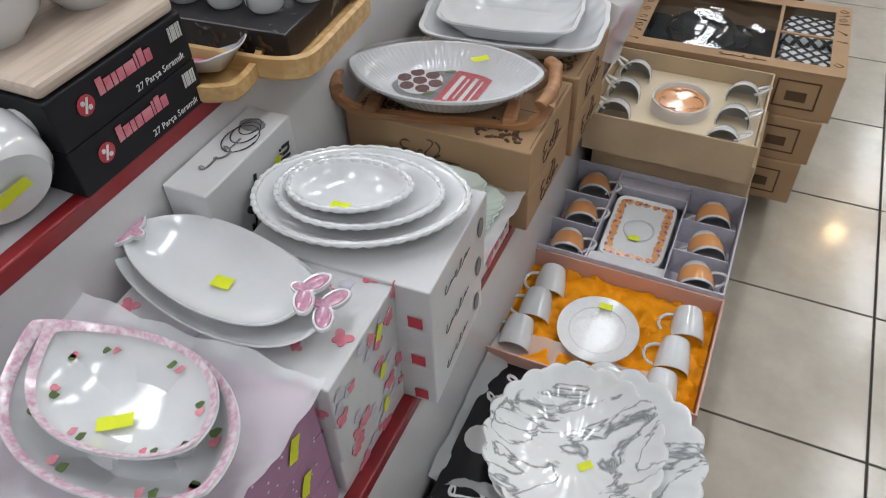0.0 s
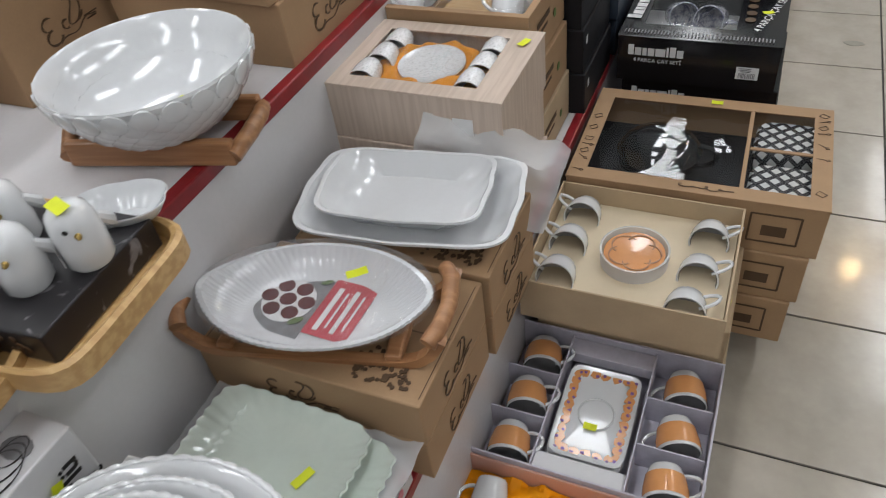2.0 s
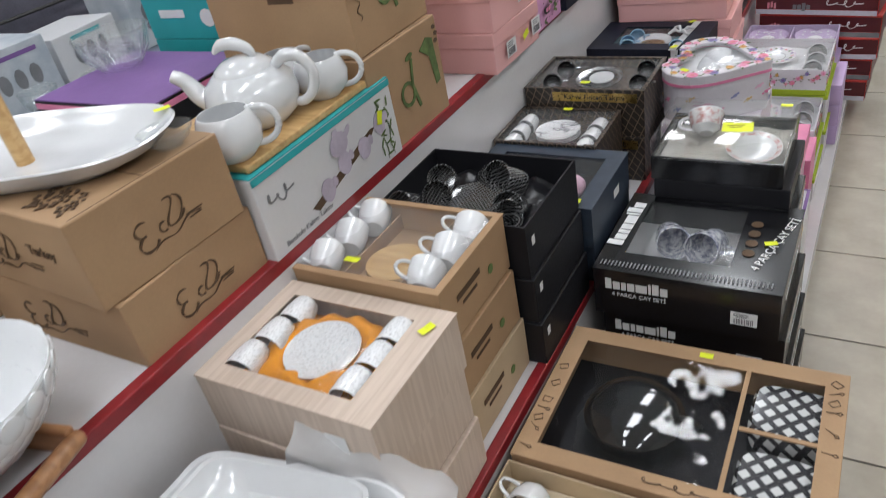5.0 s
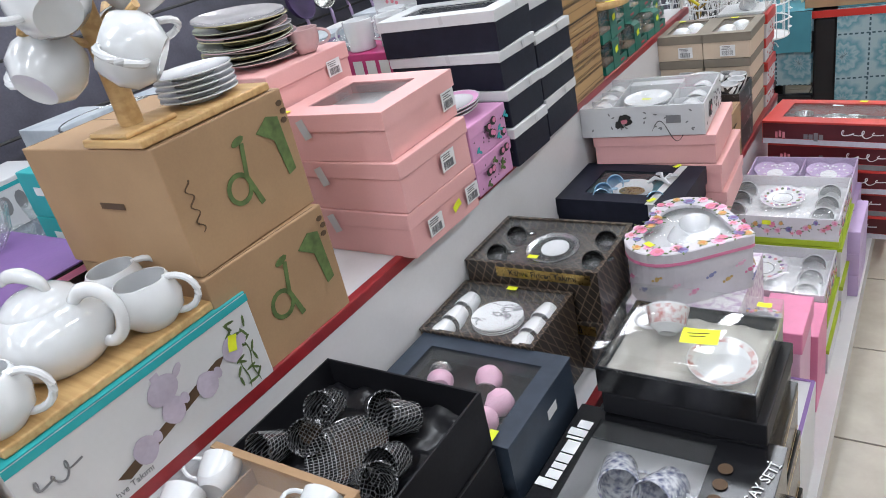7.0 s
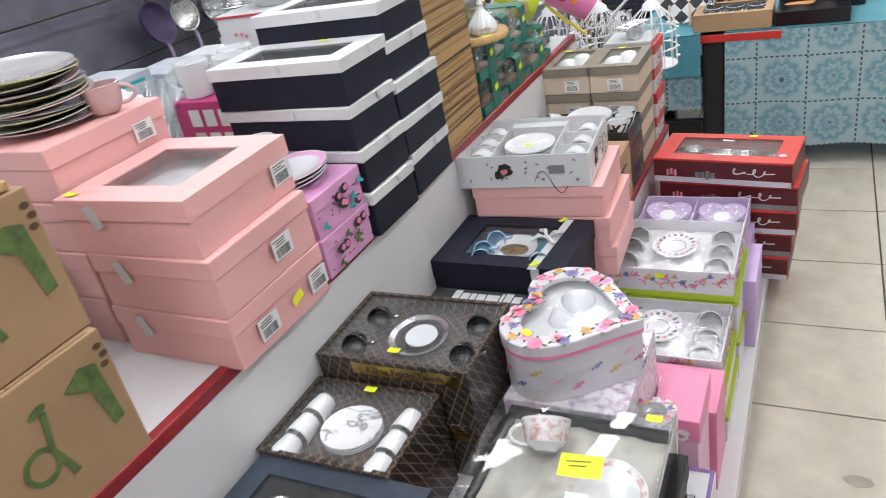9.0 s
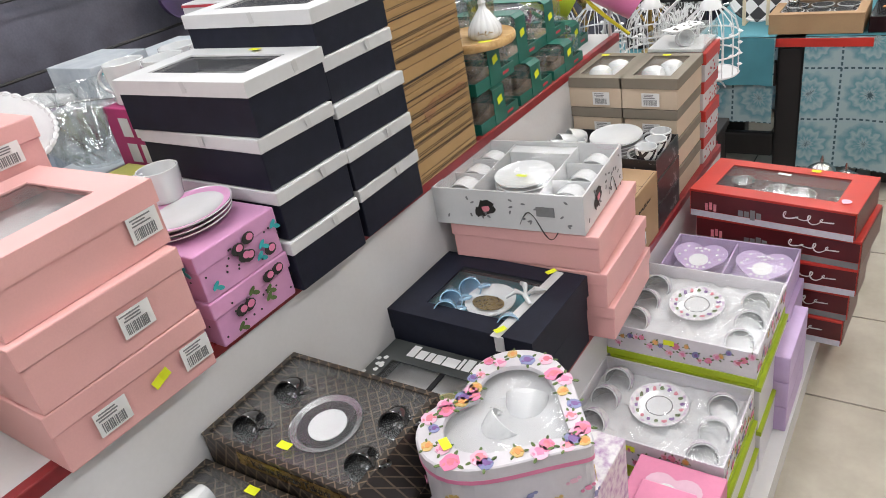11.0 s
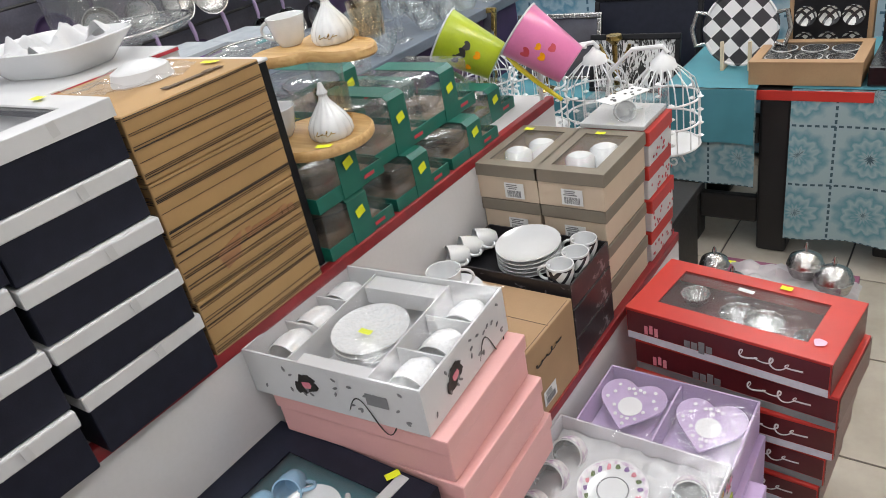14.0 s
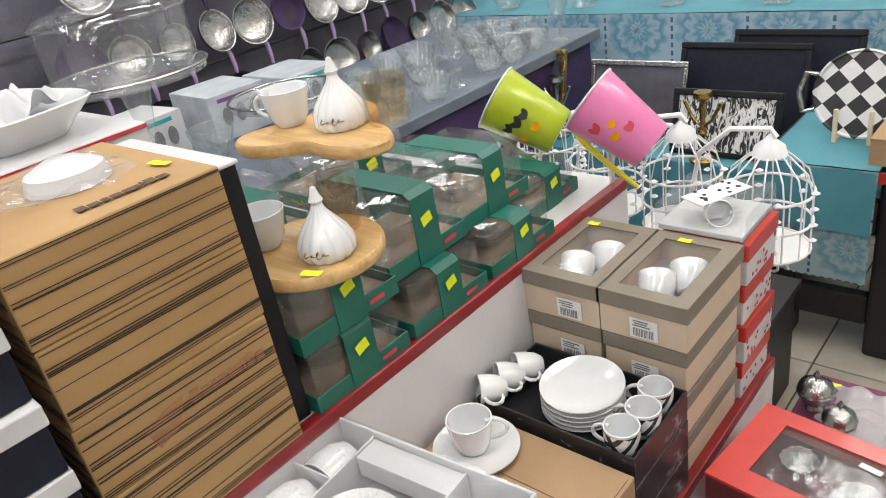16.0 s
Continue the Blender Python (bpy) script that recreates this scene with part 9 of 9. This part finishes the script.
# rear stand with trays and frames
SLATE0 = mat("dull mirror tray", (0.20, 0.20, 0.24), 0.25, metal=0.6, vary=0.1)
rs = thing("rear_stand", pose(-1.15, 5.55, 0), "long low stand covered with turquoise cloth", "stand")
part("stand_body", block(-0.95, 0.45, -0.25, 0.30, 0.0, 0.50, 0.004), BLUECLOTH, rs)
for x, y, z, w, h, mt, fm, lb in ((-0.86, 5.37, 0.502, 0.33, 0.20, ZEBRA, BLACKM, "zebra striped tray standing on its edge"), (-0.90, 5.60, 0.502, 0.42, 0.29, NAVY, BLACKM, "dark navy tray standing on its edge"),
                                  (-0.76, 5.70, 0.502, 0.40, 0.31, NAVY, BLACKM, "dark navy tray standing on its edge"), (-2.10, 5.58, 0.502, 0.34, 0.30, PURPLE, GOLD, "gold framed violet tray standing upright"),
                                  (-1.70, 5.40, 0.502, 0.40, 0.31, SLATE0, GOLD, "gold framed mirror tray standing upright"),
                                  (-1.24, 5.50, 0.502, 0.36, 0.25, SLATE0, SILVER, "silver framed tray standing upright")):
    pf = thing("standing_tray", pose(x, y, z, -14, 0, 0), lb, "tray", "standing trays")
    part("panel", block(-w / 2, w / 2, -0.004, 0.004, 0, h, 0.002), mt, pf)
    for q in range(4):
        a = ((-w / 2 - 0.012, w / 2 + 0.012, h - 0.006, h + 0.016), (-w / 2 - 0.012, w / 2 + 0.012, 0.0, 0.016), (-w / 2 - 0.012, -w / 2 + 0.008, 0.016, h - 0.006), (w / 2 - 0.008, w / 2 + 0.012, 0.016, h - 0.006))[q]
        part("frame_bar", block(a[0], a[1], -0.012, 0.008, a[2], a[3], 0.004), fm, pf)
for x, y in ((-0.90, 5.32), (-1.22, 5.36), (-1.50, 5.40), (-1.62, 5.45), (-2.05, 5.42)):
    cs = thing("candle_holder", pose(x, y, 0.502), "ornate silver and gold candle holder", "candle holder", "candle holders")
    part("stem", lathe([(0, 0), (0.04, 0), (0.042, 0.008), (0.012, 0.02), (0.009, 0.08), (0.016, 0.1), (0.008, 0.12), (0.01, 0.2), (0.03, 0.22), (0.028, 0.235), (0, 0.232)], 20), GOLD if x > -1.3 else SILVER, cs, smooth=True)
    part("arm", tube([(-0.06, 0, 0.2), (-0.03, 0, 0.14), (0, 0, 0.12), (0.03, 0, 0.14), (0.06, 0, 0.2)], 0.006, 8), GOLD if x > -1.3 else SILVER, cs, smooth=True)
# wall hangings behind
bk = thing("back_counter", pose(-0.6, 6.25, 0), "long counter draped with pale blue medallion cloth", "counter")
part("counter_body", block(-2.2, 2.6, -0.25, 0.5, 0.0, 0.83, 0.004), BLUECLOTH, bk)
CLOTH2 = medallions("blue medallion cloth", (0.32, 0.44, 0.52), (0.10, 0.25, 0.36), (0.05, 0.12, 0.18), 0.30)
hanging_cloth(pose(-0.4, 5.97, 0.02), 4.3, 0.815, 2.0, CLOTH2, "pale blue cloth with blue medallions over a counter", 0.04)
for k in range(9):
    bx = thing("glass_vase", pose(-2.2 + 0.42 * k, 6.1, 0.842), "clear glass vase on the far counter", "vase", "far vases")
    part("vase_body", lathe([(0, 0), (0.05, 0), (0.07, 0.05), (0.05, 0.11), (0.06, 0.16), (0.058, 0.16), (0.047, 0.11), (0.066, 0.05), (0.046, 0.006), (0, 0.006)], 22), GLASS, bx, smooth=True)

# glassware table behind the steps
SLATE = mat("grey blue cloth", (0.16, 0.19, 0.24), 0.5, vary=0.15, scale=6)
gt = thing("glass_table", pose(-1.95, 3.6, 0), "long table with a dark violet cover", "table")
part("tabletop", block(-0.42, 0.42, -2.4, 2.2, 0.78, 0.82, 0.004), SLATE, gt)
part("cover", block(-0.40, 0.40, -2.35, 2.15, 0.0, 0.779, 0.004), PURPLE, gt)


def cake_stand(m, r, h, label):
    cs = thing("cake_stand", m, label, "cake stand", "glass cake stands")
    part("stem", lathe([(0, 0), (r * 0.5, 0), (r * 0.48, 0.008), (0.02, 0.03), (0.015, h * 0.6), (0.04, h - 0.01), (0, h - 0.004)], 28), GLASS, cs, smooth=True)
    part("plate", lathe([(0, h), (r * 0.97, h), (r, h + 0.018), (r * 0.985, h + 0.02), (r * 0.95, h + 0.006), (0, h + 0.005)], 44), GLASS, cs, smooth=True)
    part("rim", tube([(r * math.cos(2 * math.pi * k / 44), r * math.sin(2 * math.pi * k / 44), h + 0.02) for k in range(44)], 0.004, 6, close=True), SILVER, cs, smooth=True)
    return cs


for x, y, r, h in ((-1.68, 3.05, 0.19, 0.16), (-1.70, 3.92, 0.185, 0.335), (-1.72, 4.35, 0.16, 0.15), (-1.95, 2.7, 0.17, 0.2), (-1.68, 2.5, 0.15, 0.12)):
    cs = cake_stand(pose(x, y, 0.821), r, h, "clear glass cake stand with a silver rim")
    if h > 0.3:
        part("glass_cover", lathe([(r * 0.9, h + 0.008), (r * 0.92, h + 0.15), (r * 0.86, h + 0.168), (r * 0.3, h + 0.20), (0.02, h + 0.205), (0.012, h + 0.22), (0.024, h + 0.24), (0, h + 0.255)], 44), COVER, cs, "clear glass cover with a knob", smooth=True)
        part("cover_rim", tube([(r * 0.93 * math.cos(2 * math.pi * k / 44), r * 0.93 * math.sin(2 * math.pi * k / 44), h + 0.152) for k in range(44)], 0.004, 6, close=True), GLASS, cs, smooth=True)
SPOTS = ((-1.68, 3.05), (-1.70, 3.92), (-1.72, 4.35), (-1.95, 2.7), (-1.68, 2.5))
for k in range(72):
    rng = random.Random(k)
    x, y = -1.6 - 0.175 * (k % 3) + rng.uniform(-0.02, 0.02), 2.05 + 0.155 * (k // 3) + rng.uniform(-0.02, 0.02)
    if any(math.hypot(x - a, y - b) < 0.22 for a, b in SPOTS) or (k % 3 and 1.4 < y < 4.9 and k % 2):
        continue
    s = rng.uniform(0.75, 1.05)
    if k % 4 == 1:
        gb = thing("glass_goblet", pose(x, y, 0.821), "clear glass goblet on a stem", "glass", "glass goblets")
        part("goblet_body", lathe([(0, 0), (0.036, 0), (0.034, 0.004), (0.006, 0.014), (0.005, 0.08), (0.03, 0.10), (0.04, 0.14), (0.036, 0.19), (0.034, 0.19), (0.037, 0.14), (0.02, 0.102), (0, 0.096)], 20), GLASS, gb, smooth=True)
    else:
        gb = thing("cut_glass_bowl", pose(x, y, 0.821), "clear cut glass bowl with a faceted side", "bowl", "cut glass bowls")
        part("bowl_body", dish(oval(0.07 * s, 0.07 * s, 18, 0.07), vessel_rings(0.09 * s, 0.005, 0.45, 0, 0.85), 54), GLASS, gb, smooth=True)
LILAC = mat("grey lilac panel", (0.16, 0.155, 0.20), 0.5, vary=0.2, scale=5)
rk = thing("dark_shelf", pose(-2.75, 3.6, 0), "tall dark shelf with violet goods", "shelf")
part("back_panel", block(-0.2, 0.2, -2.4, 2.6, 0, 1.9, 0.004), LILAC, rk)
for x, z in ((-2.47, 1.235), (-2.47, 0.985), (-2.47, 1.485)):
    part("hanging_rail", tube([(0.28, -2.4, z), (0.28, 2.6, z)], 0.006, 6), BLACKPL, rk, smooth=True)
PANH = (PURPLE, LAVP, BLACKPL)
for k in range(36):
    rng = random.Random(900 + k)
    lv, y = k % 3, 4.12 + 0.17 * (k // 3) + 0.05 * (k % 3)
    s = rng.uniform(0.85, 1.12)
    zr = (1.235, 0.985, 1.485)[lv]
    fp = thing("frying_pan", pose(-2.465, y, zr - 0.15, 0, rng.uniform(70, 82), rng.uniform(-14, 14)), "round steel pan hanging from a rail by its handle", "pan", "hanging pans")
    part("pan_body", lathe([(0, 0), (0.062 * s, 0), (0.074 * s, 0.012), (0.084 * s, 0.04), (0.086 * s, 0.041), (0.082 * s, 0.04), (0.071 * s, 0.013), (0.058 * s, 0.004), (0, 0.004)], 26), SILVER if k % 5 else PURPLE, fp, smooth=True)
    part("handle", tube([(-0.082 * s, 0, 0.036), (-0.11, 0, 0.044), (-0.15, 0, 0.046), (-0.175, 0, 0.044)], [0.006, 0.008, 0.009, 0.005], 8), PANH[k % 3], fp, smooth=True)

# pale glassware cartons on the rear table and shelf behind the boxes
GLBOX = mat("pale blue grey carton", (0.52, 0.55, 0.58), 0.4, second=(0.38, 0.42, 0.47), mix=0.5, scale=14, vary=0.05)
for k in range(12):
    rng = random.Random(300 + k)
    w, d, h = rng.uniform(0.2, 0.28), rng.uniform(0.2, 0.26), rng.uniform(0.12, 0.24)
    bx = carton("glassware_carton", pose(-2.18 + 0.02 * (k % 3), 1.5 + 0.29 * k, 0.821, 0, 0, rng.uniform(-6, 6)), w, d, h, GLBOX if k % 3 else WHITEB, "pale carton with glassware pictures", "glassware cartons", flap=False)
    print_on(bx, [blob(-0.05 + 0.05 * q, 0.0, 0.018, 0.03, 10) for q in range(3)], GREYINK, face("right", w, d, h), "glass_picture")
    print_on(bx, [rect(0.0, h * 0.36, w * 0.6, 0.012)], TEALINK if k % 2 else PURPLEINK, face("right", w, d, h), "coloured_band")
for k in range(9):
    rng = random.Random(500 + k)
    w, d, h = 0.16, 0.18, rng.uniform(0.13, 0.2)
    x, y = -1.345, 1.95 + 0.21 * k
    if 2.0 < y < 2.45 or 3.25 < y < 3.65:
        continue
    bx = carton("glassware_carton", pose(x, y, Z2, 0, 0, rng.uniform(-4, 4)), w, d, h, GLBOX if k % 2 else WHITEB, "pale carton with glassware pictures", "glassware cartons", flap=False)
    print_on(bx, [blob(-0.04 + 0.04 * q, 0.0, 0.014, 0.026, 10) for q in range(3)], GREYINK, face("right", w, d, h), "glass_picture")
    gb = thing("cut_glass_bowl", pose(x, y, Z2 + h + 0.0005), "clear cut glass bowl with a faceted side", "bowl", "cut glass bowls")
    r, hb = (0.15, 0.15) if k == 5 else (0.08, 0.085)
    part("bowl_body", dish(oval(r, r, 22, 0.07), vessel_rings(hb, 0.006, 0.45, 0, 0.85), 66), GLASS, gb, smooth=True)
    for q in range(18 if k == 5 else 0):
        a = 2 * math.pi * q / 18
        for sg in (-1, 1):
            part("cut_facet", tube([(r * 0.62 * math.cos(a), r * 0.62 * math.sin(a), 0.02), (r * 0.86 * math.cos(a + sg * 0.2), r * 0.86 * math.sin(a + sg * 0.2), 0.075), (r * 1.0 * math.cos(a + sg * 0.4), r * 1.0 * math.sin(a + sg * 0.4), 0.14)], 0.0035, 5), GLASS, gb, smooth=True)
pt = thing("lace_platter", pose(-1.20, 2.66, Z2 + 0.30, 14, 10, 10), "large white oval platter with a lace edge", "platter")
part("platter_body", dish(oval(0.20, 0.14), vessel_rings(0.03, 0.006, 0.7), 72), PORC, pt, smooth=True)
turns = [2 * math.pi * q / 240 for q in range(240)]
part("lace_rim", tube([(0.20 * math.cos(t), 0.14 * math.sin(t), 0.031) for t in turns], [0.0025 + 0.003 * abs(math.sin(24 * t)) for t in turns], 6, close=True), PORC, pt, smooth=True)

# small marks on the floor
for x, y, rz in ((0.266, 3.222, -8),):
    tp = thing("tape_patch", pose(x, y, 0.0004, 0, 0, rz), "small grey tape patch stuck on a floor tile", "tape", "tape patches")
    part("tape", flat([blob(0, 0, 0.032, 0.02, 8, 0, 0.12, 2)], 0.0008), mat("grey tape", (0.30, 0.28, 0.23), 0.6, vary=0.1), tp)
sp = thing("floor_speck", pose(0.358, 2.339, 0.0004), "dark speck of dirt on a tile joint", "dirt")
part("speck", flat([blob(0, 0, 0.008, 0.006, 8, 0, 0.3, 3), blob(0.006, -0.03, 0.004, 0.003, 7, 0, 0.3, 4)], 0.001), INK, sp)
# ---- floor tiles ----
S, TX, TY = 0.404, 0.355, 1.031
tile_bm = block(0.0028, S - 0.0028, 0.0028, S - 0.0028, -0.006, 0.0, 0.0012)
first = part("tile", tile_bm, TILE, bpy.data.objects["floor"])
k0, k1 = math.floor((0.0 - TX) / S), math.ceil((XE - TX) / S)
j0, j1 = math.floor((0.2 - TY) / S), math.ceil((YN - TY) / S)
spots = [(i, j) for i in range(k0, k1) for j in range(j0, j1)] + [(i, j) for i in range(-6, k0) for j in range(9, 15)]
for i, j in spots:
    ob = first if (i, j) == spots[0] else first.copy()
    if ob is not first:
        scene.collection.objects.link(ob)
    ob.location = (TX + i * S, TY + j * S, 0)
